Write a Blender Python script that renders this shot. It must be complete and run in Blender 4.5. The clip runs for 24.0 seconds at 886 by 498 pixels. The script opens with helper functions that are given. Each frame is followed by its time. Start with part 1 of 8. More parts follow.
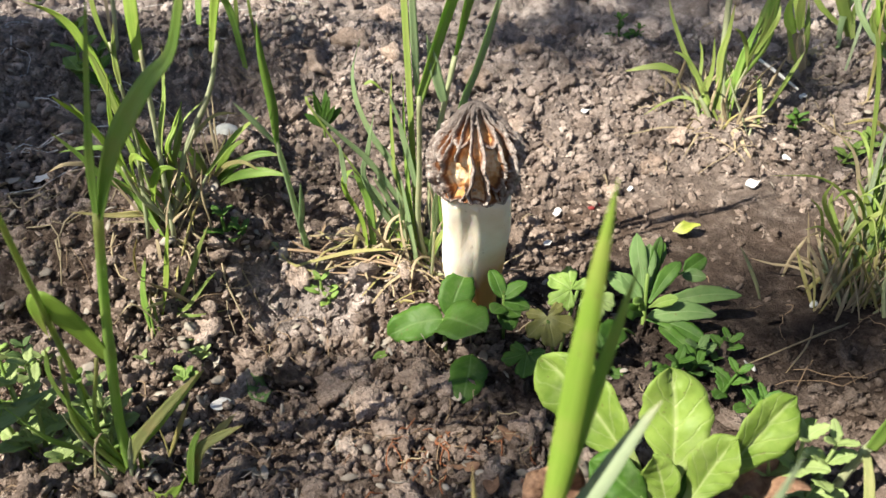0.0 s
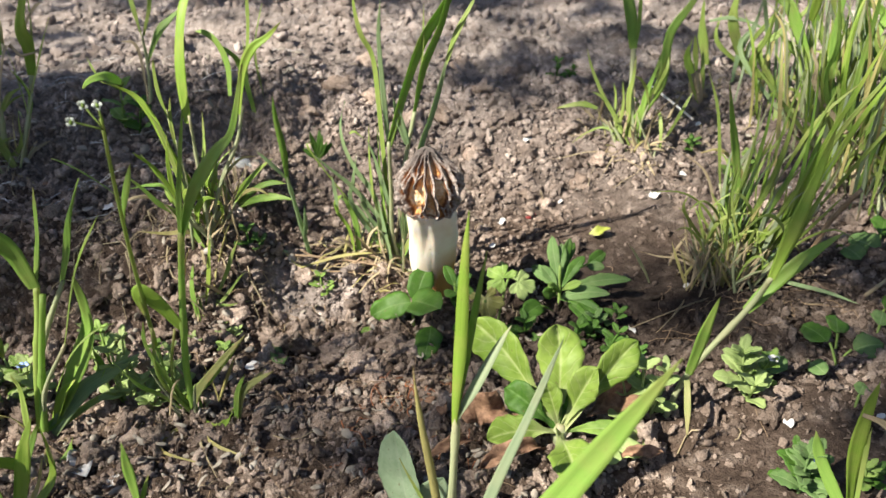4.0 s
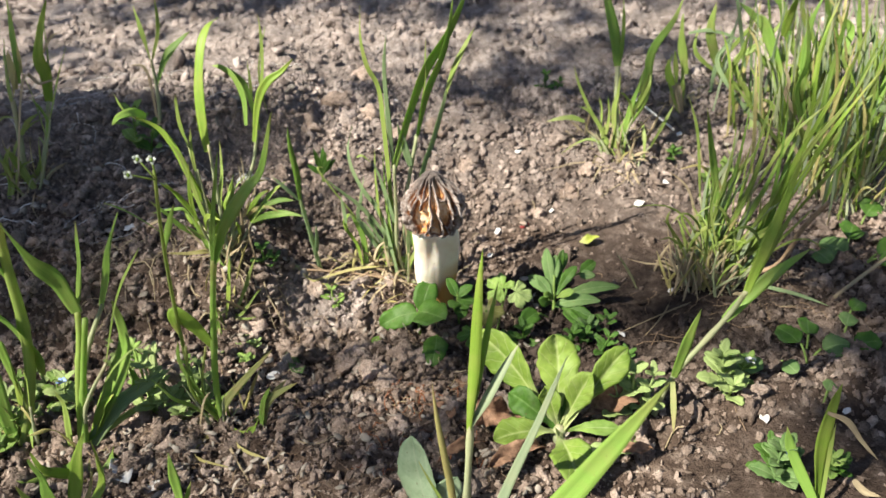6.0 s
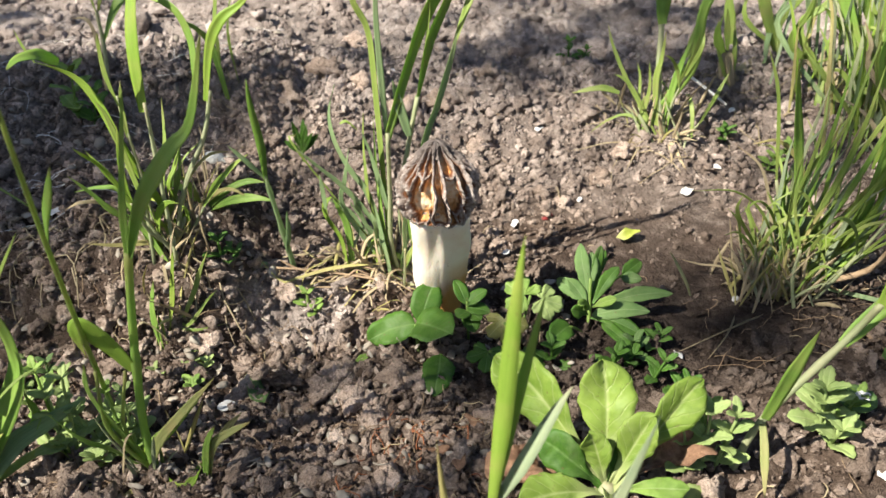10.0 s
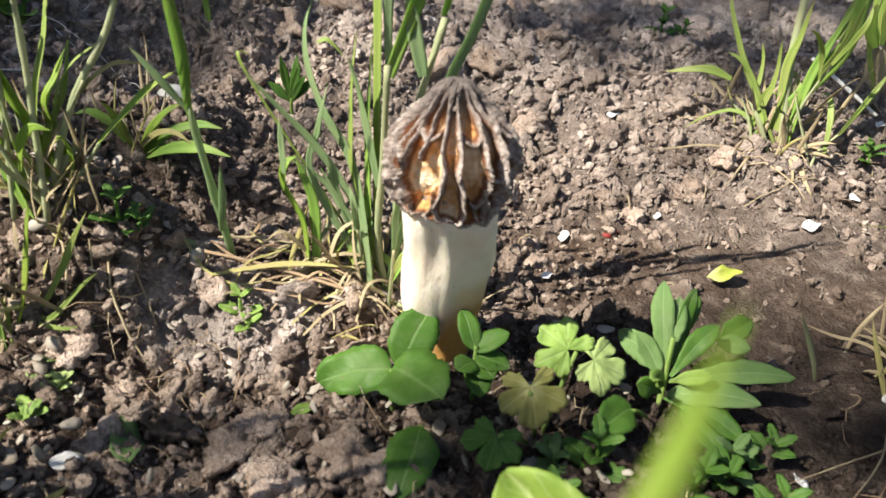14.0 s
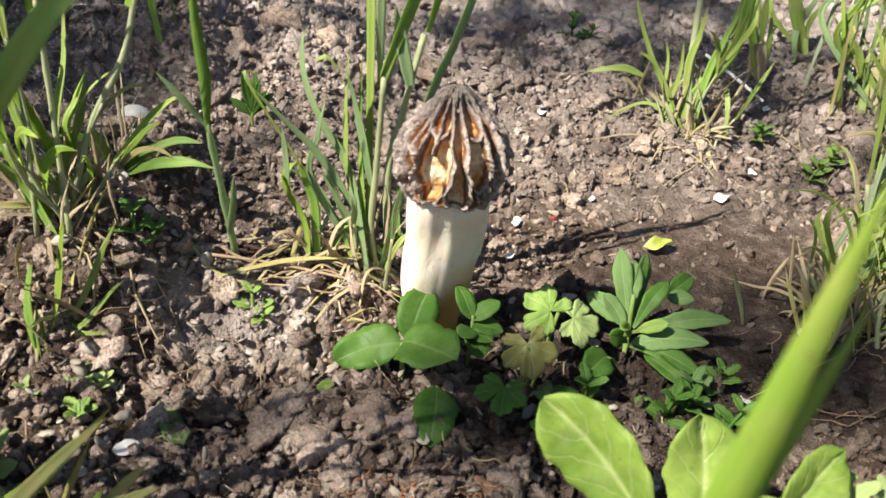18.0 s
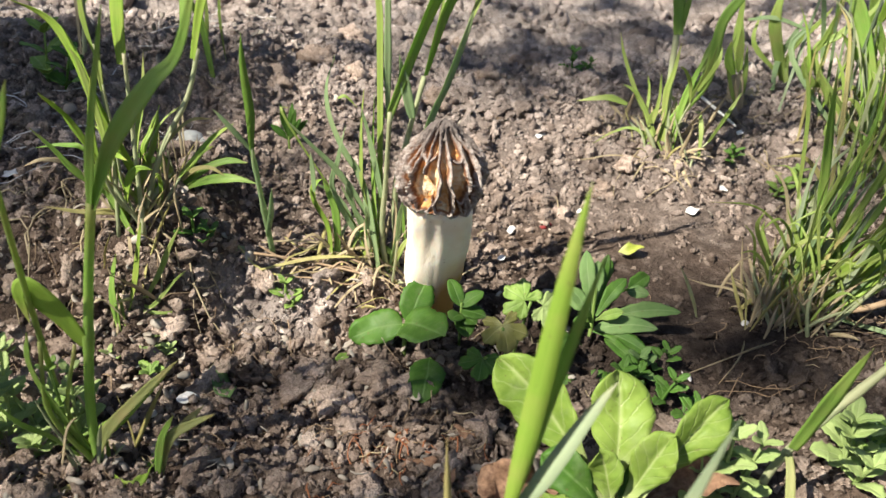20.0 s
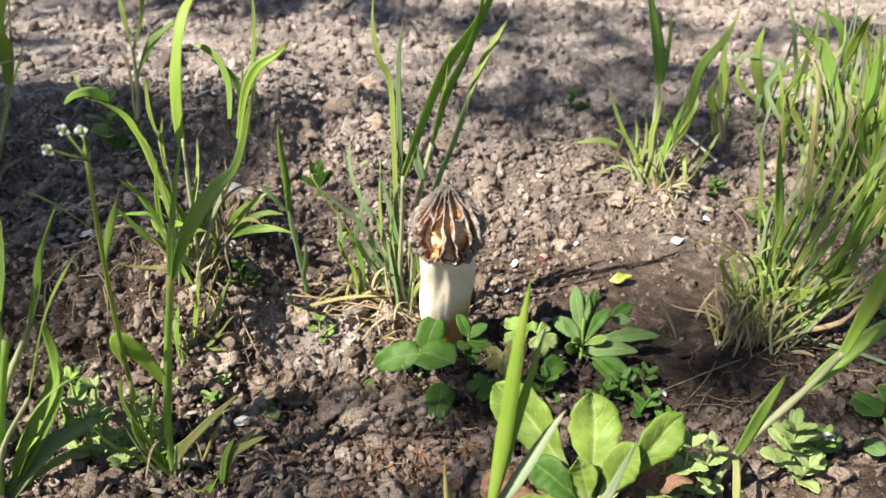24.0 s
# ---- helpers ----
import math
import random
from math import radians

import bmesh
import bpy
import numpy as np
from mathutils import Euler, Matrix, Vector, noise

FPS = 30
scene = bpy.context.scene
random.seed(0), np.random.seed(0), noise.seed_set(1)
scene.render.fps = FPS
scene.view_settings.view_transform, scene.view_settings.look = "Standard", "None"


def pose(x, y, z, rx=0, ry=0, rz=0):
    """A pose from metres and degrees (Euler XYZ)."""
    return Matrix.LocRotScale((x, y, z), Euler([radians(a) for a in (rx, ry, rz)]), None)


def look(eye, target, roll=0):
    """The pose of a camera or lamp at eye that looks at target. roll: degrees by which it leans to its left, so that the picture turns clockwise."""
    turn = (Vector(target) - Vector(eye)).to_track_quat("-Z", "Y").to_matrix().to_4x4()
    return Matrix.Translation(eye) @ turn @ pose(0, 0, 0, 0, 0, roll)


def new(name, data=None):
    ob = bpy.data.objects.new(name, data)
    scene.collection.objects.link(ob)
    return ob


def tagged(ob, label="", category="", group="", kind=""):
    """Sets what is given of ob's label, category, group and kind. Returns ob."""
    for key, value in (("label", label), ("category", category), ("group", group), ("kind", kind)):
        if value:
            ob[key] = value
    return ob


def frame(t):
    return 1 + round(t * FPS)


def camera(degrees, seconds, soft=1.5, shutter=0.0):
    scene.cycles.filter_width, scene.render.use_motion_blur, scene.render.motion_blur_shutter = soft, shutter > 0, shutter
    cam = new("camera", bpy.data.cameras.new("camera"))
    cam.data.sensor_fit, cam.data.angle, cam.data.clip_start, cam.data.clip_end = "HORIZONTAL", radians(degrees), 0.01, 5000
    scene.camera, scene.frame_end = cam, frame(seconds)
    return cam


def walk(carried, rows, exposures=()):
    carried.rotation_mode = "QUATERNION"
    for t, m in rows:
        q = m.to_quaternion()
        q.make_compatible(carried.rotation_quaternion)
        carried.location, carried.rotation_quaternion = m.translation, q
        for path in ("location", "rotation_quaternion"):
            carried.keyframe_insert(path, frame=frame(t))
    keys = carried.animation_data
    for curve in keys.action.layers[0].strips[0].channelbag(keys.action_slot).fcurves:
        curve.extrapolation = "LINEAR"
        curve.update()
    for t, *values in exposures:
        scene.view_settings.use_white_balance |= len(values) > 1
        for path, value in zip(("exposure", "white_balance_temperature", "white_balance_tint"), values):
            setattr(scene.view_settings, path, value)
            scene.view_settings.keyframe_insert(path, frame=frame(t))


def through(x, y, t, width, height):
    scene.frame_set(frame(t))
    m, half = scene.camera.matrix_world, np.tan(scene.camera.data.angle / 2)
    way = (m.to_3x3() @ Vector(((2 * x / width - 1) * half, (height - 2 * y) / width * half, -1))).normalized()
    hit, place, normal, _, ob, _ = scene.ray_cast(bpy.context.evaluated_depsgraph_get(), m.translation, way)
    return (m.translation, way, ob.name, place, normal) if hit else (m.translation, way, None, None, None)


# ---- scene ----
# ---- camera: hand-held, in front of the mushroom, going back, in and back again ----
cam = camera(58.86, 24.0)
# a small phone lens: things a hand's width away go soft
cam.data.dof.use_dof, cam.data.dof.focus_distance, cam.data.dof.aperture_fstop = True, 0.38, 20.0
# seconds, eye, turn about x, y, z in degrees
ROWS = [
    (0, 0.0022, -0.0001, 0.2189, 60.167, 1.924, 0.322),
    (0.5, 0.0085, -0.0168, 0.2293, 60.184, 1.913, 0.397),
    (1, 0.0049, -0.0321, 0.2338, 60.329, 1.918, 0.483),
    (1.5, 0.0026, -0.0482, 0.2388, 60.463, 1.868, 0.587),
    (2, 0.0097, -0.0630, 0.2443, 60.682, 1.897, 0.815),
    (2.5, 0.0219, -0.0788, 0.2555, 60.698, 1.727, 0.924),
    (4.5, 0.0192, -0.1320, 0.2929, 60.672, 3.348, -1.461),
    (5, 0.0149, -0.1411, 0.3060, 60.218, 3.582, -1.483),
    (5.5, 0.0086, -0.1449, 0.3173, 59.909, 3.336, -2.105),
    (6, 0.0096, -0.1459, 0.3179, 59.752, 3.354, -2.543),
    (6.5, 0.0062, -0.1436, 0.3186, 59.642, 3.206, -2.790),
    (7, 0.0043, -0.1422, 0.3151, 59.675, 3.134, -2.684),
    (7.5, 0.0035, -0.1406, 0.3075, 59.849, 3.114, -2.597),
    (8, 0.0024, -0.1318, 0.3033, 59.742, 3.042, -2.516),
    (8.5, 0.0020, -0.1162, 0.2938, 59.800, 2.970, -2.469),
    (9, 0.0038, -0.0959, 0.2816, 59.840, 2.923, -2.378),
    (9.5, 0.0054, -0.0708, 0.2665, 59.913, 2.880, -2.383),
    (11.5, 0.0331, 0.0119, 0.2183, 58.767, 0.873, 0.962),
    (12, 0.0575, 0.0172, 0.2016, 58.676, -0.455, 3.574),
    (12.5, 0.0762, 0.0316, 0.2022, 58.976, -2.042, 5.610),
    (13, 0.0647, 0.0522, 0.1800, 59.195, -2.926, 6.889),
    (13.5, 0.0450, 0.0766, 0.1905, 59.736, -2.761, 6.071),
    (14, 0.0175, 0.0890, 0.1816, 59.806, -2.975, 4.068),
    (14.5, -0.0096, 0.1060, 0.1684, 59.980, -3.121, 2.053),
    (15, -0.0271, 0.1120, 0.1668, 60.129, -2.781, 0.012),
    (15.5, -0.0411, 0.1239, 0.1635, 60.340, -2.357, -2.027),
    (16, -0.0465, 0.1182, 0.1606, 60.394, -2.211, -3.955),
    (16.5, -0.0359, 0.0996, 0.1736, 60.365, -2.635, -4.719),
    (17, -0.0308, 0.0800, 0.1841, 60.452, -2.940, -5.020),
    (17.5, -0.0287, 0.0646, 0.1866, 60.668, -3.031, -5.037),
    (18, -0.0224, 0.0497, 0.1926, 60.759, -3.127, -5.057),
    (18.5, -0.0237, 0.0233, 0.1966, 60.926, -3.094, -4.710),
    (20.5, 0.0008, -0.0322, 0.2324, 62.123, -1.891, -1.685),
    (21, 0.0067, -0.0478, 0.2400, 62.347, -1.779, -1.252),
    (21.5, 0.0063, -0.0645, 0.2478, 62.623, -1.519, -0.607),
    (22, 0.0052, -0.0814, 0.2528, 62.671, -1.363, -0.245),
    (22.5, 0.0071, -0.0918, 0.2583, 62.711, -1.236, -0.199),
    (23, 0.0062, -0.0927, 0.2713, 62.728, -0.964, -0.470),
    (23.5, 0.0008, -0.0830, 0.2857, 62.716, -0.075, -1.017),
    (24, -0.0005, -0.0732, 0.2734, 62.281, 0.312, -1.360),
]
walk(cam, [(row[0], pose(*row[1:])) for row in ROWS], ((0.0, 1.28), (2.0, 1.24), (5.0, 1.22), (8.0, 1.28), (12.0, 1.21), (13.0, 1.34), (14.0, 1.30), (17.0, 1.24), (21.0, 1.26), (24.0, 1.31)))

# ---- light: morning sun from the left, a little behind the camera ----
SUN_DIR = Vector((-0.87, -0.49, 1.08)).normalized()
sun_data = bpy.data.lights.new("sun", "SUN")
sun_data.energy, sun_data.angle, sun_data.color = 5.35, radians(0.53), (1.0, 0.957, 0.825)
sun = new("sun", sun_data)
sun.matrix_world = look(SUN_DIR * 20, (0, 0, 0))
world = bpy.data.worlds.new("sky")
scene.world = world
world.use_nodes = True
wn = world.node_tree
sky = wn.nodes.new("ShaderNodeTexSky")
sky.sky_type, sky.sun_disc = "NISHITA", False
sky.sun_elevation = math.asin(SUN_DIR.z)
sky.sun_rotation = math.atan2(SUN_DIR.x, SUN_DIR.y)
wn.links.new(sky.outputs[0], wn.nodes["Background"].inputs["Color"])
wn.nodes["Background"].inputs["Strength"].default_value = 0.047


# ---- materials ----
class Mat:
    """A small builder for node materials."""

    def __init__(self, name, rough=0.8, spec=0.3):
        self.mat = bpy.data.materials.new(name)
        self.mat.use_nodes = True
        self.nt = self.mat.node_tree
        self.bsdf = self.nt.nodes["Principled BSDF"]
        self.bsdf.inputs["Roughness"].default_value = rough
        self.bsdf.inputs["Specular IOR Level"].default_value = spec
        self.coord = self.nt.nodes.new("ShaderNodeTexCoord")

    def node(self, kind, **values):
        n = self.nt.nodes.new(kind)
        for key, value in values.items():
            n.inputs[key.replace("_", " ")].default_value = value
        return n

    def link(self, a, b):
        self.nt.links.new(a, b)

    def noise(self, scale, detail=4.0, rough=0.6, space="Object", stretch=None):
        n = self.node("ShaderNodeTexNoise", Scale=scale, Detail=detail, Roughness=rough)
        src = self.coord.outputs[space]
        if stretch:
            m = self.node("ShaderNodeMapping")
            m.inputs["Scale"].default_value = stretch
            self.link(src, m.inputs["Vector"])
            src = m.outputs["Vector"]
        self.link(src, n.inputs["Vector"])
        return n.outputs["Fac"]

    def voronoi(self, scale, feature="F1"):
        n = self.node("ShaderNodeTexVoronoi", Scale=scale)
        n.feature = feature
        self.link(self.coord.outputs["Object"], n.inputs["Vector"])
        return n.outputs["Distance"]

    def ramp(self, fac, *stops):
        n = self.nt.nodes.new("ShaderNodeValToRGB")
        while len(n.color_ramp.elements) < len(stops):
            n.color_ramp.elements.new(0.5)
        for e, (p, c) in zip(n.color_ramp.elements, stops):
            e.position, e.color = p, (*c, 1)
        self.link(fac, n.inputs["Fac"])
        return n.outputs["Color"]

    def mix(self, fac, a, b, blend="MIX"):
        n = self.nt.nodes.new("ShaderNodeMix")
        n.data_type, n.blend_type = "RGBA", blend
        for socket, value in ((n.inputs["Factor"], fac), (n.inputs["A"], a), (n.inputs["B"], b)):
            if isinstance(value, bpy.types.NodeSocket):
                self.link(value, socket)
            elif isinstance(value, (int, float)):
                socket.default_value = value
            else:
                socket.default_value = (*value, 1)
        return n.outputs["Result"]

    def math(self, op, a, b=0.0):
        n = self.nt.nodes.new("ShaderNodeMath")
        n.operation = op
        for socket, value in zip(n.inputs, (a, b)):
            if isinstance(value, bpy.types.NodeSocket):
                self.link(value, socket)
            else:
                socket.default_value = value
        return n.outputs[0]

    def attr(self, name):
        n = self.nt.nodes.new("ShaderNodeAttribute")
        n.attribute_name = name
        return n.outputs["Fac"]

    def rand(self):
        return self.nt.nodes.new("ShaderNodeObjectInfo").outputs["Random"]

    def island(self):
        return self.nt.nodes.new("ShaderNodeNewGeometry").outputs["Random Per Island"]

    def colour(self, c):
        if isinstance(c, bpy.types.NodeSocket):
            self.link(c, self.bsdf.inputs["Base Color"])
        else:
            self.bsdf.inputs["Base Color"].default_value = (*c, 1)
        return self

    def bump(self, height, strength=0.4, distance=0.001):
        n = self.node("ShaderNodeBump", Strength=strength, Distance=distance)
        self.link(height, n.inputs["Height"])
        self.link(n.outputs["Normal"], self.bsdf.inputs["Normal"])
        return self

    def through_light(self, colour, amount):
        """Lets part of the light through, as thin leaves do."""
        t = self.nt.nodes.new("ShaderNodeBsdfTranslucent")
        if isinstance(colour, bpy.types.NodeSocket):
            self.link(colour, t.inputs["Color"])
        else:
            t.inputs["Color"].default_value = (*colour, 1)
        m = self.node("ShaderNodeMixShader", Fac=amount)
        self.link(self.bsdf.outputs[0], m.inputs[1])
        self.link(t.outputs[0], m.inputs[2])
        self.link(m.outputs[0], self.nt.nodes["Material Output"].inputs["Surface"])
        return self


def soil_material(name, kind="ground"):
    """Garden soil: dry grey-brown, damp in the silted hollow, with shade under plants and between crumbs put into the
    colour; loose crumbs and clods are paler, each a little different.
    """
    m = Mat(name, 0.95, 0.10)
    loose = kind != "ground"
    big = m.noise(9, 5, 0.6, "Object" if kind != "clod" else "Generated")
    mid = m.noise(90, 5, 0.65)
    fine = m.noise(700, 3, 0.7)
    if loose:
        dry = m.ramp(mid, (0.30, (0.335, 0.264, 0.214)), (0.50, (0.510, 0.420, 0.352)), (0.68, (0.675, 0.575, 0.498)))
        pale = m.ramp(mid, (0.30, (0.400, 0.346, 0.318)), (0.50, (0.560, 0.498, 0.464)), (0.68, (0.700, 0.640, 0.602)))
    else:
        # sheet kept darker than the crumbs: shade in their gaps painted into it
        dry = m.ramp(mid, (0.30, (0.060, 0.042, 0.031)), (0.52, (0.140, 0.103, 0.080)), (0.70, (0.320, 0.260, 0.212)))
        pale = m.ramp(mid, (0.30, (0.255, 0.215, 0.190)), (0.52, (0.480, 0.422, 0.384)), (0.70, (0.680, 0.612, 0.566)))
    # damp soil colour, also used to paint shade under plants
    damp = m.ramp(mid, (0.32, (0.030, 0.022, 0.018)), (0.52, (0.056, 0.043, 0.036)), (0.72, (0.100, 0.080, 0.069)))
    c = dry
    if kind != "clod":
        sep = m.nt.nodes.new("ShaderNodeSeparateXYZ")
        m.link(m.coord.outputs["Object"], sep.inputs[0])
        # the upper bed has dried out paler, as far as the next damp strip
        up = m.math("ADD", sep.outputs["Y"], m.math("MULTIPLY", m.math("SUBTRACT", big, 0.5), 0.25))
        c = m.mix(m.ramp(m.math("MULTIPLY", up, 0.25), (0.10, (0, 0, 0)), (0.15, (0.9, 0.9, 0.9)), (0.36, (0.9, 0.9, 0.9)), (0.60, (0.1, 0.1, 0.1))), dry, pale)
        # pale soil between the seedlings and the straw, brightened to paint sun on it
        px = m.math("MULTIPLY", m.math("ADD", sep.outputs["X"], 0.076), 15.0)
        py = m.math("MULTIPLY", m.math("SUBTRACT", sep.outputs["Y"], 0.324), 28.0)
        sunlit_crust = m.math("ADD", m.math("ADD", m.math("MULTIPLY", px, px), m.math("MULTIPLY", py, py)), m.math("MULTIPLY", big, 1.2))
        c = m.mix(m.ramp(sunlit_crust, (0.80, (0.85, 0.85, 0.85)), (1.90, (0, 0, 0))), c, pale)
        # damp, silted ground in front of the right-hand tuft and on the crust
        # this ellipse also paints the shade the morel casts to its right
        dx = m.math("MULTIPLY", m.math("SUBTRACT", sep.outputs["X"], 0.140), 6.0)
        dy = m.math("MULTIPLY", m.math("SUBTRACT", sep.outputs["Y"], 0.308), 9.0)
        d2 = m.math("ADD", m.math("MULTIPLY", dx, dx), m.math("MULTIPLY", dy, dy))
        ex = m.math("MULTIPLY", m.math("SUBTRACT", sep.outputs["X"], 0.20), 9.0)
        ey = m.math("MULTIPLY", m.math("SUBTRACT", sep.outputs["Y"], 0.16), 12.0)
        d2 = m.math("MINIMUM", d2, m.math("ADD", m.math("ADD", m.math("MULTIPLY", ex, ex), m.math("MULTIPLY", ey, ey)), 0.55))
        # dark ellipse painting the shade between and under the leaves
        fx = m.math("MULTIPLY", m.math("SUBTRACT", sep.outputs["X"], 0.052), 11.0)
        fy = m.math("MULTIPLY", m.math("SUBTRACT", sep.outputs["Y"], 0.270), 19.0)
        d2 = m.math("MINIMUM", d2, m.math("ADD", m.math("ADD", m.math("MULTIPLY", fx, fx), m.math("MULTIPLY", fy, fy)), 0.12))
        wet_shade = m.math("SUBTRACT", 1.55, m.math("ADD", d2, m.math("MULTIPLY", big, 1.1)))
        wet_shade_n = m.nt.nodes.new("ShaderNodeClamp")
        m.link(wet_shade, wet_shade_n.inputs["Value"])
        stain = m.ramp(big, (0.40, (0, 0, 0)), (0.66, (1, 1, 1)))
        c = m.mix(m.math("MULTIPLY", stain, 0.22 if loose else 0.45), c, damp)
        c = m.mix(m.math("MULTIPLY", wet_shade_n.outputs[0], 0.92), c, damp)
    dust = m.noise(2300, 2, 0.7)
    grit = m.ramp(fine, (0.35, (0.70, 0.70, 0.70)), (0.65, (1.20, 1.20, 1.20)))
    c = m.mix(0.8, c, grit, "MULTIPLY")
    if kind == "crumb":
        tone = m.ramp(m.island(), (0.0, (0.48, 0.45, 0.43)), (0.45, (0.72, 0.70, 0.69)), (0.85, (0.98, 0.96, 0.95)), (1.0, (1.22, 1.21, 1.20)))
        c = m.mix(1.0, c, tone, "MULTIPLY")
    if kind == "clod":
        tone = m.ramp(m.rand(), (0.0, (0.72, 0.69, 0.67)), (1.0, (1.22, 1.19, 1.18)))
        c = m.mix(1.0, c, tone, "MULTIPLY")
    m.colour(m.mix(1.0, c, (1.030, 0.978, 0.975), "MULTIPLY"))
    m.bump(m.math("ADD", m.math("ADD", m.math("MULTIPLY", fine, 1.3), m.math("MULTIPLY", dust, 0.4)), m.math("MULTIPLY", m.noise(260, 4, 0.65), 1.8)), 1.0, 0.0022)
    return m.mat


def blade_material(name, dark, light, tip, streak=0.28, through=0.48, rough=0.45):
    """A grass blade: long streaks from the UV map, drier towards the tip, each blade a little different."""
    m = Mat(name, rough, 0.4)
    u = m.nt.nodes.new("ShaderNodeUVMap")
    sep = m.nt.nodes.new("ShaderNodeSeparateXYZ")
    m.link(u.outputs[0], sep.inputs[0])
    mp = m.node("ShaderNodeMapping")
    mp.inputs["Scale"].default_value = (9, 1.2, 1)
    m.link(u.outputs[0], mp.inputs["Vector"])
    n = m.node("ShaderNodeTexNoise", Scale=2.2, Detail=4.0, Roughness=0.7)
    m.link(mp.outputs[0], n.inputs["Vector"])
    c = m.ramp(n.outputs["Fac"], (0.2, dark), (0.8, light))
    r = m.rand()
    c = m.mix(m.math("MULTIPLY", r, 0.45), c, light)
    patch = m.noise(60, 3, 0.6)
    c = m.mix(m.math("MULTIPLY", m.ramp(patch, (0.45, (0, 0, 0)), (0.75, (1, 1, 1))), 0.45), c, tip)
    speck = m.ramp(m.noise(600, 2, 0.5), (0.69, (0, 0, 0)), (0.73, (1, 1, 1)))
    c = m.mix(m.math("MULTIPLY", speck, 0.35), c, (0.22, 0.17, 0.07))
    end = m.ramp(sep.outputs["Y"], (0.80, (0, 0, 0)), (1.0, (1, 1, 1)))
    c = m.mix(m.math("MULTIPLY", end, m.math("MULTIPLY", r, 0.9)), c, tip)
    m.colour(c)
    m.bump(n.outputs["Fac"], streak, 0.0006)
    m.through_light(c, through)
    return m.mat


def leaf_material(name, dark, light, vein, edge=None, through=0.3, rough=0.62, vein_scale=9.0, veins=0.07):
    """A broad leaf: midrib and side veins from the UV map, blotches and a browned rim where the leaf has one."""
    m = Mat(name, rough, 0.25)
    u = m.nt.nodes.new("ShaderNodeUVMap")
    sep = m.nt.nodes.new("ShaderNodeSeparateXYZ")
    m.link(u.outputs[0], sep.inputs[0])
    off = m.math("ABSOLUTE", m.math("SUBTRACT", sep.outputs["X"], 0.5))
    rib = m.ramp(off, (0.0, (1, 1, 1)), (0.055, (0, 0, 0)))
    bend_n = m.math("MULTIPLY", m.noise(160, 3, 0.6), 0.10)
    lines = m.math("FRACT", m.math("MULTIPLY", m.math("ADD", bend_n, m.math("SUBTRACT", sep.outputs["Y"], m.math("MULTIPLY", off, 0.5))), vein_scale))
    side = m.ramp(m.math("ABSOLUTE", m.math("SUBTRACT", lines, 0.5)), (0.0, (1, 1, 1)), (0.09, (0, 0, 0)))
    blot = m.noise(120, 5, 0.65)
    c = m.ramp(blot, (0.3, dark), (0.7, light))
    c = m.mix(m.math("MULTIPLY", m.rand(), 0.4), c, light)
    broad = m.ramp(m.noise(38, 3, 0.6), (0.38, (0, 0, 0)), (0.68, (1, 1, 1)))
    c = m.mix(m.math("MULTIPLY", broad, 0.35), c, dark)
    c = m.mix(m.math("MULTIPLY", side, veins), c, vein)
    c = m.mix(m.math("MULTIPLY", rib, 0.45), c, vein)
    if edge:
        pale = m.ramp(sep.outputs["Y"], (0.22, (0.75, 0.75, 0.75)), (0.46, (0, 0, 0)))
        c = m.mix(pale, c, vein)
        blotch = m.noise(70, 3, 0.6)
        rim = m.math("ADD", m.math("MULTIPLY", off, 0.9), m.math("ADD", m.math("MULTIPLY", sep.outputs["Y"], 0.55), m.math("MULTIPLY", blotch, 0.75)))
        c = m.mix(m.math("MULTIPLY", m.ramp(rim, (1.10, (0, 0, 0)), (1.24, (1, 1, 1))), 0.65), c, edge)
    dust = m.ramp(m.noise(95, 4, 0.7), (0.50, (0, 0, 0)), (0.78, (1, 1, 1)))
    c = m.mix(m.math("MULTIPLY", dust, 0.20), c, (0.38, 0.36, 0.27))
    speck = m.ramp(m.noise(520, 2, 0.5), (0.69, (0, 0, 0)), (0.73, (1, 1, 1)))
    c = m.mix(m.math("MULTIPLY", speck, 0.55), c, (0.16, 0.11, 0.05))
    m.colour(c)
    m.link(m.math("ADD", m.math("MULTIPLY", dust, 0.25), rough), m.bsdf.inputs["Roughness"])
    relief = m.math("ADD", m.math("MULTIPLY", blot, 0.5), m.math("MULTIPLY", m.math("ADD", m.math("MULTIPLY", side, veins * 4), rib), -0.5))
    m.bump(relief, 0.5, 0.0008)
    m.through_light(c, through)
    return m.mat


def plain_material(name, a, b, scale=150, rough=0.7, spec=0.3, bump=0.3, through=0.0):
    m = Mat(name, rough, spec)
    n = m.noise(scale, 5, 0.65)
    c = m.mix(m.math("MULTIPLY", m.rand(), 0.35), m.ramp(n, (0.3, a), (0.7, b)), a)
    m.colour(c)
    m.bump(n, bump, 0.0008)
    if through:
        m.through_light(c, through)
    return m.mat


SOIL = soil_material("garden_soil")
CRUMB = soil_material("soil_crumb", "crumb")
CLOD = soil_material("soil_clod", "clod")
GRASS = blade_material("grass_green", (0.155, 0.300, 0.044), (0.350, 0.535, 0.118), (0.42, 0.40, 0.14))
GRASS_BLUE = blade_material("grass_bluish", (0.150, 0.255, 0.100), (0.395, 0.515, 0.265), (0.42, 0.46, 0.24))
GRASS_OLIVE = blade_material("grass_olive", (0.180, 0.285, 0.054), (0.400, 0.505, 0.132), (0.46, 0.40, 0.17))
GRASS_LIME = blade_material("grass_lime", (0.185, 0.320, 0.032), (0.375, 0.535, 0.092), (0.50, 0.46, 0.15))
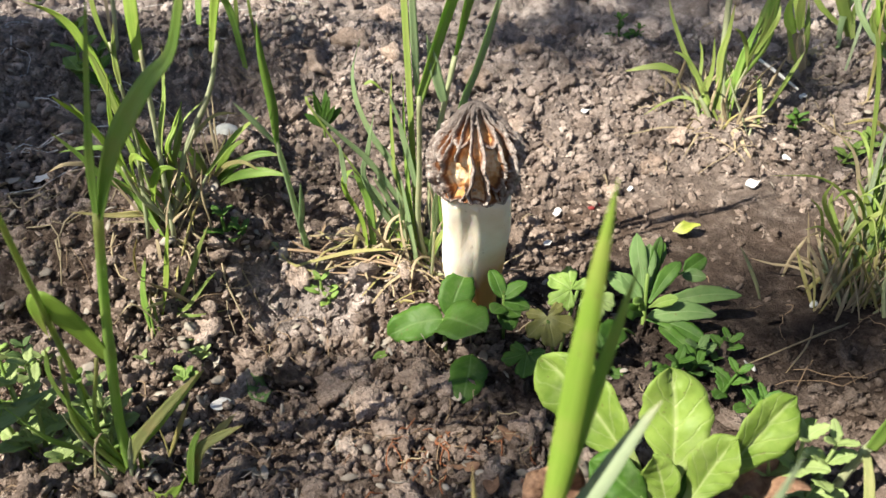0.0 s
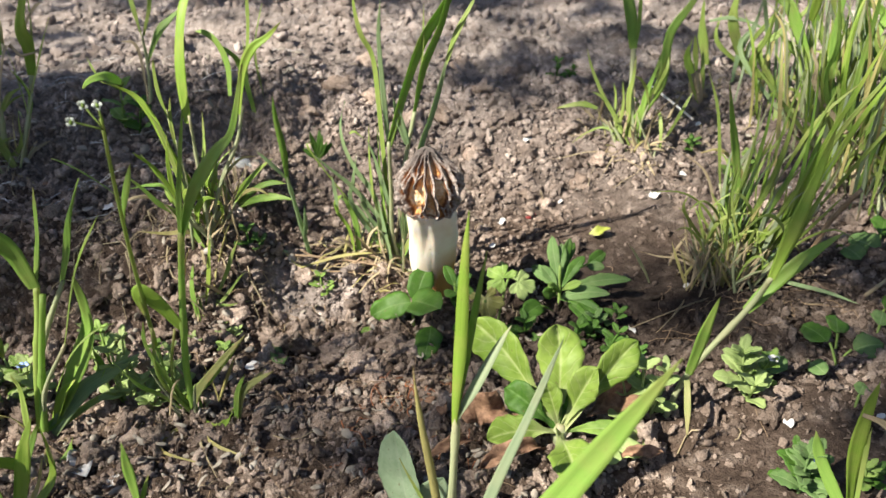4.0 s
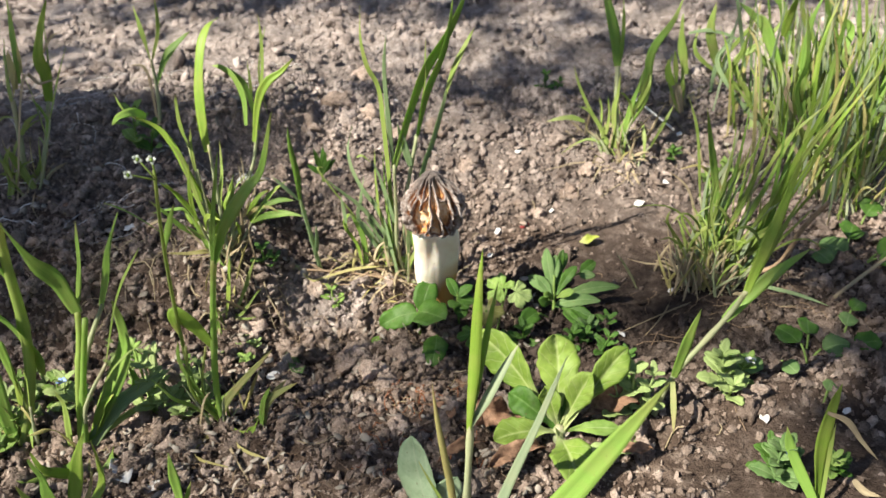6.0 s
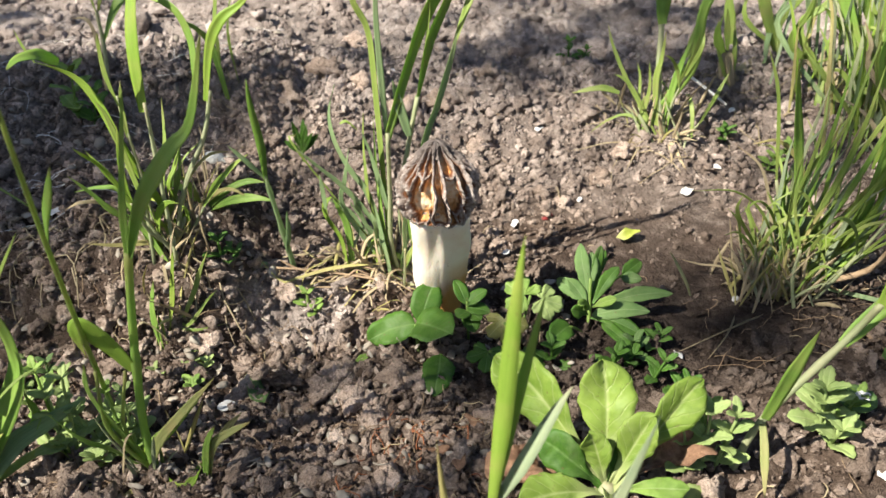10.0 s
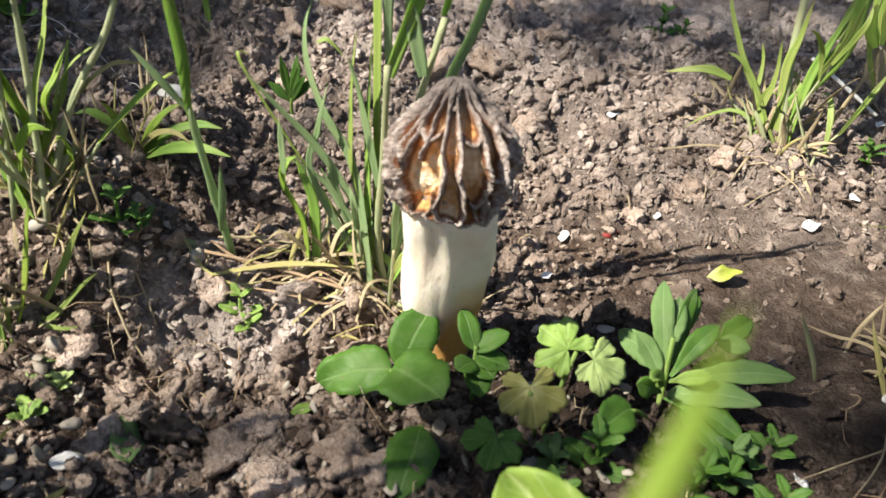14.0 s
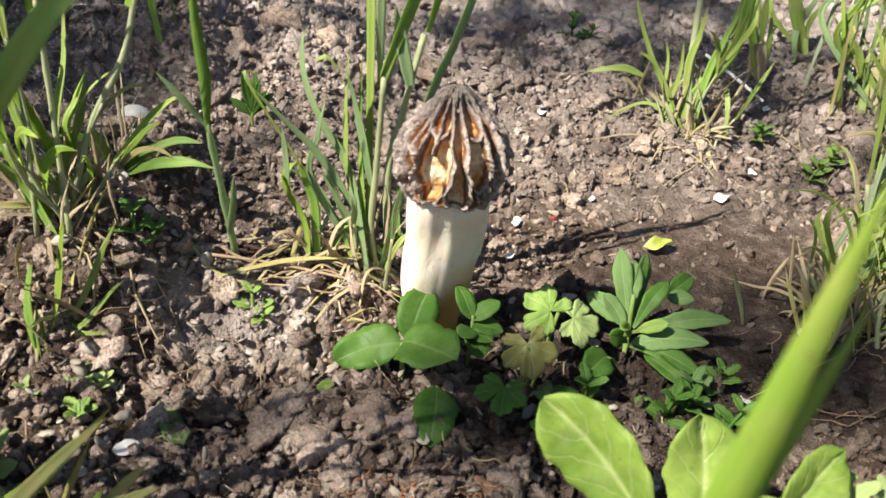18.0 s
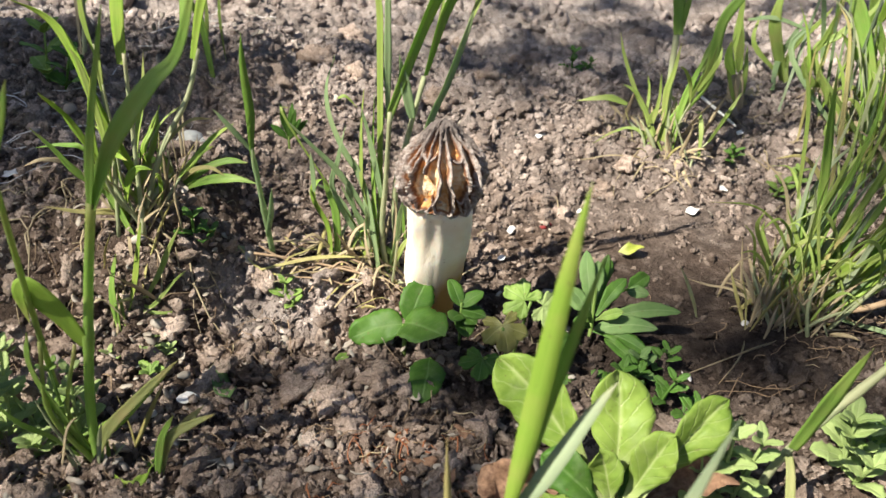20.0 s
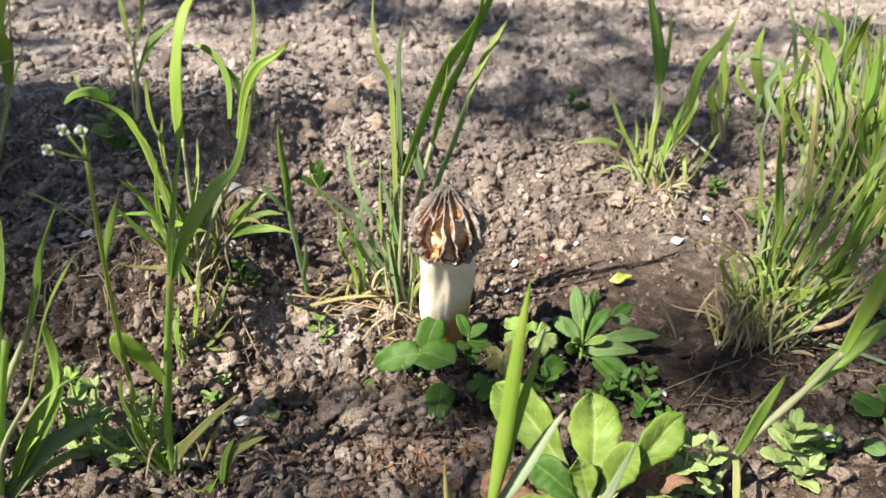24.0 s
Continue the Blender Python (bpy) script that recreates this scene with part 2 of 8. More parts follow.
GRASS_DUSTY = blade_material("grass_dusty_green", (0.230, 0.310, 0.170), (0.420, 0.490, 0.320), (0.50, 0.48, 0.30))
STRAW = blade_material("dry_straw", (0.24, 0.178, 0.098), (0.52, 0.425, 0.275), (0.32, 0.22, 0.12), 0.6, 0.15, 0.7)
YELLOWED = blade_material("yellowed_blade", (0.33, 0.30, 0.09), (0.54, 0.48, 0.20), (0.42, 0.31, 0.16), 0.5, 0.3)
FADING = blade_material("fading_blade", (0.190, 0.235, 0.070), (0.400, 0.405, 0.165), (0.46, 0.31, 0.16), 0.5, 0.35)
SHEATH = blade_material("pale_sheath", (0.25, 0.29, 0.14), (0.44, 0.47, 0.28), (0.50, 0.43, 0.27), 0.5, 0.3)
LEAF = leaf_material("leaf_green", (0.040, 0.110, 0.014), (0.102, 0.208, 0.032), (0.19, 0.30, 0.10), None, 0.3, 0.5, 8.0, 0.08)
LEAF_FRESH = leaf_material("leaf_fresh_green", (0.145, 0.245, 0.032), (0.295, 0.395, 0.082), (0.56, 0.60, 0.30), (0.30, 0.16, 0.09), 0.40, 0.48, 7.0, 0.22)
LEAF_DOWNY = leaf_material("leaf_downy_grey", (0.230, 0.330, 0.190), (0.370, 0.460, 0.300), (0.42, 0.50, 0.34), None, 0.25, 0.8, 9.0, 0.12)
LEAF_GREY = leaf_material("leaf_grey_green", (0.090, 0.175, 0.050), (0.185, 0.285, 0.098), (0.30, 0.40, 0.19), None, 0.28, 0.65)
LEAF_LIME = leaf_material("leaf_lime_green", (0.132, 0.240, 0.042), (0.300, 0.425, 0.100), (0.42, 0.50, 0.24), None, 0.34, 0.55, 8.0, 0.10)
LEAF_BRIGHT = leaf_material("leaf_bright_lime", (0.230, 0.330, 0.100), (0.450, 0.540, 0.215), (0.52, 0.58, 0.30), None, 0.36, 0.55, 8.0, 0.10)
LEAF_YELLOW = leaf_material("leaf_olive_yellow", (0.190, 0.190, 0.048), (0.330, 0.310, 0.100), (0.46, 0.44, 0.20), (0.33, 0.24, 0.10), 0.3)
LEAF_BROWN = plain_material("leaf_dead_brown", (0.090, 0.042, 0.026), (0.400, 0.240, 0.150), 260, 0.7, 0.25, 0.9, 0.08)
LEAF_BUTTER = leaf_material("leaf_butter_yellow", (0.30, 0.36, 0.05), (0.48, 0.50, 0.10), (0.62, 0.62, 0.25), (0.45, 0.50, 0.08), 0.3)
PETAL = plain_material("fallen_petal", (0.72, 0.69, 0.67), (0.85, 0.83, 0.82), 200, 0.6, 0.3, 0.2, 0.25)
PEBBLE = plain_material("pale_pebble", (0.34, 0.34, 0.32), (0.50, 0.50, 0.48), 120, 0.75, 0.3, 0.5)
WHITE_PEBBLE = plain_material("chalky_pebble", (0.50, 0.50, 0.46), (0.68, 0.67, 0.63), 160, 0.8, 0.2, 0.4)
TWIG = plain_material("dry_twig", (0.20, 0.13, 0.08), (0.36, 0.26, 0.17), 300, 0.85, 0.2, 0.6)
PALE_TWIG = plain_material("bleached_stick", (0.62, 0.58, 0.55), (0.80, 0.77, 0.74), 300, 0.7, 0.2, 0.4)
RED_BIT = plain_material("red_bud_scale", (0.16, 0.02, 0.02), (0.26, 0.04, 0.035), 300, 0.6)
FLAKE = plain_material("dead_leaf_flake", (0.22, 0.18, 0.145), (0.50, 0.45, 0.39), 60, 0.8, 0.2, 0.4, 0.1)
FLOWER = plain_material("pale_flower", (0.44, 0.48, 0.42), (0.60, 0.62, 0.58), 300, 0.6, 0.3, 0.2, 0.25)
BLUE_PETAL = plain_material("blue_petal", (0.22, 0.34, 0.78), (0.40, 0.50, 0.85), 400, 0.6)
RUST = plain_material("rusty_fibre", (0.22, 0.075, 0.035), (0.36, 0.15, 0.07), 300, 0.85)
BARK = plain_material("tree_bark", (0.10, 0.075, 0.055), (0.19, 0.15, 0.11), 40, 0.9, 0.2, 0.8)
TREE_LEAF = plain_material("tree_leaf", (0.06, 0.13, 0.02), (0.11, 0.2, 0.03), 60, 0.5, 0.4, 0.2, 0.2)


def cap_material():
    """Morel cap: grey-dusted brown ribs round tan and honey-brown pits."""
    m = Mat("morel_cap", 0.72, 0.25)
    rib = m.attr("rib")
    n = m.noise(420, 5, 0.7)
    low = m.noise(110, 4, 0.6)
    pit = m.ramp(low, (0.30, (0.480, 0.190, 0.055)), (0.46, (0.740, 0.400, 0.160)), (0.58, (0.900, 0.730, 0.510)))
    crest = m.ramp(n, (0.30, (0.150, 0.108, 0.090)), (0.48, (0.330, 0.260, 0.228)), (0.66, (0.580, 0.500, 0.455)))
    f = m.math("ADD", rib, m.math("MULTIPLY", m.math("SUBTRACT", n, 0.5), 0.40))
    c = m.mix(m.ramp(f, (0.14, (0, 0, 0)), (0.34, (1, 1, 1))), pit, (0.200, 0.080, 0.034))
    c = m.mix(m.ramp(f, (0.46, (0, 0, 0)), (0.70, (1, 1, 1))), c, crest)
    old = m.math("ADD", m.attr("age"), m.math("MULTIPLY", m.math("SUBTRACT", low, 0.5), 0.6))
    c = m.mix(m.ramp(old, (0.45, (0, 0, 0)), (0.90, (0.75, 0.75, 0.75))), c, (0.120, 0.098, 0.090))
    m.colour(c)
    m.bump(m.math("ADD", m.math("MULTIPLY", n, 1.6), low), 0.9, 0.0014)
    return m.mat


def stem_material():
    """Morel stem: warm ivory, finely granular, stained honey at the foot."""
    m = Mat("morel_stem", 0.7, 0.3)
    n = m.noise(900, 3, 0.7)
    low = m.noise(70, 4, 0.6)
    c = m.ramp(low, (0.3, (0.87, 0.72, 0.56)), (0.55, (0.93, 0.81, 0.67)), (0.75, (0.95, 0.87, 0.75)))
    foot = m.math("ADD", m.attr("foot"), m.math("MULTIPLY", m.math("SUBTRACT", low, 0.5), 0.4))
    c = m.mix(m.ramp(foot, (0.30, (0, 0, 0)), (0.70, (1, 1, 1))), c, (0.66, 0.36, 0.11))
    speck = m.ramp(m.noise(330, 2, 0.5), (0.68, (0, 0, 0)), (0.75, (1, 1, 1)))
    c = m.mix(m.math("MULTIPLY", speck, 0.35), c, (0.42, 0.28, 0.15))
    m.colour(c)
    m.bump(m.math("ADD", m.math("MULTIPLY", n, 0.8), m.math("MULTIPLY", low, 2.0)), 0.34, 0.0012)
    m.bsdf.inputs["Subsurface Weight"].default_value = 0.25
    m.bsdf.inputs["Subsurface Radius"].default_value = (0.004, 0.0025, 0.0015)
    m.bsdf.inputs["Subsurface Scale"].default_value = 1.0
    return m.mat


CAP, STEM = cap_material(), stem_material()


# ---- building tools ----
def lattice(ix, iy, seed):
    h = (ix.astype(np.int64) * 374761393 + iy.astype(np.int64) * 668265263 + seed * 974711) & 0x7FFFFFFF
    h = ((h ^ (h >> 13)) * 1274126177) & 0x7FFFFFFF
    return ((h ^ (h >> 16)) & 0xFFFF) / 65535.0


def value_noise(x, y, scale, seed=0):
    x, y = x * scale, y * scale
    ix, iy = np.floor(x), np.floor(y)
    fx, fy = x - ix, y - iy
    fx, fy = fx * fx * (3 - 2 * fx), fy * fy * (3 - 2 * fy)
    a, b = lattice(ix, iy, seed), lattice(ix + 1, iy, seed)
    c, d = lattice(ix, iy + 1, seed), lattice(ix + 1, iy + 1, seed)
    return (a + (b - a) * fx) * (1 - fy) + (c + (d - c) * fx) * fy - 0.5


def cell_noise(x, y, scale, seed=0):
    """Distance to the nearest jittered cell point, in cells."""
    x, y = x * scale, y * scale
    ix, iy = np.floor(x), np.floor(y)
    best = np.full(x.shape, 9.0)
    for ox in (-1, 0, 1):
        for oy in (-1, 0, 1):
            px = ix + ox + lattice(ix + ox, iy + oy, seed)
            py = iy + oy + lattice(ix + ox, iy + oy, seed + 7)
            best = np.minimum(best, (px - x) ** 2 + (py - y) ** 2)
    return np.sqrt(best)


def smooth(a, b, v):
    t = np.clip((v - a) / (b - a), 0, 1)
    return t * t * (3 - 2 * t)


def bed(x, y):
    """The lie of the garden bed without its crumbs."""
    z = -0.008 + 0.050 * smooth(0.42, 0.58, y) + 0.05 * np.clip(y - 0.58, 0, 3)
    # the hummock under the straw and the bank on the left
    z = z + 0.022 * smooth(0.30, 0.35, y) * smooth(0.006, -0.035, x) * smooth(0.75, 0.42, y)
    z = z + 0.036 * smooth(0.285, 0.325, y) * smooth(-0.085, -0.125, x) * smooth(0.9, 0.40, y)
    # a hollow behind the left tuft and a small heap under the far tuft
    z = z - 0.034 * np.exp(-(((x + 0.112) / 0.045) ** 2 + ((y - 0.405) / 0.026) ** 2))
    z = z - 0.020 * np.exp(-(((x + 0.155) / 0.055) ** 2 + ((y - 0.50) / 0.05) ** 2))
    z = z + 0.012 * np.exp(-(((x - 0.178) / 0.05) ** 2 + ((y - 0.50) / 0.03) ** 2))
    # the bank sinks behind the left tuft
    z = z - 0.022 * np.exp(-(((x + 0.135) / 0.036) ** 2 + ((y - 0.388) / 0.024) ** 2)) - 0.017 * np.exp(-(((x + 0.150) / 0.045) ** 2 + ((y - 0.490) / 0.045) ** 2))
    # a small hole in the crust beside the rosette
    z = z - 0.022 * np.exp(-(((x - 0.130) / 0.0100) ** 2 + ((y - 0.185) / 0.0085) ** 2) ** 2)
    return z


def rough_ground(x, y):
    """0 on the smooth silted parts, 1 on the cloddy ones."""
    silt = np.exp(-(((x - 0.17) / 0.10) ** 2 + ((y - 0.345) / 0.065) ** 2)) + 0.75 * np.exp(-(((x - 0.16) / 0.09) ** 2 + ((y - 0.425) / 0.045) ** 2)) + np.exp(-(((x - 0.20) / 0.085) ** 2 + ((y - 0.155) / 0.055) ** 2))
    return 1 - 0.8 * np.clip(silt * 1.25, 0, 1)


def surface(x, y):
    """Height of the soil."""
    x, y = np.asarray(x, float), np.asarray(y, float)
    r = rough_ground(x, y)
    z = bed(x, y) + 0.010 * value_noise(x, y, 14, 1) + 0.007 * value_noise(x, y, 38, 2) * (0.35 + r)
    lump = 0.55 - cell_noise(x + 0.006 * value_noise(x, y, 90, 5), y, 75, 3)
    z = z + r * 0.0075 * lump + r * 0.0036 * (0.5 - cell_noise(x, y, 190, 4)) + r * 0.0024 * (0.5 - cell_noise(x + 0.003 * value_noise(x, y, 200, 8), y, 330, 12)) + 0.0012 * value_noise(x, y, 420, 6) * (0.4 + r)
    far = smooth(3.0, 12.0, np.hypot(x, y))
    return z * (1 - far) + far * (0.15 + 0.10 * value_noise(x, y, 0.7, 9))


def ground_z(x, y):
    return float(surface(np.array([x]), np.array([y]))[0])


def mesh_object(name, verts, faces, material, parent=None, label="", uvs=None, smooth_shade=True):
    me = bpy.data.meshes.new(name)
    me.from_pydata(verts, [], faces)
    me.materials.append(material)
    if uvs is not None:
        layer = me.uv_layers.new(name="UVMap")
        index = np.empty(len(me.loops), np.int32)
        me.loops.foreach_get("vertex_index", index)
        layer.data.foreach_set("uv", np.asarray(uvs, np.float32)[index].ravel())
    if smooth_shade:
        me.polygons.foreach_set("use_smooth", np.ones(len(me.polygons), bool))
    ob = new(name, me)
    if parent:
        ob.parent = parent
        ob.matrix_parent_inverse = Matrix.Translation(-parent.location)
    if label:
        ob["label"] = label
    return ob


def part(name, bm, material, parent=None, label=""):
    me = bpy.data.meshes.new(name)
    bm.to_mesh(me)
    bm.free()
    me.materials.append(material)
    me.polygons.foreach_set("use_smooth", np.ones(len(me.polygons), bool))
    ob = new(name, me)
    if parent:
        ob.parent = parent
        ob.matrix_parent_inverse = Matrix.Translation(-parent.location)
    if label:
        ob["label"] = label
    return ob


def thing(name, x, y, label, category, group=""):
    """An Empty on the soil that gathers the parts of one plant."""
    e = new(name)
    e.empty_display_size = 0.01
    e.location = (x, y, ground_z(x, y))
    bpy.context.view_layer.update()
    return tagged(e, label, category, group)


GRASS_SHAPE = ((0.0, 0.42), (0.12, 0.62), (0.35, 1.0), (0.6, 0.92), (0.82, 0.58), (0.95, 0.2), (1.0, 0.02))
OVAL = ((0.0, 0.12), (0.08, 0.5), (0.25, 0.9), (0.45, 1.0), (0.7, 0.9), (0.9, 0.55), (1.0, 0.05))
SPOON = ((0.0, 0.20), (0.24, 0.19), (0.36, 0.34), (0.52, 0.76), (0.68, 1.0), (0.80, 0.97), (0.90, 0.74), (0.96, 0.42), (1.0, 0.06))
ROUND = ((0.0, 0.30), (0.08, 0.70), (0.28, 1.0), (0.55, 1.0), (0.78, 0.82), (0.93, 0.48), (1.0, 0.06))
BLUNT = ((0.0, 0.14), (0.15, 0.34), (0.40, 0.82), (0.60, 1.0), (0.78, 0.92), (0.91, 0.60), (0.97, 0.30), (1.0, 0.04))
LANCE = ((0.0, 0.12), (0.15, 0.35), (0.4, 0.95), (0.55, 1.0), (0.75, 0.75), (0.92, 0.3), (1.0, 0.03))


def widths(shape, u):
    return np.interp(u, [p[0] for p in shape], [p[1] for p in shape])


def ribbon(name, base, tip, width, material, parent, shape=GRASS_SHAPE, bow=0.12, face=None, fold=0.25, across=2, along=11,
           twist=0.0, teeth=0, tooth=0.0, wave=0.0, thick=0.0004, side=0.0, label="", blister=0.0, nod=0.0, quilt=0.0):
    """A blade or leaf from base to tip: a bowed strip with a fold along its middle, a real thickness and an outline."""
    base, tip = Vector(base), Vector(tip)
    length = (tip - base).length
    tip = tip + Vector((0, 0, nod * length))
    chord = tip - base
    lateral = Vector((chord.y, -chord.x, 0))
    lateral = lateral.normalized() if lateral.length > 1e-6 else Vector((1, 0, 0))
    ctrl = base + chord * 0.48 + Vector((0, 0, 1)) * bow * length + lateral * side * length
    if face is None:
        face = Vector((random.uniform(-1.3, 0.4), -1, random.uniform(0.1, 0.7)))
    face = Vector(face).normalized()
    phase = random.uniform(0, 6.28)
    us = [(i / along) for i in range(along + 1)]
    top, low, uvs = [], [], []
    n_across = across + 1
    for i, u in enumerate(us):
        p = base * (1 - u) ** 2 + ctrl * 2 * u * (1 - u) + tip * u * u + lateral * (0.012 * length * math.sin(phase + 6 * u) * min(1.0, 3 * u))
        p.z -= nod * length * (u ** 3)
        tan = ((ctrl - base) * (1 - u) + (tip - ctrl) * u - Vector((0, 0, 1.5 * nod * length * u * u))).normalized()
        wdir = tan.cross(face)
        wdir = wdir.normalized() if wdir.length > 1e-5 else Vector((1, 0, 0))
        nrm = wdir.cross(tan).normalized()
        a = twist * (u - 0.3)
        wdir, nrm = wdir * math.cos(a) + nrm * math.sin(a), nrm * math.cos(a) - wdir * math.sin(a)
        w = width * float(widths(shape, u)) * 0.5 * (1 + (0.035 if across > 2 else 0.0) * (math.sin(phase * 3 + 17 * u) + math.sin(phase * 7 + 41 * u)))
        if teeth:
            w *= 1 - tooth * (0.5 + 0.5 * math.cos(6.2832 * teeth * u)) * min(1, 4 * u * (1.05 - u) + 0.1)
        for j in range(n_across):
            s = 2 * j / across - 1
            lift = fold * abs(s) * w + wave * width * abs(s) * math.sin(phase + 9 * u + (2 if s < 0 else 0))
            if blister:
                lift += blister * width * math.sin(phase + 21 * u - 3 * abs(s)) * (1 - abs(s)) * min(1.0, 3 * abs(s))
            if quilt:
                lift += quilt * width * abs(math.sin(25 * (u - 0.11 * abs(s)))) ** 0.6 * (1 - abs(s) ** 3) * min(1.0, 5 * abs(s)) * min(1.0, max(0.0, 5 * (u - 0.38)))
            q = p + wdir * (s * w) + nrm * lift
            rim = 0.25 if abs(s) > 0.99 else 1.0
            top.append(q + nrm * thick * rim * 0.5)
            low.append(q - nrm * thick * rim * 0.5)
            uvs.append((0.5 + 0.5 * s, u))
    verts = [tuple(v) for v in top + low]
    m = len(top)
    faces = []
    for i in range(along):
        for j in range(across):
            a, b, c, d = i * n_across + j, i * n_across + j + 1, (i + 1) * n_across + j + 1, (i + 1) * n_across + j
            faces.append((a, b, c, d))
            faces.append((m + d, m + c, m + b, m + a))
        a, d = i * n_across, (i + 1) * n_across
        faces.append((a, d, m + d, m + a))
        b, c = i * n_across + across, (i + 1) * n_across + across
        faces.append((b, m + b, m + c, c))
    return mesh_object(name, verts, faces, material, parent, label, uvs + uvs)


def tube(name, points, radii, material, parent, sides=7, label=""):
    """A stalk through the given points, rounded, with a radius at each."""
    pts = [Vector(p) for p in points]
    verts, faces, uvs = [], [], []
    for i, p in enumerate(pts):
        tan = (pts[min(i + 1, len(pts) - 1)] - pts[max(i - 1, 0)]).normalized()
        a = tan.orthogonal().normalized()
        b = tan.cross(a)
        if i:
            a = (prev - tan * prev.dot(tan)).normalized()
            b = tan.cross(a)
        prev = a
        for j in range(sides):
            w = 6.28318 * j / sides
            verts.append(tuple(p + (a * math.cos(w) + b * math.sin(w)) * radii[i]))
            uvs.append((j / sides, i / (len(pts) - 1)))
    for i in range(len(pts) - 1):
        for j in range(sides):
            k = (j + 1) % sides
            faces.append((i * sides + j, i * sides + k, (i + 1) * sides + k, (i + 1) * sides + j))
    faces.append(tuple(reversed(range(sides))))
    faces.append(tuple((len(pts) - 1) * sides + j for j in range(sides)))
    return mesh_object(name, verts, faces, material, parent, label, uvs)


def bend(a, b, n=7, bow=0.0, side=(0, 0, 0)):
    """Points of a soft arc from a to b."""
    a, b = Vector(a), Vector(b)
    c = (a + b) / 2 + Vector((0, 0, bow)) + Vector(side)
    return [a * (1 - u) ** 2 + c * 2 * u * (1 - u) + b * u * u for u in (i / (n - 1) for i in range(n))]


def grass_shoot(root, base, top, r, width, material, leaves=3):
    """A jointed shoot: a pale sheathed stalk, leaves that arch out to both sides and one that ends at top."""
    base, top = Vector(base), Vector(top)
    rise = top - base
    high = rise.length
    knee = base + rise * random.uniform(0.35, 0.55) + Vector((0, 0, 0.03 * high))
    culm(root, [base, base.lerp(knee, 0.5) + Vector((random.gauss(0, 0.02), random.gauss(0, 0.02), 0)) * high, knee], r, SHEATH)
    mid = knee.lerp(top, 0.55) + Vector((random.gauss(0, 0.03), random.gauss(0, 0.03), random.uniform(0.0, 0.06))) * high
    arched("blade", root, [knee, mid, top], width, material, random.uniform(0.2, 0.6), twist=random.uniform(-1.2, 1.2))
    turn = random.uniform(0, 6.28)
    for k in range(leaves):
        c = base.lerp(knee, (k + 0.7) / (leaves + 0.3))
        a = turn + k * 3.14 + random.uniform(-0.7, 0.7)
        s = high * random.uniform(0.25, 0.55)
        out = Vector((math.cos(a), math.sin(a), 0))
        up = random.uniform(0.45, 1.0)
        p1 = c + out * s * 0.22 + Vector((0, 0, s * 0.5 * up)) + rise * 0.05
        p2 = c + out * s * 0.52 + Vector((0, 0, s * 0.82 * up)) + rise * 0.07
        p3 = c + out * s * random.uniform(0.75, 0.95) + Vector((0, 0, s * random.uniform(0.45, 1.0) * up)) + rise * 0.07
        arched("blade", root, [c, p1, p2, p3], width * random.uniform(0.6, 1.05), random.choice((material, material, GRASS_OLIVE, YELLOWED)) if k == 0 else material, random.uniform(0.2, 0.5), twist=random.uniform(-1.3, 1.3))


def fine_blades(root, x, y, spread_by, n, high, lean, seed):
    """Thin, nearly straight blades that fan out of a clump."""
    r = random.Random(seed)
    for _ in range(n):
        bx, by = x + r.gauss(0, spread_by), y + r.gauss(0, spread_by)
        h = high * r.uniform(0.45, 1.0)
        dx, dy = lean[0] * h + r.gauss(0, 0.16) * h, lean[1] * h + r.gauss(0, 0.14) * h
        g = ground_z(bx, by) - 0.003
        sag = r.uniform(-0.02, 0.10) * h
        arched("blade", root, [(bx, by, g), (bx + dx * 0.30, by + dy * 0.30, g + h * 0.42), (bx + dx * 0.62 + r.gauss(0, 0.012) * h, by + dy * 0.62, g + h * 0.76), (bx + dx, by + dy, g + h - sag)],
               r.uniform(0.0015, 0.0036), r.choice((GRASS, GRASS_OLIVE, GRASS_DUSTY, GRASS_LIME, GRASS_BLUE, GRASS_DUSTY, YELLOWED, SHEATH)), r.uniform(0.2, 0.5), face=(r.uniform(-1, 0.3), -1, r.uniform(0.1, 0.7)), twist=r.uniform(-0.7, 0.7))


BLADE_SHAPE = ((0.0, 0.55), (0.12, 0.78), (0.34, 1.0), (0.58, 0.86), (0.80, 0.52), (0.93, 0.22), (1.0, 0.02))


def through_points(pts, per=5):
    """A smooth line through all the points."""
    pts = [Vector(p) for p in pts]
    pts = [pts[0] * 2 - pts[1]] + pts + [pts[-1] * 2 - pts[-2]]
    line = []
    for i in range(1, len(pts) - 2):
        a, b, c, d = pts[i - 1:i + 3]
        for k in range(per):
            u = k / per
            line.append(0.5 * (2 * b + (c - a) * u + (2 * a - 5 * b + 4 * c - d) * u * u + (3 * b - a - 3 * c + d) * u ** 3))
    return line + [pts[-2]]


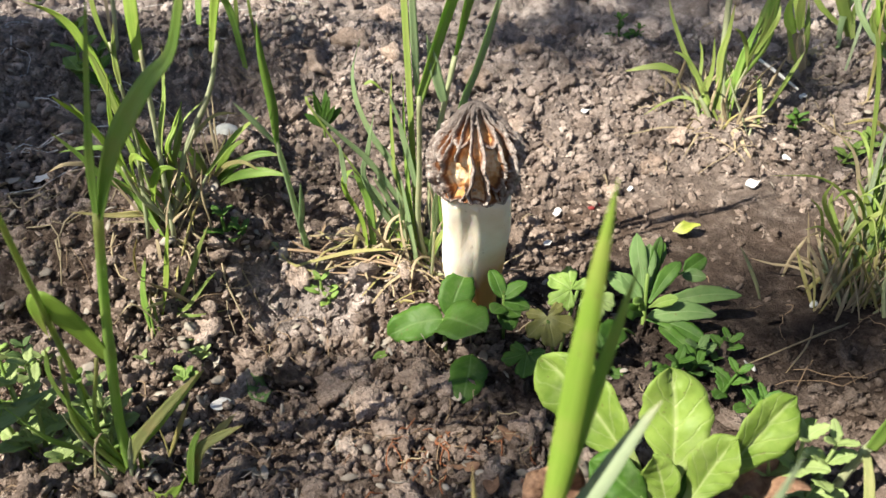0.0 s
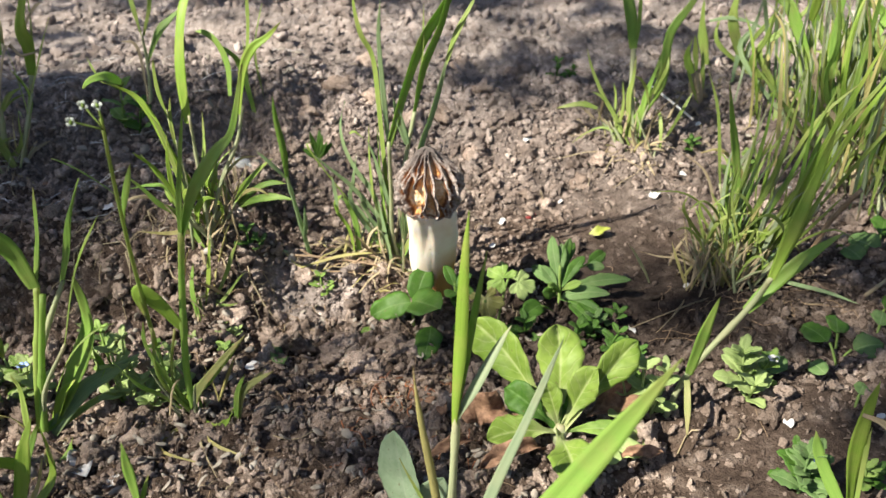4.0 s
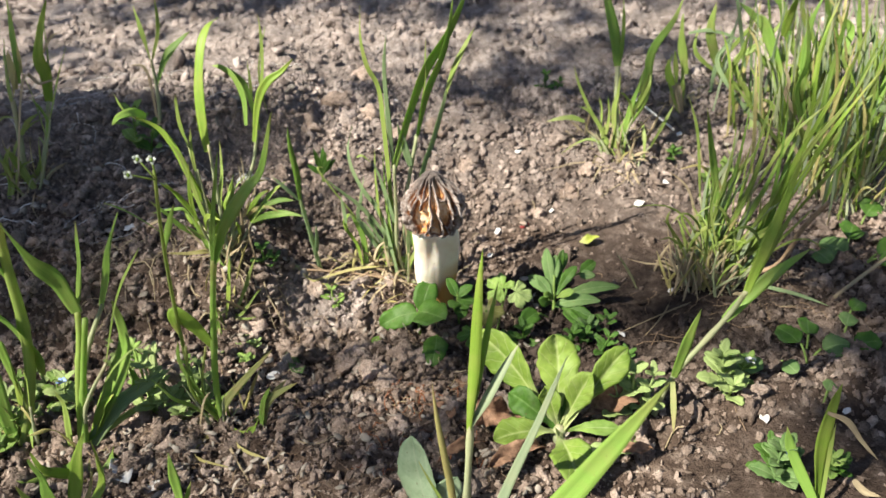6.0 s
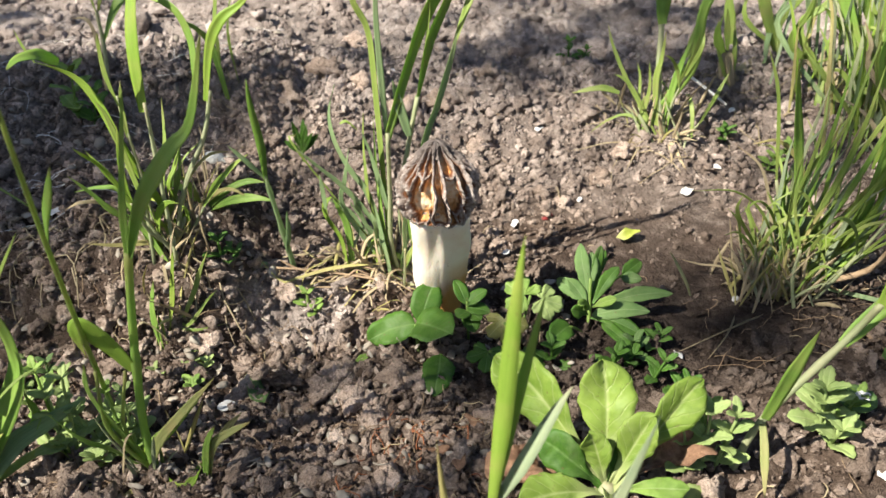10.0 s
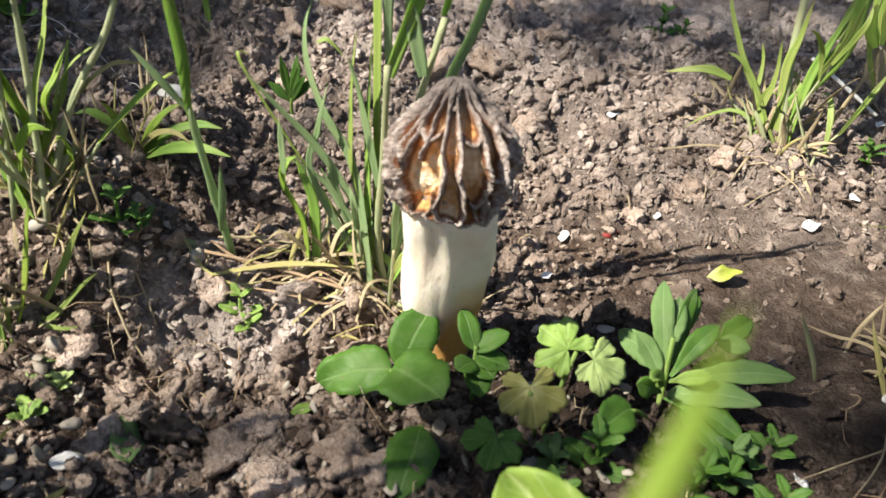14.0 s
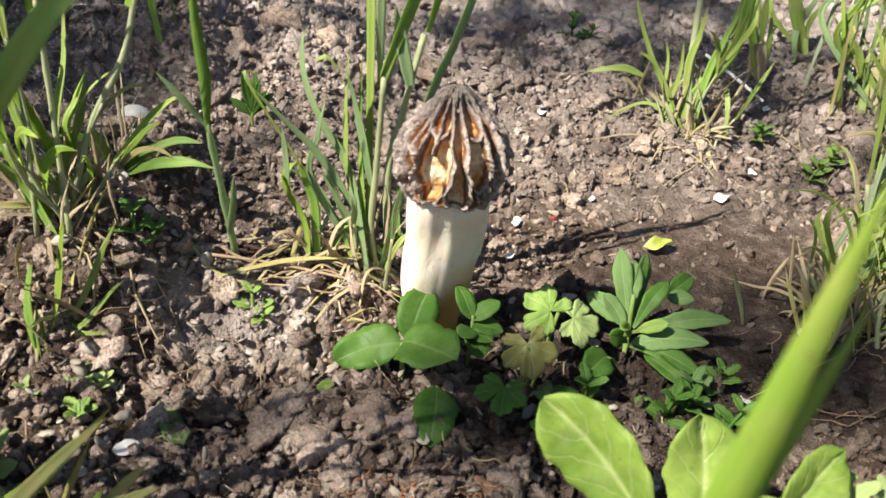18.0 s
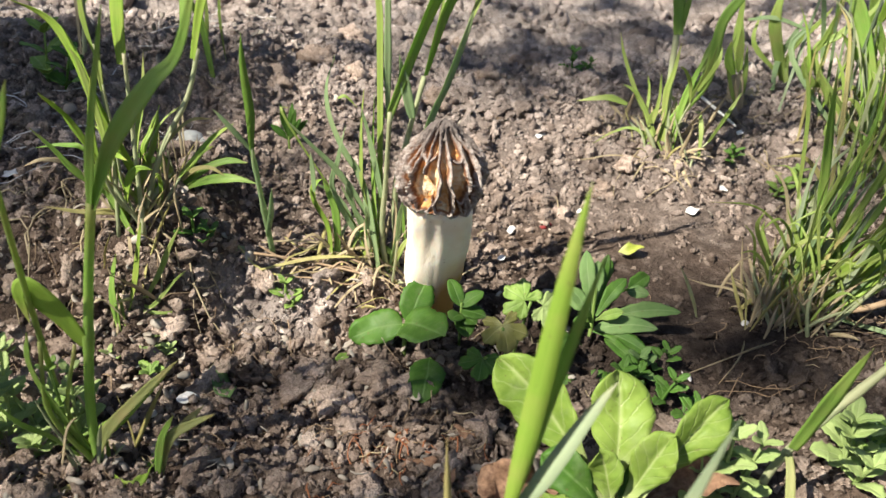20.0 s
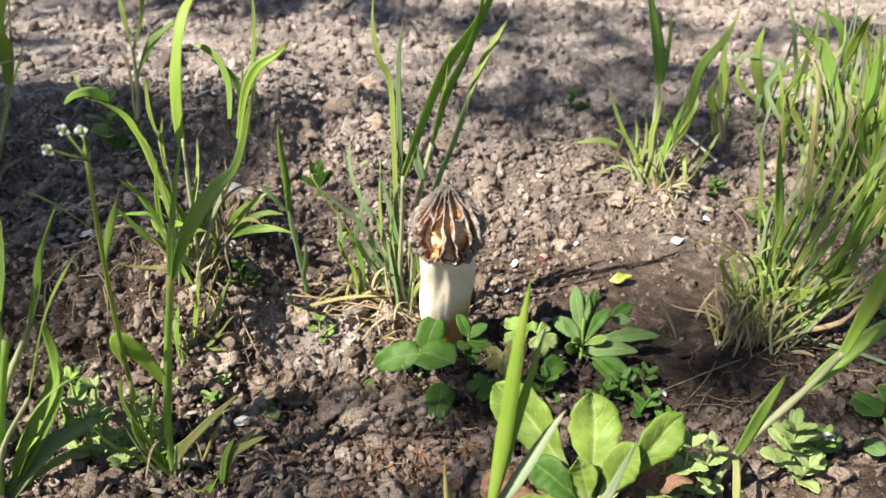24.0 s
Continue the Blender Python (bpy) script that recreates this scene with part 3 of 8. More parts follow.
def arched(name, root, pts, width, material, fold=0.35, face=None, twist=0.0, shape=BLADE_SHAPE, label=""):
    """A grass blade that follows an arching line, keeled along its middle."""
    line = through_points(pts)
    n = len(line) - 1
    face = Vector(face or (random.uniform(-1.3, 0.2), -1, random.uniform(0.1, 0.9))).normalized()
    phase = random.uniform(0, 6.28)
    top, low, uvs, old = [], [], [], None
    for i, p in enumerate(line):
        u = i / n
        tan = (line[min(i + 1, n)] - line[max(i - 1, 0)]).normalized()
        wd = tan.cross(face)
        if wd.length < 0.25 and old:
            wd = old - tan * old.dot(tan)
        wd.normalize()
        if old and wd.dot(old) < 0:
            wd = -wd
        old = wd
        nr = wd.cross(tan).normalized()
        a = twist * (u - 0.4)
        wd, nr = wd * math.cos(a) + nr * math.sin(a), nr * math.cos(a) - wd * math.sin(a)
        w = 0.5 * width * float(widths(shape, u)) * (1 + 0.07 * math.sin(phase + 13 * u))
        for k in range(5):
            s = k / 2 - 1
            q = p + wd * (s * w) + nr * (fold * abs(s) * w + 0.05 * width * s * math.sin(phase + 9 * u))
            th = 0.00016 if abs(s) < 0.9 else 0.00005
            top.append(q + nr * th)
            low.append(q - nr * th)
            uvs.append((0.5 + 0.5 * s, u))
    m, faces = len(top), []
    for i in range(n):
        for k in range(4):
            a, b, c, d = i * 5 + k, i * 5 + k + 1, i * 5 + k + 6, i * 5 + k + 5
            faces += [(a, b, c, d), (m + d, m + c, m + b, m + a)]
        a = i * 5
        faces += [(a, a + 5, m + a + 5, m + a), (a + 4, m + a + 4, m + a + 9, a + 9)]
    return mesh_object(name, [tuple(v) for v in top + low], faces, material, root, label, uvs + uvs)


def culm(root, pts, r, material, hairs=0):
    """A grass stalk in its sheaths, with a swollen joint or two and at times a down of pale hairs."""
    line = through_points(pts, 6)
    n = len(line) - 1
    joint = random.uniform(0.45, 0.6)
    radii = [r * (1.12 - 0.35 * i / n + 0.25 * math.exp(-((i / n - joint) / 0.03) ** 2) + 0.15 * math.exp(-((i / n - 0.97) / 0.03) ** 2)) for i in range(n + 1)]
    ob = tube("stalk", line, radii, material, root, 8)
    if hairs:
        verts, faces = [], []
        for _ in range(hairs):
            f = random.uniform(0, n - 0.01)
            p = line[int(f)].lerp(line[int(f) + 1], f % 1)
            a = random.uniform(0, 6.28)
            d = Vector((math.cos(a), math.sin(a), random.uniform(-0.2, 0.5))).normalized()
            e = d.orthogonal().normalized() * 0.00006
            b = p + d * r * 0.85
            k = len(verts)
            verts += [tuple(b - e), tuple(b + e), tuple(b + d * random.uniform(0.0008, 0.0016))]
            faces.append((k, k + 1, k + 2))
        mesh_object("hairs", verts, faces, SHEATH, ob, smooth_shade=False)
    return ob


def lump(name, x, y, size, material, label, category, seed=0, rough=0.35, levels=3, sink=0.3, group="", turn=0.0, rise=0.0):
    """A clod or pebble: a sphere broken by noise, part sunk in the soil."""
    bm = bmesh.new()
    bmesh.ops.create_icosphere(bm, subdivisions=levels, radius=1.0)
    for v in bm.verts:
        d = v.co.normalized()
        r = 1 - 0.22 * rough + rough * (0.8 * noise.noise(d * 1.3 + Vector((seed, 0, 0))) + 0.75 * abs(noise.noise(d * 2.6 + Vector((0, seed, 0)))) + 0.5 * abs(noise.noise(d * 5.2 + Vector((0, 0, seed)))) + 0.2 * noise.noise(d * 10 + Vector((seed, seed, 0))))
        v.co = Vector((d.x * size[0], d.y * size[1], d.z * size[2])) * r
    bmesh.ops.rotate(bm, verts=bm.verts, cent=(0, 0, 0), matrix=Euler((0.2 * math.sin(seed), 0.2 * math.cos(seed), turn)).to_matrix())
    ob = part(name, bm, material)
    ob.location = (x, y, ground_z(x, y) + size[2] * (1 - 2 * sink) * 0.6 + rise)
    return tagged(ob, label, category, group)


# ---- ground: one sheet, fine where the camera stays, coarse to the horizon ----
def spread(lo, hi, step, reach):
    v = list(np.arange(lo, hi + step / 2, step))
    s, a = step, v[-1]
    while a < reach:
        s = min(s * 1.045, 4.0)
        a += s
        v.append(a)
    s, a = step, v[0]
    while a > -reach:
        s = min(s * 1.09, 4.0)
        a -= s
        v.insert(0, a)
    return np.array(v)


gx, gy = spread(-0.30, 0.34, 0.0018, 60), spread(0.12, 0.70, 0.0019, 60)
GX, GY = np.meshgrid(gx, gy)
GZ = surface(GX, GY)
nx, ny = len(gx), len(gy)
ids = np.arange(nx * ny).reshape(ny, nx)
quads = np.stack([ids[:-1, :-1], ids[:-1, 1:], ids[1:, 1:], ids[1:, :-1]], -1).reshape(-1, 4)
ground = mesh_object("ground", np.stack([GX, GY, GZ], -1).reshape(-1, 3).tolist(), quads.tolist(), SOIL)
tagged(ground, "grey-brown crumbly dry garden soil with darker damp patches and painted plant shade", "ground", kind="structure")


# ---- soil crumbs: too many to count ----
def crumb_bank(levels, count, seed):
    """A few differently broken lumps, as arrays."""
    bank = []
    for k in range(count):
        bm = bmesh.new()
        bmesh.ops.create_icosphere(bm, subdivisions=levels, radius=1.0)
        for v in bm.verts:
            d = v.co.normalized()
            r = 0.72 + 0.60 * noise.noise(d * 1.3 + Vector((seed + k * 3.1, 0, 0))) + 0.85 * abs(noise.noise(d * 2.1 + Vector((0, seed + k * 1.7, 0)))) + 0.60 * abs(noise.noise(d * 4.3 + Vector((0, 0, seed + k)))) + 0.25 * noise.noise(d * 8.5 + Vector((seed + k, 0, 3)))
            v.co = d * r
        bm.verts.ensure_lookup_table()
        bank.append((np.array([v.co[:] for v in bm.verts]), np.array([[v.index for v in f.verts] for f in bm.faces])))
        bm.free()
    return bank


def crumbs(name, label, rng, places, sizes, bank, rounded=True):
    verts, faces, total = [], [], 0
    x, y = places
    z = surface(x, y)
    for i in range(len(x)):
        v, f = bank[rng.integers(len(bank))]
        s = sizes[i] * rng.uniform(0.35, 1.65, 3)
        s[2] *= 0.65
        q = rng.normal(size=4)
        q /= np.linalg.norm(q)
        a, b, c, d = q
        m = np.array([[1 - 2 * (c * c + d * d), 2 * (b * c - a * d), 2 * (b * d + a * c)],
                      [2 * (b * c + a * d), 1 - 2 * (b * b + d * d), 2 * (c * d - a * b)],
                      [2 * (b * d - a * c), 2 * (c * d + a * b), 1 - 2 * (b * b + c * c)]])
        verts.append((v * s) @ m.T + (x[i], y[i], z[i] + sizes[i] * rng.uniform(0.0, 0.5)))
        faces.append(f + total)
        total += len(v)
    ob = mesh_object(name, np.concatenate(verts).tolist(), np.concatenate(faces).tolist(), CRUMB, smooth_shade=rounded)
    return tagged(ob, label, "soil", kind="stuff")


def scatter(rng, n, x0, x1, y0, y1):
    """Random places, thinned where the ground is silted smooth."""
    x, y = rng.uniform(x0, x1, n), rng.uniform(y0, y1, n)
    keep = rng.uniform(size=n) < rough_ground(x, y) ** 1.5 * (0.55 + 0.9 * (value_noise(x, y, 16, 21) + 0.5))
    return x[keep], y[keep]


rng = np.random.default_rng(4)
big, coarse, small = crumb_bank(3, 12, 11.0), crumb_bank(2, 14, 3.0), crumb_bank(1, 12, 40.0)
p = scatter(rng, 3300, -0.30, 0.40, 0.14, 0.64)
far_off = (np.hypot(p[0] - 0.146, p[1] - 0.170) > 0.016) & (np.hypot(p[0] - 0.213, p[1] - 0.454) > 0.015)
p = (p[0][far_off], p[1][far_off])
crumbs("soil_crumbs", "lumpy grey-brown clods of dry garden soil", rng, p, 0.0030 + 0.0032 * rng.power(0.40, len(p[0])) ** 2, big, True)
p = scatter(rng, 15000, -0.32, 0.42, 0.12, 0.66)
crumbs("soil_crumbs", "coarse grey-brown crumbs of dry garden soil", rng, p, rng.uniform(0.0011, 0.0029, len(p[0])), coarse, True)
p = scatter(rng, 46000, -0.34, 0.44, 0.10, 0.66)
crumbs("soil_crumbs", "fine grey-brown crumbs of dry garden soil", rng, p, rng.uniform(0.0005, 0.0016, len(p[0])), small, False)
p = scatter(rng, 8500, -0.80, 0.75, 0.64, 1.35)
crumbs("soil_crumbs", "dry grey crumbs on the far part of the bed", rng, p, 0.0016 + 0.0055 * rng.power(0.4, len(p[0])) ** 1.6, coarse, True)
p = scatter(rng, 4500, -0.75, -0.32, 0.10, 0.66)
crumbs("soil_crumbs", "shaded grey-brown crumbs beside the bed", rng, p, 0.0016 + 0.004 * rng.power(0.4, len(p[0])), small, True)


# ---- the morel ----
def morel(bx, by, cx, cy, height):
    root = thing("morel_mushroom", bx, by, "morel with a dark ribbed honey-brown cap on a thick ivory stem", "mushroom")
    z0 = ground_z(bx, by) - 0.008
    # stem: a thick, softly dented tube that leans towards the cap
    foot, head = Vector((bx, by, z0)), Vector((cx, cy, height - 0.034))
    sides, rings = 56, 44
    verts, faces, stain = [], [], []
    for i in range(rings + 1):
        u = i / rings
        c = foot.lerp(head, u) + Vector((0, 0.0025 * math.sin(math.pi * u), 0))
        r = 0.0116 + 0.0038 * float(smooth(0.0, 0.62, u)) - 0.0004 * math.sin(3.1 * u) - 0.0042 * float(smooth(0.90, 0.96, u))
        for j in range(sides):
            a = 6.28318 * j / sides
            d = Vector((math.cos(a), math.sin(a), 0))
            k = 1 + 0.17 * noise.noise(Vector((d.x * 1.1, d.y * 1.1, u * 2.2 + 3))) + 0.05 * noise.noise(Vector((d.x * 2.4, d.y * 2.4, u * 2.6 + 9))) + 0.03 * noise.noise(Vector((d.x * 3, d.y * 3, u * 7)))
            k += 0.07 * noise.noise(Vector((d.x * 4.5, d.y * 4.5, u * 1.6 + 5))) + 0.010 * noise.noise(Vector((d.x * 14, d.y * 14, u * 40)))
            k += 0.05 * math.exp(-((a - 3.9) / 0.5) ** 2 - ((u - 0.45) / 0.2) ** 2) - 0.10 * math.exp(-((a - 4.55) / 0.26) ** 2 - ((u - 0.66) / 0.22) ** 2) - 0.06 * math.exp(-((a - 5.4) / 0.22) ** 2 - ((u - 0.45) / 0.2) ** 2)
            verts.append(tuple(c + d * r * k))
            stain.append(max(0.0, 1.0 - u * 1.30) * (0.74 + 0.7 * d.x - 0.2 * d.y))
    for i in range(rings):
        for j in range(sides):
            k = (j + 1) % sides
            faces.append((i * sides + j, i * sides + k, (i + 1) * sides + k, (i + 1) * sides + j))
    faces.append(tuple(reversed(range(sides))))
    faces.append(tuple(rings * sides + j for j in range(sides)))
    stem = mesh_object("stem", verts, faces, STEM, root, "ivory granular stem stained honey at the foot")
    stem.data.attributes.new("foot", "FLOAT", "POINT").data.foreach_set("value", np.array(stain, np.float32))
    # cap: bell with wavy upright ribs, a few cross ribs and deep pits
    nt, nv = 300, 130
    th = np.linspace(0, 2 * np.pi, nt, endpoint=False)[None, :]
    v = np.linspace(0, 1, nv)[:, None]
    prof_v = np.array([0, 0.06, 0.16, 0.30, 0.45, 0.60, 0.74, 0.86, 0.94, 1.0])
    prof_r = np.array([0.0146, 0.0164, 0.0190, 0.0211, 0.0215, 0.0189, 0.0133, 0.0080, 0.0047, 0.0])
    prof_z = np.array([0.0, 0.0014, 0.0054, 0.0112, 0.0175, 0.0238, 0.0300, 0.0350, 0.0386, 0.0408])
    r = 0.95 * np.interp(v, prof_v, prof_r) + 0 * th
    z = np.interp(v, prof_v, prof_z) + 0 * th
    z = z + 0.0012 * np.sin(3 * th + 1) * (1 - v) + 0.0008 * np.sin(11 * th) * (1 - v) ** 4

    def upright(angle, lo, hi, w, seed):
        """A wavy upright rib between two heights, on either side falling off within w metres."""
        line = angle + (0.07 * np.sin(5.0 * v + seed * 1.7) + 0.05 * np.sin(13 * v + seed * 2.9) + 0.025 * np.sin(29 * v + seed * 4.1)) * (1 - 0.7 * v)
        off = np.abs((th - line + np.pi) % (2 * np.pi) - np.pi) * r
        wide = w * (1 + 0.9 * value_noise(v * 9 + 0 * th, 0 * v + 0 * th + seed * 3.3, 1.0, 41))
        ends = smooth(lo - 0.05, lo + 0.03, v) * smooth(hi + 0.06, hi - 0.04, v)
        return np.exp(-(off / wide) ** 2.2) * ends

    front = 1.5 * np.pi
    main = [front + a for a in (-1.50, -1.16, -0.76, -0.13, 0.20, 0.72, 1.00, 1.30)] + [front + 1.62 + 0.335 * k + 0.08 * math.sin(5.1 * k) for k in range(10)]
    ribs = [upright(a, -0.1, 1.1, 0.00090 + 0.00035 * math.sin(2.3 * k), k) for k, a in enumerate(main)]
    ribs += [0.85 * upright(front + a, lo, hi, 0.00085, 30 + a) for a, lo, hi in ((-0.35, -0.1, 0.27), (0.46, -0.1, 0.22), (-0.98, -0.1, 0.2), (-0.45, 0.52, 1.1), (-0.95, 0.50, 1.1), (1.15, -0.1, 0.3))]
    # cross ribs close the tops of the front pits and cut the others
    bars = ((-1.30, 0.34, 0.17), (-0.96, 0.52, 0.20), (-0.45, 0.68, 0.24), (0.48, 0.66, 0.22), (0.52, 0.22, 0.14), (0.86, 0.40, 0.16), (1.15, 0.55, 0.16), (-1.33, 0.64, 0.17), (0.03, 0.86, 0.16)) + tuple((1.8 + 0.335 * k, 0.25 + 0.4 * ((k * 0.618) % 1), 0.17) for k in range(10))
    for k, (a, h, half) in enumerate(bars):
        off = np.abs((th - front - a + np.pi) % (2 * np.pi) - np.pi)
        high = (z - np.interp(h, prof_v, prof_z) + 0.0022 * np.cos(off / half * 1.5) - 0.0012) / 0.0011
        ribs.append(0.8 * np.exp(-high ** 2) * smooth(half * 1.25, half * 0.8, off))
    hem = smooth(0.13, 0.04, v) * (0.75 + 0.5 * value_noise(th * 9 + 0 * v, v * 30 + 0 * th, 1.0, 43))
    ridge = np.maximum.reduce(ribs + [hem + 0 * th, smooth(0.90, 0.98, v) + 0 * th])
    ridge = np.clip(ridge, 0, 1)
    rough = value_noise(th * 30 + 0 * v, v * 60 + 0 * th, 1.0, 35) + 2.0 * value_noise(th * 7 + 0 * v, v * 14 + 0 * th, 1.0, 36)
    deep = 0.0054 * (0.80 + 0.35 * smooth(0.75, 0.35, v))
    depth = -deep * (1 - ridge) * smooth(0.02, 0.20, v) * smooth(1.0, 0.80, v) + 0.0010 * ridge + (0.0005 + 0.0008 * ridge) * rough
    r = np.maximum(r + depth, 0.0)
    r[-1] = 0
    top_z = height - 0.0395
    lean_x, lean_y = 0.0, -0.03
    X = cx + r * np.cos(th) + lean_x * z
    Y = cy + r * np.sin(th) + lean_y * z
    Z = top_z + z
    # the hem turns in under the cap
    rin = np.array([0.0135, 0.0125])[:, None] + 0 * th
    zin = np.array([0.0012, 0.007])[:, None] + 0 * th
    X = np.concatenate([(cx + rin * np.cos(th))[::-1], X])
    Y = np.concatenate([(cy + rin * np.sin(th))[::-1], Y])
    Z = np.concatenate([(top_z + zin)[::-1], Z])
    ridge = np.concatenate([np.full((2, nt), 0.8), ridge])
    rows = nv + 2
    ids = np.arange(rows * nt).reshape(rows, nt)
    nxt = np.roll(ids, -1, 1)
    quads = np.stack([ids[:-1], nxt[:-1], nxt[1:], ids[1:]], -1).reshape(-1, 4)
    cap = mesh_object("cap", np.stack([X, Y, Z], -1).reshape(-1, 3).tolist(), quads.tolist(), CAP, root, "dark grey-dusted ribs over honey-brown pits")
    age = np.concatenate([np.zeros((2, nt)), smooth(0.50, 0.98, v) + 0 * th])
    cap.data.attributes.new("age", "FLOAT", "POINT").data.foreach_set("value", age.ravel().astype(np.float32))
    cap.data.attributes.new("rib", "FLOAT", "POINT").data.foreach_set("value", ridge.ravel().astype(np.float32))
    return root


morel(0.0085, 0.3375, 0.0095, 0.309, 0.110)


# ---- grass ----
def foot(x, y):
    """A place a little under the soil's surface."""
    return (x, y, ground_z(x, y) - 0.003)


def dry_foot(root, x, y, spread_by, n):
    """Withered sheaths round the foot of a tuft."""
    for _ in range(n):
        bx, by = x + random.gauss(0, spread_by), y + random.gauss(0, spread_by)
        a, s = random.uniform(0, 6.28), random.uniform(0.004, 0.026)
        tip = (bx + s * math.cos(a), by + s * math.sin(a), ground_z(bx, by) + random.uniform(0.002, 0.040))
        ribbon("dry_sheath", foot(bx, by), tip, random.uniform(0.0010, 0.0027), random.choice((STRAW, STRAW, STRAW, YELLOWED, SHEATH)), root, bow=random.uniform(0.0, 0.25), along=7, twist=random.uniform(-1, 1), side=random.uniform(-0.1, 0.1))


t = thing("grass_tuft", -0.137, 0.332, "tall tuft of broad green grass with yellowed dry foot", "grass")
culm(t, [foot(-0.135, 0.3322), (-0.1232, 0.3372, 0.0821), (-0.1096, 0.3438, 0.1073), (-0.1037, 0.3492, 0.1288)], 0.00135, SHEATH)
arched("blade", t, [(-0.1042, 0.3418, 0.1258), (-0.0969, 0.3408, 0.1526), (-0.0887, 0.3393, 0.1661), (-0.0787, 0.3383, 0.1729), (-0.0696, 0.3364, 0.1813)], 0.00573, GRASS_LIME, 0.49, twist=-0.70)
arched("blade", t, [(-0.1, 0.343, 0.1406), (-0.0927, 0.346, 0.1672), (-0.0896, 0.348, 0.1896), (-0.0893, 0.3494, 0.2064)], 0.0027, GRASS_OLIVE, 0.36, twist=-0.66)
arched("blade", t, [(-0.1073, 0.3408, 0.1381), (-0.1067, 0.3462, 0.1551), (-0.1117, 0.3512, 0.1676), (-0.1194, 0.3558, 0.1729), (-0.1267, 0.3601, 0.1732)], 0.0052, GRASS, 0.25, twist=0.18)
culm(t, [foot(-0.1334, 0.3255), (-0.1332, 0.3323, 0.0979), (-0.1315, 0.3309, 0.1303)], 0.00114, SHEATH)
arched("blade", t, [(-0.1335, 0.3331, 0.1249), (-0.133, 0.3373, 0.1489), (-0.1313, 0.3438, 0.1705), (-0.128, 0.3521, 0.1886), (-0.124, 0.3608, 0.198), (-0.119, 0.3694, 0.2013)], 0.00851, GRASS_LIME, 0.31, twist=0.34)
arched("blade", t, [foot(-0.1305, 0.3385), (-0.1461, 0.3317, 0.1033), (-0.1544, 0.3339, 0.1308), (-0.1641, 0.3363, 0.1444), (-0.1812, 0.3368, 0.1522)], 0.00568, GRASS_LIME, 0.36, twist=0.93)
arched("blade", t, [(-0.1638, 0.324, 0.1549), (-0.1678, 0.3144, 0.1609), (-0.1724, 0.3048, 0.1619), (-0.1743, 0.2969, 0.1602)], 0.00657, GRASS, 0.22, twist=-0.76)
arched("blade", t, [(-0.1731, 0.3212, 0.1559), (-0.1762, 0.3217, 0.1631), (-0.1788, 0.3225, 0.1709)], 0.00183, GRASS_OLIVE, 0.36, twist=-0.56)
culm(t, [foot(-0.1457, 0.3256), (-0.1431, 0.3316, 0.0907), (-0.1449, 0.3339, 0.1144), (-0.1465, 0.3372, 0.1328)], 0.000962, SHEATH)
arched("blade", t, [(-0.1437, 0.33, 0.1297), (-0.1449, 0.3277, 0.1459), (-0.1439, 0.3256, 0.1594), (-0.1423, 0.3235, 0.1672)], 0.00358, GRASS_OLIVE, 0.30, twist=-0.58)
arched("blade", t, [foot(-0.1307, 0.3328), (-0.1431, 0.3303, 0.0765), (-0.1472, 0.3295, 0.1044), (-0.1508, 0.3289, 0.1257), (-0.154, 0.3284, 0.1331)], 0.00371, GRASS_OLIVE, 0.25, twist=-0.77)
arched("blade", t, [foot(-0.1381, 0.3309), (-0.1339, 0.3353, 0.0839), (-0.1298, 0.3417, 0.1056), (-0.1291, 0.3496, 0.1265)], 0.00334, GRASS_OLIVE, 0.42, twist=-0.85)
arched("blade", t, [foot(-0.1406, 0.3325), (-0.1488, 0.327, 0.0766), (-0.1479, 0.3235, 0.1033), (-0.1431, 0.3196, 0.1245)], 0.0032, GRASS_LIME, 0.39, twist=-0.61)
arched("blade", t, [foot(-0.1293, 0.3482), (-0.1309, 0.335, 0.0796), (-0.1265, 0.3384, 0.0924), (-0.1225, 0.3424, 0.1035)], 0.00382, GRASS_LIME, 0.40, twist=0.86)
arched("blade", t, [foot(-0.1415, 0.3334), (-0.1456, 0.3319, 0.0659), (-0.1546, 0.3338, 0.0743), (-0.1602, 0.339, 0.082)], 0.00491, GRASS_LIME, 0.40, twist=-0.43)
arched("blade", t, [foot(-0.1363, 0.3245), (-0.1481, 0.3285, 0.0636), (-0.1596, 0.3247, 0.0765), (-0.1663, 0.3222, 0.0881), (-0.1739, 0.3192, 0.0993)], 0.00379, GRASS, 0.42, twist=-0.28)
arched("blade", t, [foot(-0.133, 0.3415), (-0.126, 0.3352, 0.0549), (-0.1163, 0.3379, 0.0566)], 0.00245, STRAW, 0.46, twist=0.27)
arched("blade", t, [foot(-0.1453, 0.3298), (-0.1534, 0.3281, 0.0828), (-0.1629, 0.3266, 0.0885), (-0.1754, 0.3241, 0.0879)], 0.00289, GRASS, 0.24, twist=0.12)
arched("blade", t, [foot(-0.1406, 0.3294), (-0.158, 0.3255, 0.076), (-0.1703, 0.3216, 0.0833), (-0.1803, 0.3184, 0.0808)], 0.00289, STRAW, 0.22, twist=-0.17)
culm(t, [foot(-0.1366, 0.3319), (-0.1406, 0.3289, 0.0679), (-0.1393, 0.3242, 0.0948), (-0.1374, 0.3165, 0.1203)], 0.000647, SHEATH)
arched("blade", t, [(-0.143, 0.3295, 0.1137), (-0.1429, 0.3307, 0.1283), (-0.1411, 0.3329, 0.142)], 0.0026, GRASS_OLIVE, 0.48, twist=0.06)
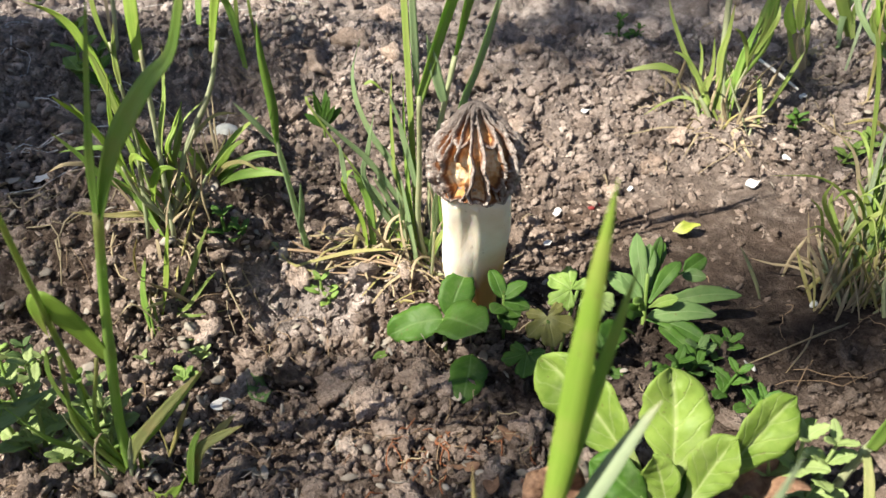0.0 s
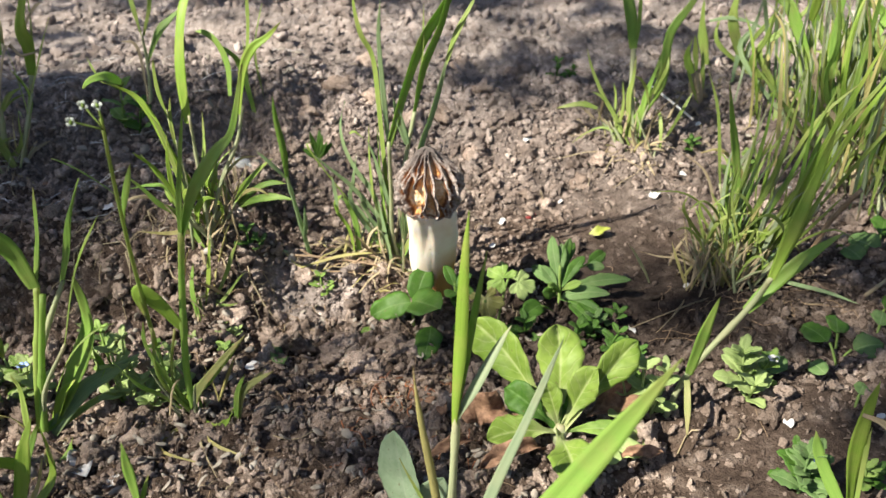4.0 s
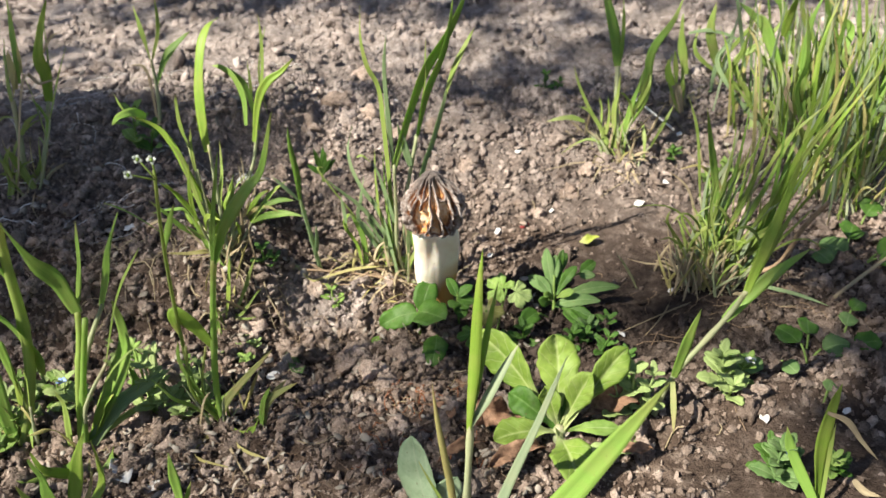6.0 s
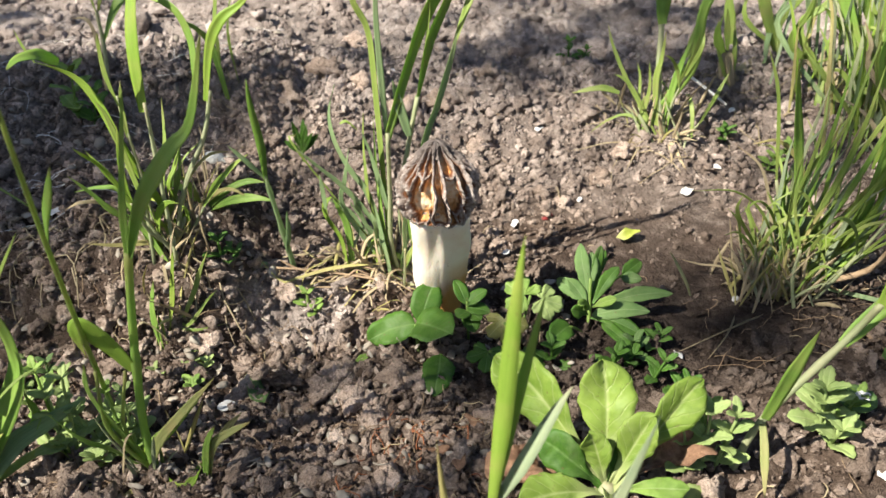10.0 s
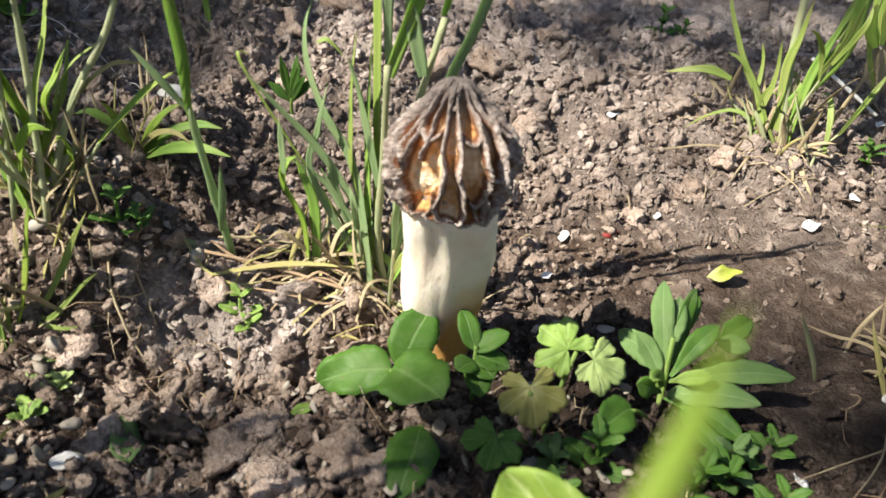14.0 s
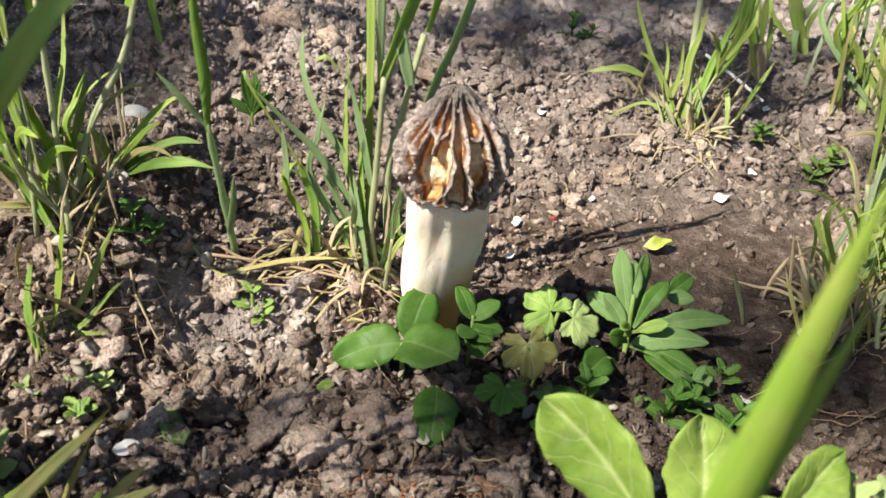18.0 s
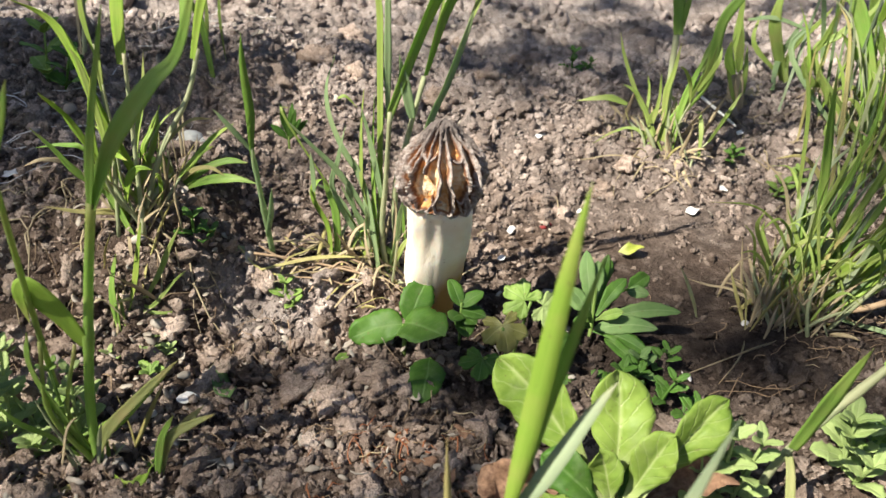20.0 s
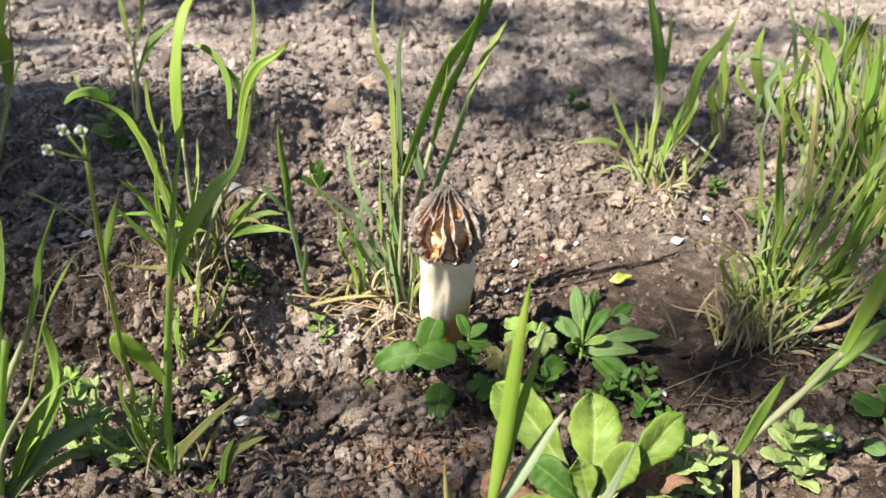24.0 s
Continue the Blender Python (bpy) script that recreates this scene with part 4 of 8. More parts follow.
culm(t, [foot(-0.1331, 0.3378), (-0.127, 0.3356, 0.073), (-0.1177, 0.3384, 0.0912)], 0.000823, SHEATH)
arched("blade", t, [(-0.1235, 0.3377, 0.0805), (-0.1187, 0.3399, 0.0879), (-0.1093, 0.3442, 0.0956), (-0.0999, 0.3485, 0.0951)], 0.00236, YELLOWED, 0.48, twist=-0.37)
arched("blade", t, [foot(-0.1366, 0.3364), (-0.1326, 0.3349, 0.0706), (-0.1264, 0.3399, 0.0853), (-0.1239, 0.345, 0.1026)], 0.00304, GRASS_OLIVE, 0.33, twist=0.38)
arched("blade", t, [foot(-0.1273, 0.3342), (-0.1287, 0.3361, 0.0785), (-0.1226, 0.3399, 0.0949), (-0.1108, 0.3463, 0.1044)], 0.00201, GRASS_OLIVE, 0.26, twist=0.03)
arched("blade", t, [foot(-0.1431, 0.3288), (-0.1299, 0.3347, 0.0706), (-0.1251, 0.3363, 0.0769), (-0.1221, 0.3372, 0.0801)], 0.00271, STRAW, 0.34, twist=-0.92)
arched("blade", t, [foot(-0.1445, 0.3259), (-0.127, 0.323, 0.041), (-0.119, 0.317, 0.032)], 0.0017, STRAW, 0.38, twist=0.54)
arched("blade", t, [foot(-0.1358, 0.3407), (-0.122, 0.326, 0.042), (-0.111, 0.33, 0.035)], 0.00139, STRAW, 0.40, twist=-0.23)
arched("blade", t, [foot(-0.1333, 0.326), (-0.1436, 0.3293, 0.0485), (-0.1636, 0.321, 0.0535)], 0.0014, STRAW, 0.45, twist=0.19)
arched("blade", t, [foot(-0.1397, 0.3375), (-0.1491, 0.3259, 0.055), (-0.1596, 0.3201, 0.0577), (-0.1726, 0.3118, 0.0644)], 0.00308, YELLOWED, 0.45, twist=-0.27)
grass_shoot(t, foot(-0.1331, 0.329), (-0.1601, 0.3162, 0.1131), 0.00084, 0.0042, GRASS_LIME, 1)
grass_shoot(t, foot(-0.1368, 0.3321), (-0.0902, 0.3482, 0.093), 0.00091, 0.0037, GRASS_LIME, 1)
grass_shoot(t, foot(-0.1348, 0.3315), (-0.1548, 0.2934, 0.1234), 0.00099, 0.0041, GRASS_LIME, 2)
dry_foot(t, -0.137, 0.332, 0.0075, 34)

t = thing("grass_tuft", -0.136, 0.304, "small tuft of upright pale green grass blades", "grass")
arched("blade", t, [foot(-0.1424, 0.2989), (-0.1434, 0.3019, 0.0263), (-0.1409, 0.307, 0.0428)], 0.00436, GRASS, 0.26, twist=-0.19)
arched("blade", t, [foot(-0.1393, 0.3038), (-0.1328, 0.3055, 0.0298), (-0.1297, 0.3071, 0.0469), (-0.1277, 0.3082, 0.0584)], 0.00489, GRASS_LIME, 0.40, twist=-0.72)
culm(t, [foot(-0.1346, 0.3098), (-0.13, 0.308, 0.019)], 0.000702, SHEATH)
arched("blade", t, [(-0.1299, 0.3068, 0.0189), (-0.1224, 0.3104, 0.0326), (-0.1179, 0.3128, 0.0432), (-0.1126, 0.3157, 0.0533)], 0.00296, GRASS_OLIVE, 0.25, twist=-0.62)
arched("blade", t, [foot(-0.1329, 0.3078), (-0.127, 0.306, 0.015), (-0.1172, 0.3112, 0.0258), (-0.1114, 0.3126, 0.0309)], 0.00201, GRASS_OLIVE, 0.49, twist=-0.68)
arched("blade", t, [foot(-0.1387, 0.2973), (-0.1404, 0.3022, 0.0166), (-0.1418, 0.3024, 0.0259)], 0.00204, GRASS_OLIVE, 0.37, twist=-0.82)
arched("blade", t, [foot(-0.1355, 0.2994), (-0.1466, 0.2976, 0.0231), (-0.1537, 0.2936, 0.0198)], 0.0017, STRAW, 0.20, twist=-0.63)
arched("blade", t, [foot(-0.1359, 0.3067), (-0.123, 0.304, 0.012), (-0.11, 0.308, 0.012)], 0.0017, GRASS_OLIVE, 0.38, twist=-0.86)
arched("blade", t, [(-0.1332, 0.3053, 0.0421), (-0.1337, 0.3076, 0.0496), (-0.1355, 0.3096, 0.05)], 0.00233, STRAW, 0.32, twist=0.36)
dry_foot(t, -0.136, 0.304, 0.0066, 6)

t = thing("grass_tuft", -0.143, 0.423, "low tuft with broad green blades lying over the hollow", "grass")
for tip, high, w, mt in (((-0.0915, 0.403, 0.0372), 0.004, 0.0064, GRASS), ((-0.099, 0.418, 0.044), 0.006, 0.0056, GRASS), ((-0.120, 0.424, 0.052), 0.004, 0.0048, GRASS_LIME), ((-0.112, 0.412, 0.038), 0.007, 0.0034, YELLOWED), ((-0.168, 0.418, 0.046), 0.006, 0.0046, GRASS), ((-0.150, 0.410, 0.056), 0.002, 0.0040, GRASS_OLIVE)):
    a, b = Vector(foot(-0.143 + random.uniform(-0.004, 0.004), 0.423)), Vector(tip)
    arched("blade", t, [a, a.lerp(b, 0.35) + Vector((0, 0, high)), a.lerp(b, 0.7) + Vector((0, 0, high)), b], w, mt, 0.35, face=(0, -0.8, 0.8), twist=random.uniform(-0.4, 0.4))
dry_foot(t, -0.143, 0.423, 0.006, 10)

t = thing("grass_tuft", -0.018, 0.35, "tall tuft of bluish green grass behind the mushroom", "grass")
culm(t, [foot(-0.01435, 0.3485), (-0.0183, 0.3488, 0.0327), (-0.0163, 0.345, 0.0654), (-0.0142, 0.3377, 0.1038)], 0.00141, SHEATH)
arched("blade", t, [(-0.0155, 0.3501, 0.0965), (-0.0019, 0.3501, 0.1348), (0.0103, 0.3498, 0.1632), (0.0251, 0.3494, 0.184), (0.0357, 0.3487, 0.2035), (0.0392, 0.3477, 0.2135)], 0.0066, GRASS, 0.45, face=(0.5, -1, 0.1), twist=-0.3)
arched("blade", t, [(-0.0155, 0.3501, 0.0965), (-0.0155, 0.347, 0.1271), (-0.0149, 0.3418, 0.1667), (-0.0116, 0.336, 0.191)], 0.00347, GRASS_BLUE, 0.24, twist=0.55)
culm(t, [foot(-0.01032, 0.3551), (-0.0116, 0.3524, 0.0566), (-0.0065, 0.3568, 0.0807), (0.0023, 0.3647, 0.114)], 0.00157, SHEATH)
arched("blade", t, [(0.0022, 0.3509, 0.1183), (0.0101, 0.3495, 0.1476), (0.0207, 0.3478, 0.1697), (0.0273, 0.3454, 0.1894), (0.0307, 0.3424, 0.2085)], 0.0052, GRASS, 0.45, face=(0.6, -1, 0.1), twist=0.3)
arched("blade", t, [(-0.0035, 0.3507, 0.097), (-0.0072, 0.3504, 0.1139), (-0.0102, 0.3503, 0.1286)], 0.00555, GRASS_BLUE, 0.29, twist=0.55)
arched("blade", t, [foot(-0.01557, 0.3488), (0.0024, 0.3506, 0.0873), (0.0122, 0.3505, 0.1137), (0.0211, 0.3502, 0.1397), (0.0242, 0.3497, 0.1504)], 0.0045, GRASS_BLUE, 0.49, face=(0.6, -1, 0.1), twist=0.3)
arched("blade", t, [(0.0229, 0.3519, 0.144), (0.0305, 0.354, 0.1627), (0.0385, 0.3566, 0.1768), (0.0448, 0.3593, 0.1865)], 0.00365, GRASS_OLIVE, 0.49, twist=-0.75)
arched("blade", t, [(0.0052, 0.351, 0.128), (0.0102, 0.3493, 0.1552), (0.0127, 0.3466, 0.1848)], 0.00178, GRASS_OLIVE, 0.41, twist=0.26)
arched("blade", t, [foot(-0.007451, 0.3523), (-0.0288, 0.3486, 0.0505), (-0.0409, 0.3466, 0.0707), (-0.0528, 0.3442, 0.0847), (-0.0629, 0.3415, 0.097)], 0.00388, GRASS_BLUE, 0.17, twist=-0.37)
arched("blade", t, [foot(-0.01831, 0.3397), (-0.027, 0.3508, 0.0586), (-0.038, 0.3526, 0.0803), (-0.0442, 0.3554, 0.0964), (-0.0454, 0.359, 0.1103), (-0.0416, 0.3636, 0.1235)], 0.00399, GRASS_BLUE, 0.33, twist=0.99)
arched("blade", t, [(-0.0181, 0.35, 0.0541), (-0.0225, 0.348, 0.0817), (-0.0253, 0.3455, 0.0952), (-0.0281, 0.3428, 0.1043)], 0.00446, GRASS_BLUE, 0.47, twist=0.73)
arched("blade", t, [foot(-0.01388, 0.3469), (-0.0273, 0.3501, 0.0543), (-0.0286, 0.3512, 0.0777), (-0.0284, 0.3528, 0.0941), (-0.0272, 0.3548, 0.1097)], 0.00294, GRASS_OLIVE, 0.20, twist=-0.36)
arched("blade", t, [foot(-0.02507, 0.3465), (-0.0224, 0.3511, 0.0568), (-0.0231, 0.3535, 0.0766), (-0.0223, 0.358, 0.1072)], 0.00264, GRASS, 0.28, twist=0.05)
arched("blade", t, [foot(-0.01731, 0.3477), (-0.0423, 0.3484, 0.0556), (-0.0402, 0.3482, 0.075), (-0.0361, 0.348, 0.0933)], 0.00294, GRASS_BLUE, 0.30, twist=0.95)
arched("blade", t, [foot(-0.02602, 0.3474), (-0.0255, 0.3489, 0.0355), (-0.0322, 0.3472, 0.0491), (-0.0387, 0.3449, 0.0625)], 0.00401, GRASS_BLUE, 0.43, twist=-0.13)
arched("blade", t, [foot(-0.01984, 0.346), (-0.0219, 0.3502, 0.051), (-0.0225, 0.3509, 0.0659), (-0.0212, 0.352, 0.08)], 0.003, GRASS, 0.27, twist=0.78)
arched("blade", t, [foot(-0.02179, 0.355), (-0.0342, 0.3489, 0.0536), (-0.0367, 0.3485, 0.0644), (-0.0436, 0.3478, 0.0723)], 0.00267, GRASS_BLUE, 0.34, twist=0.42)
arched("blade", t, [(-0.0395, 0.3488, 0.1067), (-0.0355, 0.3482, 0.108), (-0.0301, 0.3478, 0.1027)], 0.00162, GRASS_OLIVE, 0.44, twist=0.19)
arched("blade", t, [foot(-0.01927, 0.3409), (-0.03, 0.3487, 0.0315), (-0.0236, 0.3484, 0.0337), (-0.0164, 0.3484, 0.0303)], 0.00244, GRASS_LIME, 0.29, twist=0.38)
arched("blade", t, [foot(-0.03182, 0.3597), (-0.0156, 0.3498, 0.0239), (-0.0122, 0.35, 0.0153)], 0.00356, GRASS, 0.27, twist=0.39)
arched("blade", t, [foot(-0.01711, 0.345), (-0.0066, 0.3495, 0.0255), (-0.0066, 0.3467, 0.0398), (-0.0079, 0.3417, 0.0577)], 0.00265, GRASS, 0.48, twist=-0.65)
arched("blade", t, [foot(-0.01413, 0.3527), (-0.0109, 0.3488, 0.0452), (-0.0139, 0.346, 0.0589)], 0.00168, STRAW, 0.24, twist=0.37)
arched("blade", t, [foot(-0.01923, 0.3533), (-0.0186, 0.3488, 0.1226), (-0.0193, 0.3471, 0.1543), (-0.025, 0.3449, 0.1701), (-0.0272, 0.3425, 0.1886), (-0.0256, 0.3398, 0.2095)], 0.00434, GRASS_OLIVE, 0.48, twist=0.32)
arched("blade", t, [foot(-0.01437, 0.3549), (-0.0631, 0.3483, 0.0926), (-0.0635, 0.3494, 0.1018)], 0.00197, GRASS_OLIVE, 0.48, twist=-0.36)
grass_shoot(t, foot(-0.01622, 0.3645), (-0.0569, 0.3678, 0.0553), 0.00078, 0.0029, GRASS_BLUE, 1)
grass_shoot(t, foot(-0.01282, 0.3413), (-0.0072, 0.3197, 0.0676), 0.00073, 0.0027, GRASS_BLUE, 1)
grass_shoot(t, foot(-0.02342, 0.3497), (-0.0275, 0.34, 0.0591), 0.0008, 0.0028, GRASS_BLUE, 1)
dry_foot(t, -0.018, 0.35, 0.0066, 14)

t = thing("grass_tuft", -0.041, 0.346, "short folded green grass shoot beside the tall tuft", "grass")
arched("blade", t, [foot(-0.04416, 0.344), (-0.045, 0.346, 0.0382), (-0.052, 0.3464, 0.0538), (-0.052, 0.3479, 0.0616), (-0.0484, 0.3497, 0.0643)], 0.00508, GRASS_LIME, 0.49, twist=-0.57)
arched("blade", t, [foot(-0.04121, 0.345), (-0.0416, 0.3461, 0.0444), (-0.0448, 0.3459, 0.0569), (-0.0481, 0.3458, 0.0657)], 0.00402, GRASS, 0.21, twist=0.19)
arched("blade", t, [(-0.0521, 0.3446, 0.0592), (-0.0527, 0.3454, 0.0707), (-0.0536, 0.3464, 0.0799)], 0.00265, GRASS_BLUE, 0.30, twist=-0.61)
arched("blade", t, [foot(-0.04275, 0.3448), (-0.0416, 0.3476, 0.0467), (-0.0456, 0.3494, 0.0506)], 0.00309, GRASS, 0.41, twist=0.94)
arched("blade", t, [foot(-0.03832, 0.3488), (-0.0521, 0.3437, 0.0349), (-0.0607, 0.3421, 0.0312)], 0.00174, STRAW, 0.42, twist=-0.30)
arched("blade", t, [foot(-0.03832, 0.3451), (-0.0325, 0.3467, 0.0358), (-0.0208, 0.3477, 0.0429)], 0.00206, STRAW, 0.16, twist=-0.73)
arched("blade", t, [foot(-0.04056, 0.342), (-0.0299, 0.3484, 0.0333), (-0.02, 0.3507, 0.0333)], 0.00244, GRASS_OLIVE, 0.24, twist=-0.69)
dry_foot(t, -0.041, 0.346, 0.0066, 12)

t = thing("grass_tuft", 0.176, 0.503, "tuft of green grass with dry stems on the far soil", "grass")
culm(t, [foot(0.1811, 0.496), (0.177, 0.5054, 0.0596), (0.1785, 0.5162, 0.1043)], 0.00257, SHEATH)
arched("blade", t, [(0.1751, 0.5032, 0.1075), (0.1724, 0.5076, 0.1304), (0.1664, 0.5149, 0.1579), (0.1635, 0.5222, 0.1746)], 0.00949, GRASS, 0.49, twist=-0.93)
arched("blade", t, [(0.1768, 0.5028, 0.1095), (0.178, 0.5016, 0.1373), (0.1765, 0.5006, 0.1648)], 0.00353, GRASS, 0.21, twist=-0.33)
arched("blade", t, [foot(0.1634, 0.5017), (0.1885, 0.5001, 0.0608), (0.1991, 0.4982, 0.0837), (0.2024, 0.4994, 0.1183), (0.2176, 0.4978, 0.143), (0.2258, 0.4985, 0.1643)], 0.00855, GRASS, 0.15, twist=0.44)
arched("blade", t, [(0.1933, 0.4984, 0.0841), (0.1994, 0.5037, 0.0993), (0.2056, 0.5113, 0.1088)], 0.00555, GRASS_OLIVE, 0.21, twist=-0.81)
arched("blade", t, [foot(0.1757, 0.5118), (0.1915, 0.4984, 0.0689), (0.198, 0.4958, 0.0896), (0.2001, 0.494, 0.1047)], 0.00362, GRASS_OLIVE, 0.27, twist=-0.55)
arched("blade", t, [foot(0.1723, 0.492), (0.1649, 0.5077, 0.0485), (0.155, 0.5136, 0.0661), (0.1459, 0.5215, 0.0884), (0.1426, 0.5282, 0.1033)], 0.00362, GRASS_OLIVE, 0.39, twist=-0.85)
arched("blade", t, [foot(0.1627, 0.5047), (0.1702, 0.5044, 0.057), (0.1684, 0.5032, 0.0814)], 0.00319, GRASS_OLIVE, 0.35, twist=-0.44)
arched("blade", t, [foot(0.177, 0.4985), (0.1743, 0.5031, 0.0647), (0.1765, 0.5015, 0.0834), (0.1773, 0.4997, 0.103)], 0.00456, GRASS_OLIVE, 0.38, twist=0.10)
arched("blade", t, [foot(0.1823, 0.497), (0.1856, 0.5001, 0.0578), (0.1906, 0.4995, 0.0799), (0.1993, 0.4986, 0.106)], 0.00497, GRASS, 0.47, twist=-0.20)
arched("blade", t, [foot(0.1784, 0.4939), (0.161, 0.508, 0.0562), (0.1523, 0.5107, 0.067), (0.1451, 0.5129, 0.0703)], 0.00286, GRASS_OLIVE, 0.39, twist=0.28)
arched("blade", t, [foot(0.1862, 0.4929), (0.1597, 0.509, 0.0384), (0.1454, 0.514, 0.0352), (0.129, 0.508, 0.028)], 0.00253, GRASS_OLIVE, 0.17, twist=-0.73)
arched("blade", t, [(0.1502, 0.5119, 0.0561), (0.1393, 0.5147, 0.0594), (0.1288, 0.5175, 0.0581), (0.1165, 0.5212, 0.0547)], 0.0047, GRASS_OLIVE, 0.31, twist=0.19)
arched("blade", t, [(0.138, 0.5161, 0.0563), (0.144, 0.515, 0.0507), (0.1499, 0.5134, 0.0451)], 0.00218, STRAW, 0.50, twist=0.89)
arched("blade", t, [foot(0.1801, 0.4982), (0.1573, 0.5081, 0.0447), (0.1517, 0.5079, 0.0496)], 0.00216, STRAW, 0.16, twist=-0.34)
arched("blade", t, [foot(0.1746, 0.505), (0.1829, 0.501, 0.0385), (0.1886, 0.5002, 0.0483)], 0.00254, GRASS_OLIVE, 0.41, twist=0.97)
arched("blade", t, [foot(0.1669, 0.5015), (0.184, 0.487, 0.024), (0.189, 0.475, 0.015), (0.192, 0.469, 0.01)], 0.00284, STRAW, 0.33, twist=-0.13)
arched("blade", t, [foot(0.1819, 0.512), (0.183, 0.482, 0.02), (0.18, 0.467, 0.009)], 0.00176, STRAW, 0.47, twist=0.93)
arched("blade", t, [foot(0.1798, 0.4927), (0.19, 0.494, 0.028), (0.2146, 0.4897, 0.0252)], 0.00184, STRAW, 0.28, twist=-0.11)
arched("blade", t, [foot(0.1764, 0.4947), (0.142, 0.495, 0.024), (0.124, 0.495, 0.021), (0.109, 0.495, 0.019)], 0.00106, STRAW, 0.35, twist=0.87)
arched("blade", t, [foot(0.1641, 0.4935), (0.16, 0.485, 0.022), (0.147, 0.471, 0.01)], 0.00139, STRAW, 0.26, twist=0.31)
arched("blade", t, [foot(0.175, 0.5032), (0.1709, 0.5051, 0.0394), (0.1684, 0.507, 0.0486)], 0.00218, STRAW, 0.48, twist=1.00)
grass_shoot(t, foot(0.1774, 0.5043), (0.174, 0.5049, 0.0591), 0.0012, 0.0018, GRASS_OLIVE, 2)
grass_shoot(t, foot(0.1647, 0.5019), (0.1644, 0.5197, 0.075), 0.00091, 0.0025, GRASS_OLIVE, 1)
grass_shoot(t, foot(0.1925, 0.4827), (0.2257, 0.4987, 0.0711), 0.00075, 0.0032, GRASS_OLIVE, 1)
grass_shoot(t, foot(0.1828, 0.5009), (0.1979, 0.481, 0.1061), 0.00086, 0.003, GRASS_OLIVE, 2)
dry_foot(t, 0.176, 0.503, 0.0088, 40)

t = thing("grass_tuft", 0.253, 0.561, "upright grass with a dry papery foot", "grass")
arched("blade", t, [foot(0.252, 0.5646), (0.2485, 0.5651, 0.0524), (0.2486, 0.5717, 0.0649)], 0.0135, STRAW, 0.37, twist=0.40)
arched("blade", t, [foot(0.2537, 0.5572), (0.2507, 0.5628, 0.057), (0.2501, 0.5649, 0.0686)], 0.0078, STRAW, 0.21, twist=0.39)
arched("blade", t, [(0.2448, 0.5647, 0.0648), (0.2402, 0.5686, 0.076), (0.2409, 0.5715, 0.089)], 0.00778, GRASS_LIME, 0.28, twist=-0.26)
arched("blade", t, [(0.2478, 0.5633, 0.0671), (0.245, 0.562, 0.0852), (0.2417, 0.5592, 0.1011)], 0.00544, GRASS_OLIVE, 0.29, twist=-0.93)
arched("blade", t, [foot(0.2526, 0.5614), (0.2532, 0.5628, 0.065), (0.2526, 0.5685, 0.0874)], 0.00446, GRASS_OLIVE, 0.27, twist=0.71)
arched("blade", t, [foot(0.2524, 0.5585), (0.2408, 0.5683, 0.072), (0.2438, 0.5716, 0.0947)], 0.00333, GRASS_OLIVE, 0.19, twist=-0.88)

t = thing("grass_tuft", 0.209, 0.342, "large dense tuft of long leaning green grass with dry roots", "grass")
culm(t, [foot(0.215, 0.343), (0.2125, 0.3405, 0.0267), (0.2104, 0.3414, 0.0582)], 0.00189, GRASS_OLIVE)
arched("blade", t, [(0.2102, 0.3415, 0.0537), (0.204, 0.3384, 0.0817), (0.1969, 0.3329, 0.1052), (0.1885, 0.3243, 0.1343)], 0.0054, GRASS, 0.36, twist=-0.99)
arched("blade", t, [foot(0.2142, 0.3424), (0.2027, 0.3437, 0.021), (0.1955, 0.3439, 0.0492), (0.1872, 0.3435, 0.0699), (0.172, 0.3458, 0.0829)], 0.00215, STRAW, 0.32, twist=-0.42)
arched("blade", t, [foot(0.2052, 0.3454), (0.2135, 0.3391, 0.0366), (0.216, 0.3358, 0.0693), (0.2177, 0.3314, 0.1002), (0.2173, 0.3261, 0.1391)], 0.0031, GRASS, 0.43, twist=-0.75)
arched("blade", t, [foot(0.2104, 0.3492), (0.2084, 0.3414, 0.0358), (0.2128, 0.3375, 0.0687), (0.2211, 0.3314, 0.0898), (0.2226, 0.3276, 0.1075)], 0.00247, GRASS_OLIVE, 0.30, twist=-0.59)
arched("blade", t, [foot(0.2171, 0.3508), (0.2169, 0.3379, 0.0231), (0.2262, 0.3309, 0.0665), (0.2295, 0.3252, 0.098), (0.2296, 0.3189, 0.1333)], 0.00379, GRASS_OLIVE, 0.43, twist=-0.91)
arched("blade", t, [foot(0.2053, 0.345), (0.2206, 0.3371, 0.0233), (0.2348, 0.331, 0.0615), (0.2448, 0.3266, 0.0994), (0.2534, 0.3228, 0.1302)], 0.00389, GRASS, 0.15, twist=0.61)
arched("blade", t, [foot(0.2239, 0.3685), (0.2245, 0.3351, 0.0194), (0.2428, 0.3259, 0.0591), (0.2501, 0.3206, 0.0924), (0.2587, 0.3137, 0.1275), (0.268, 0.3053, 0.1676)], 0.00479, GRASS_LIME, 0.37, twist=0.58)
arched("blade", t, [foot(0.2169, 0.3375), (0.2319, 0.3333, 0.0199), (0.2505, 0.3298, 0.0695), (0.2647, 0.3298, 0.1014), (0.2839, 0.3297, 0.1312), (0.2987, 0.3339, 0.1637)], 0.00404, GRASS_OLIVE, 0.34, twist=-0.40)
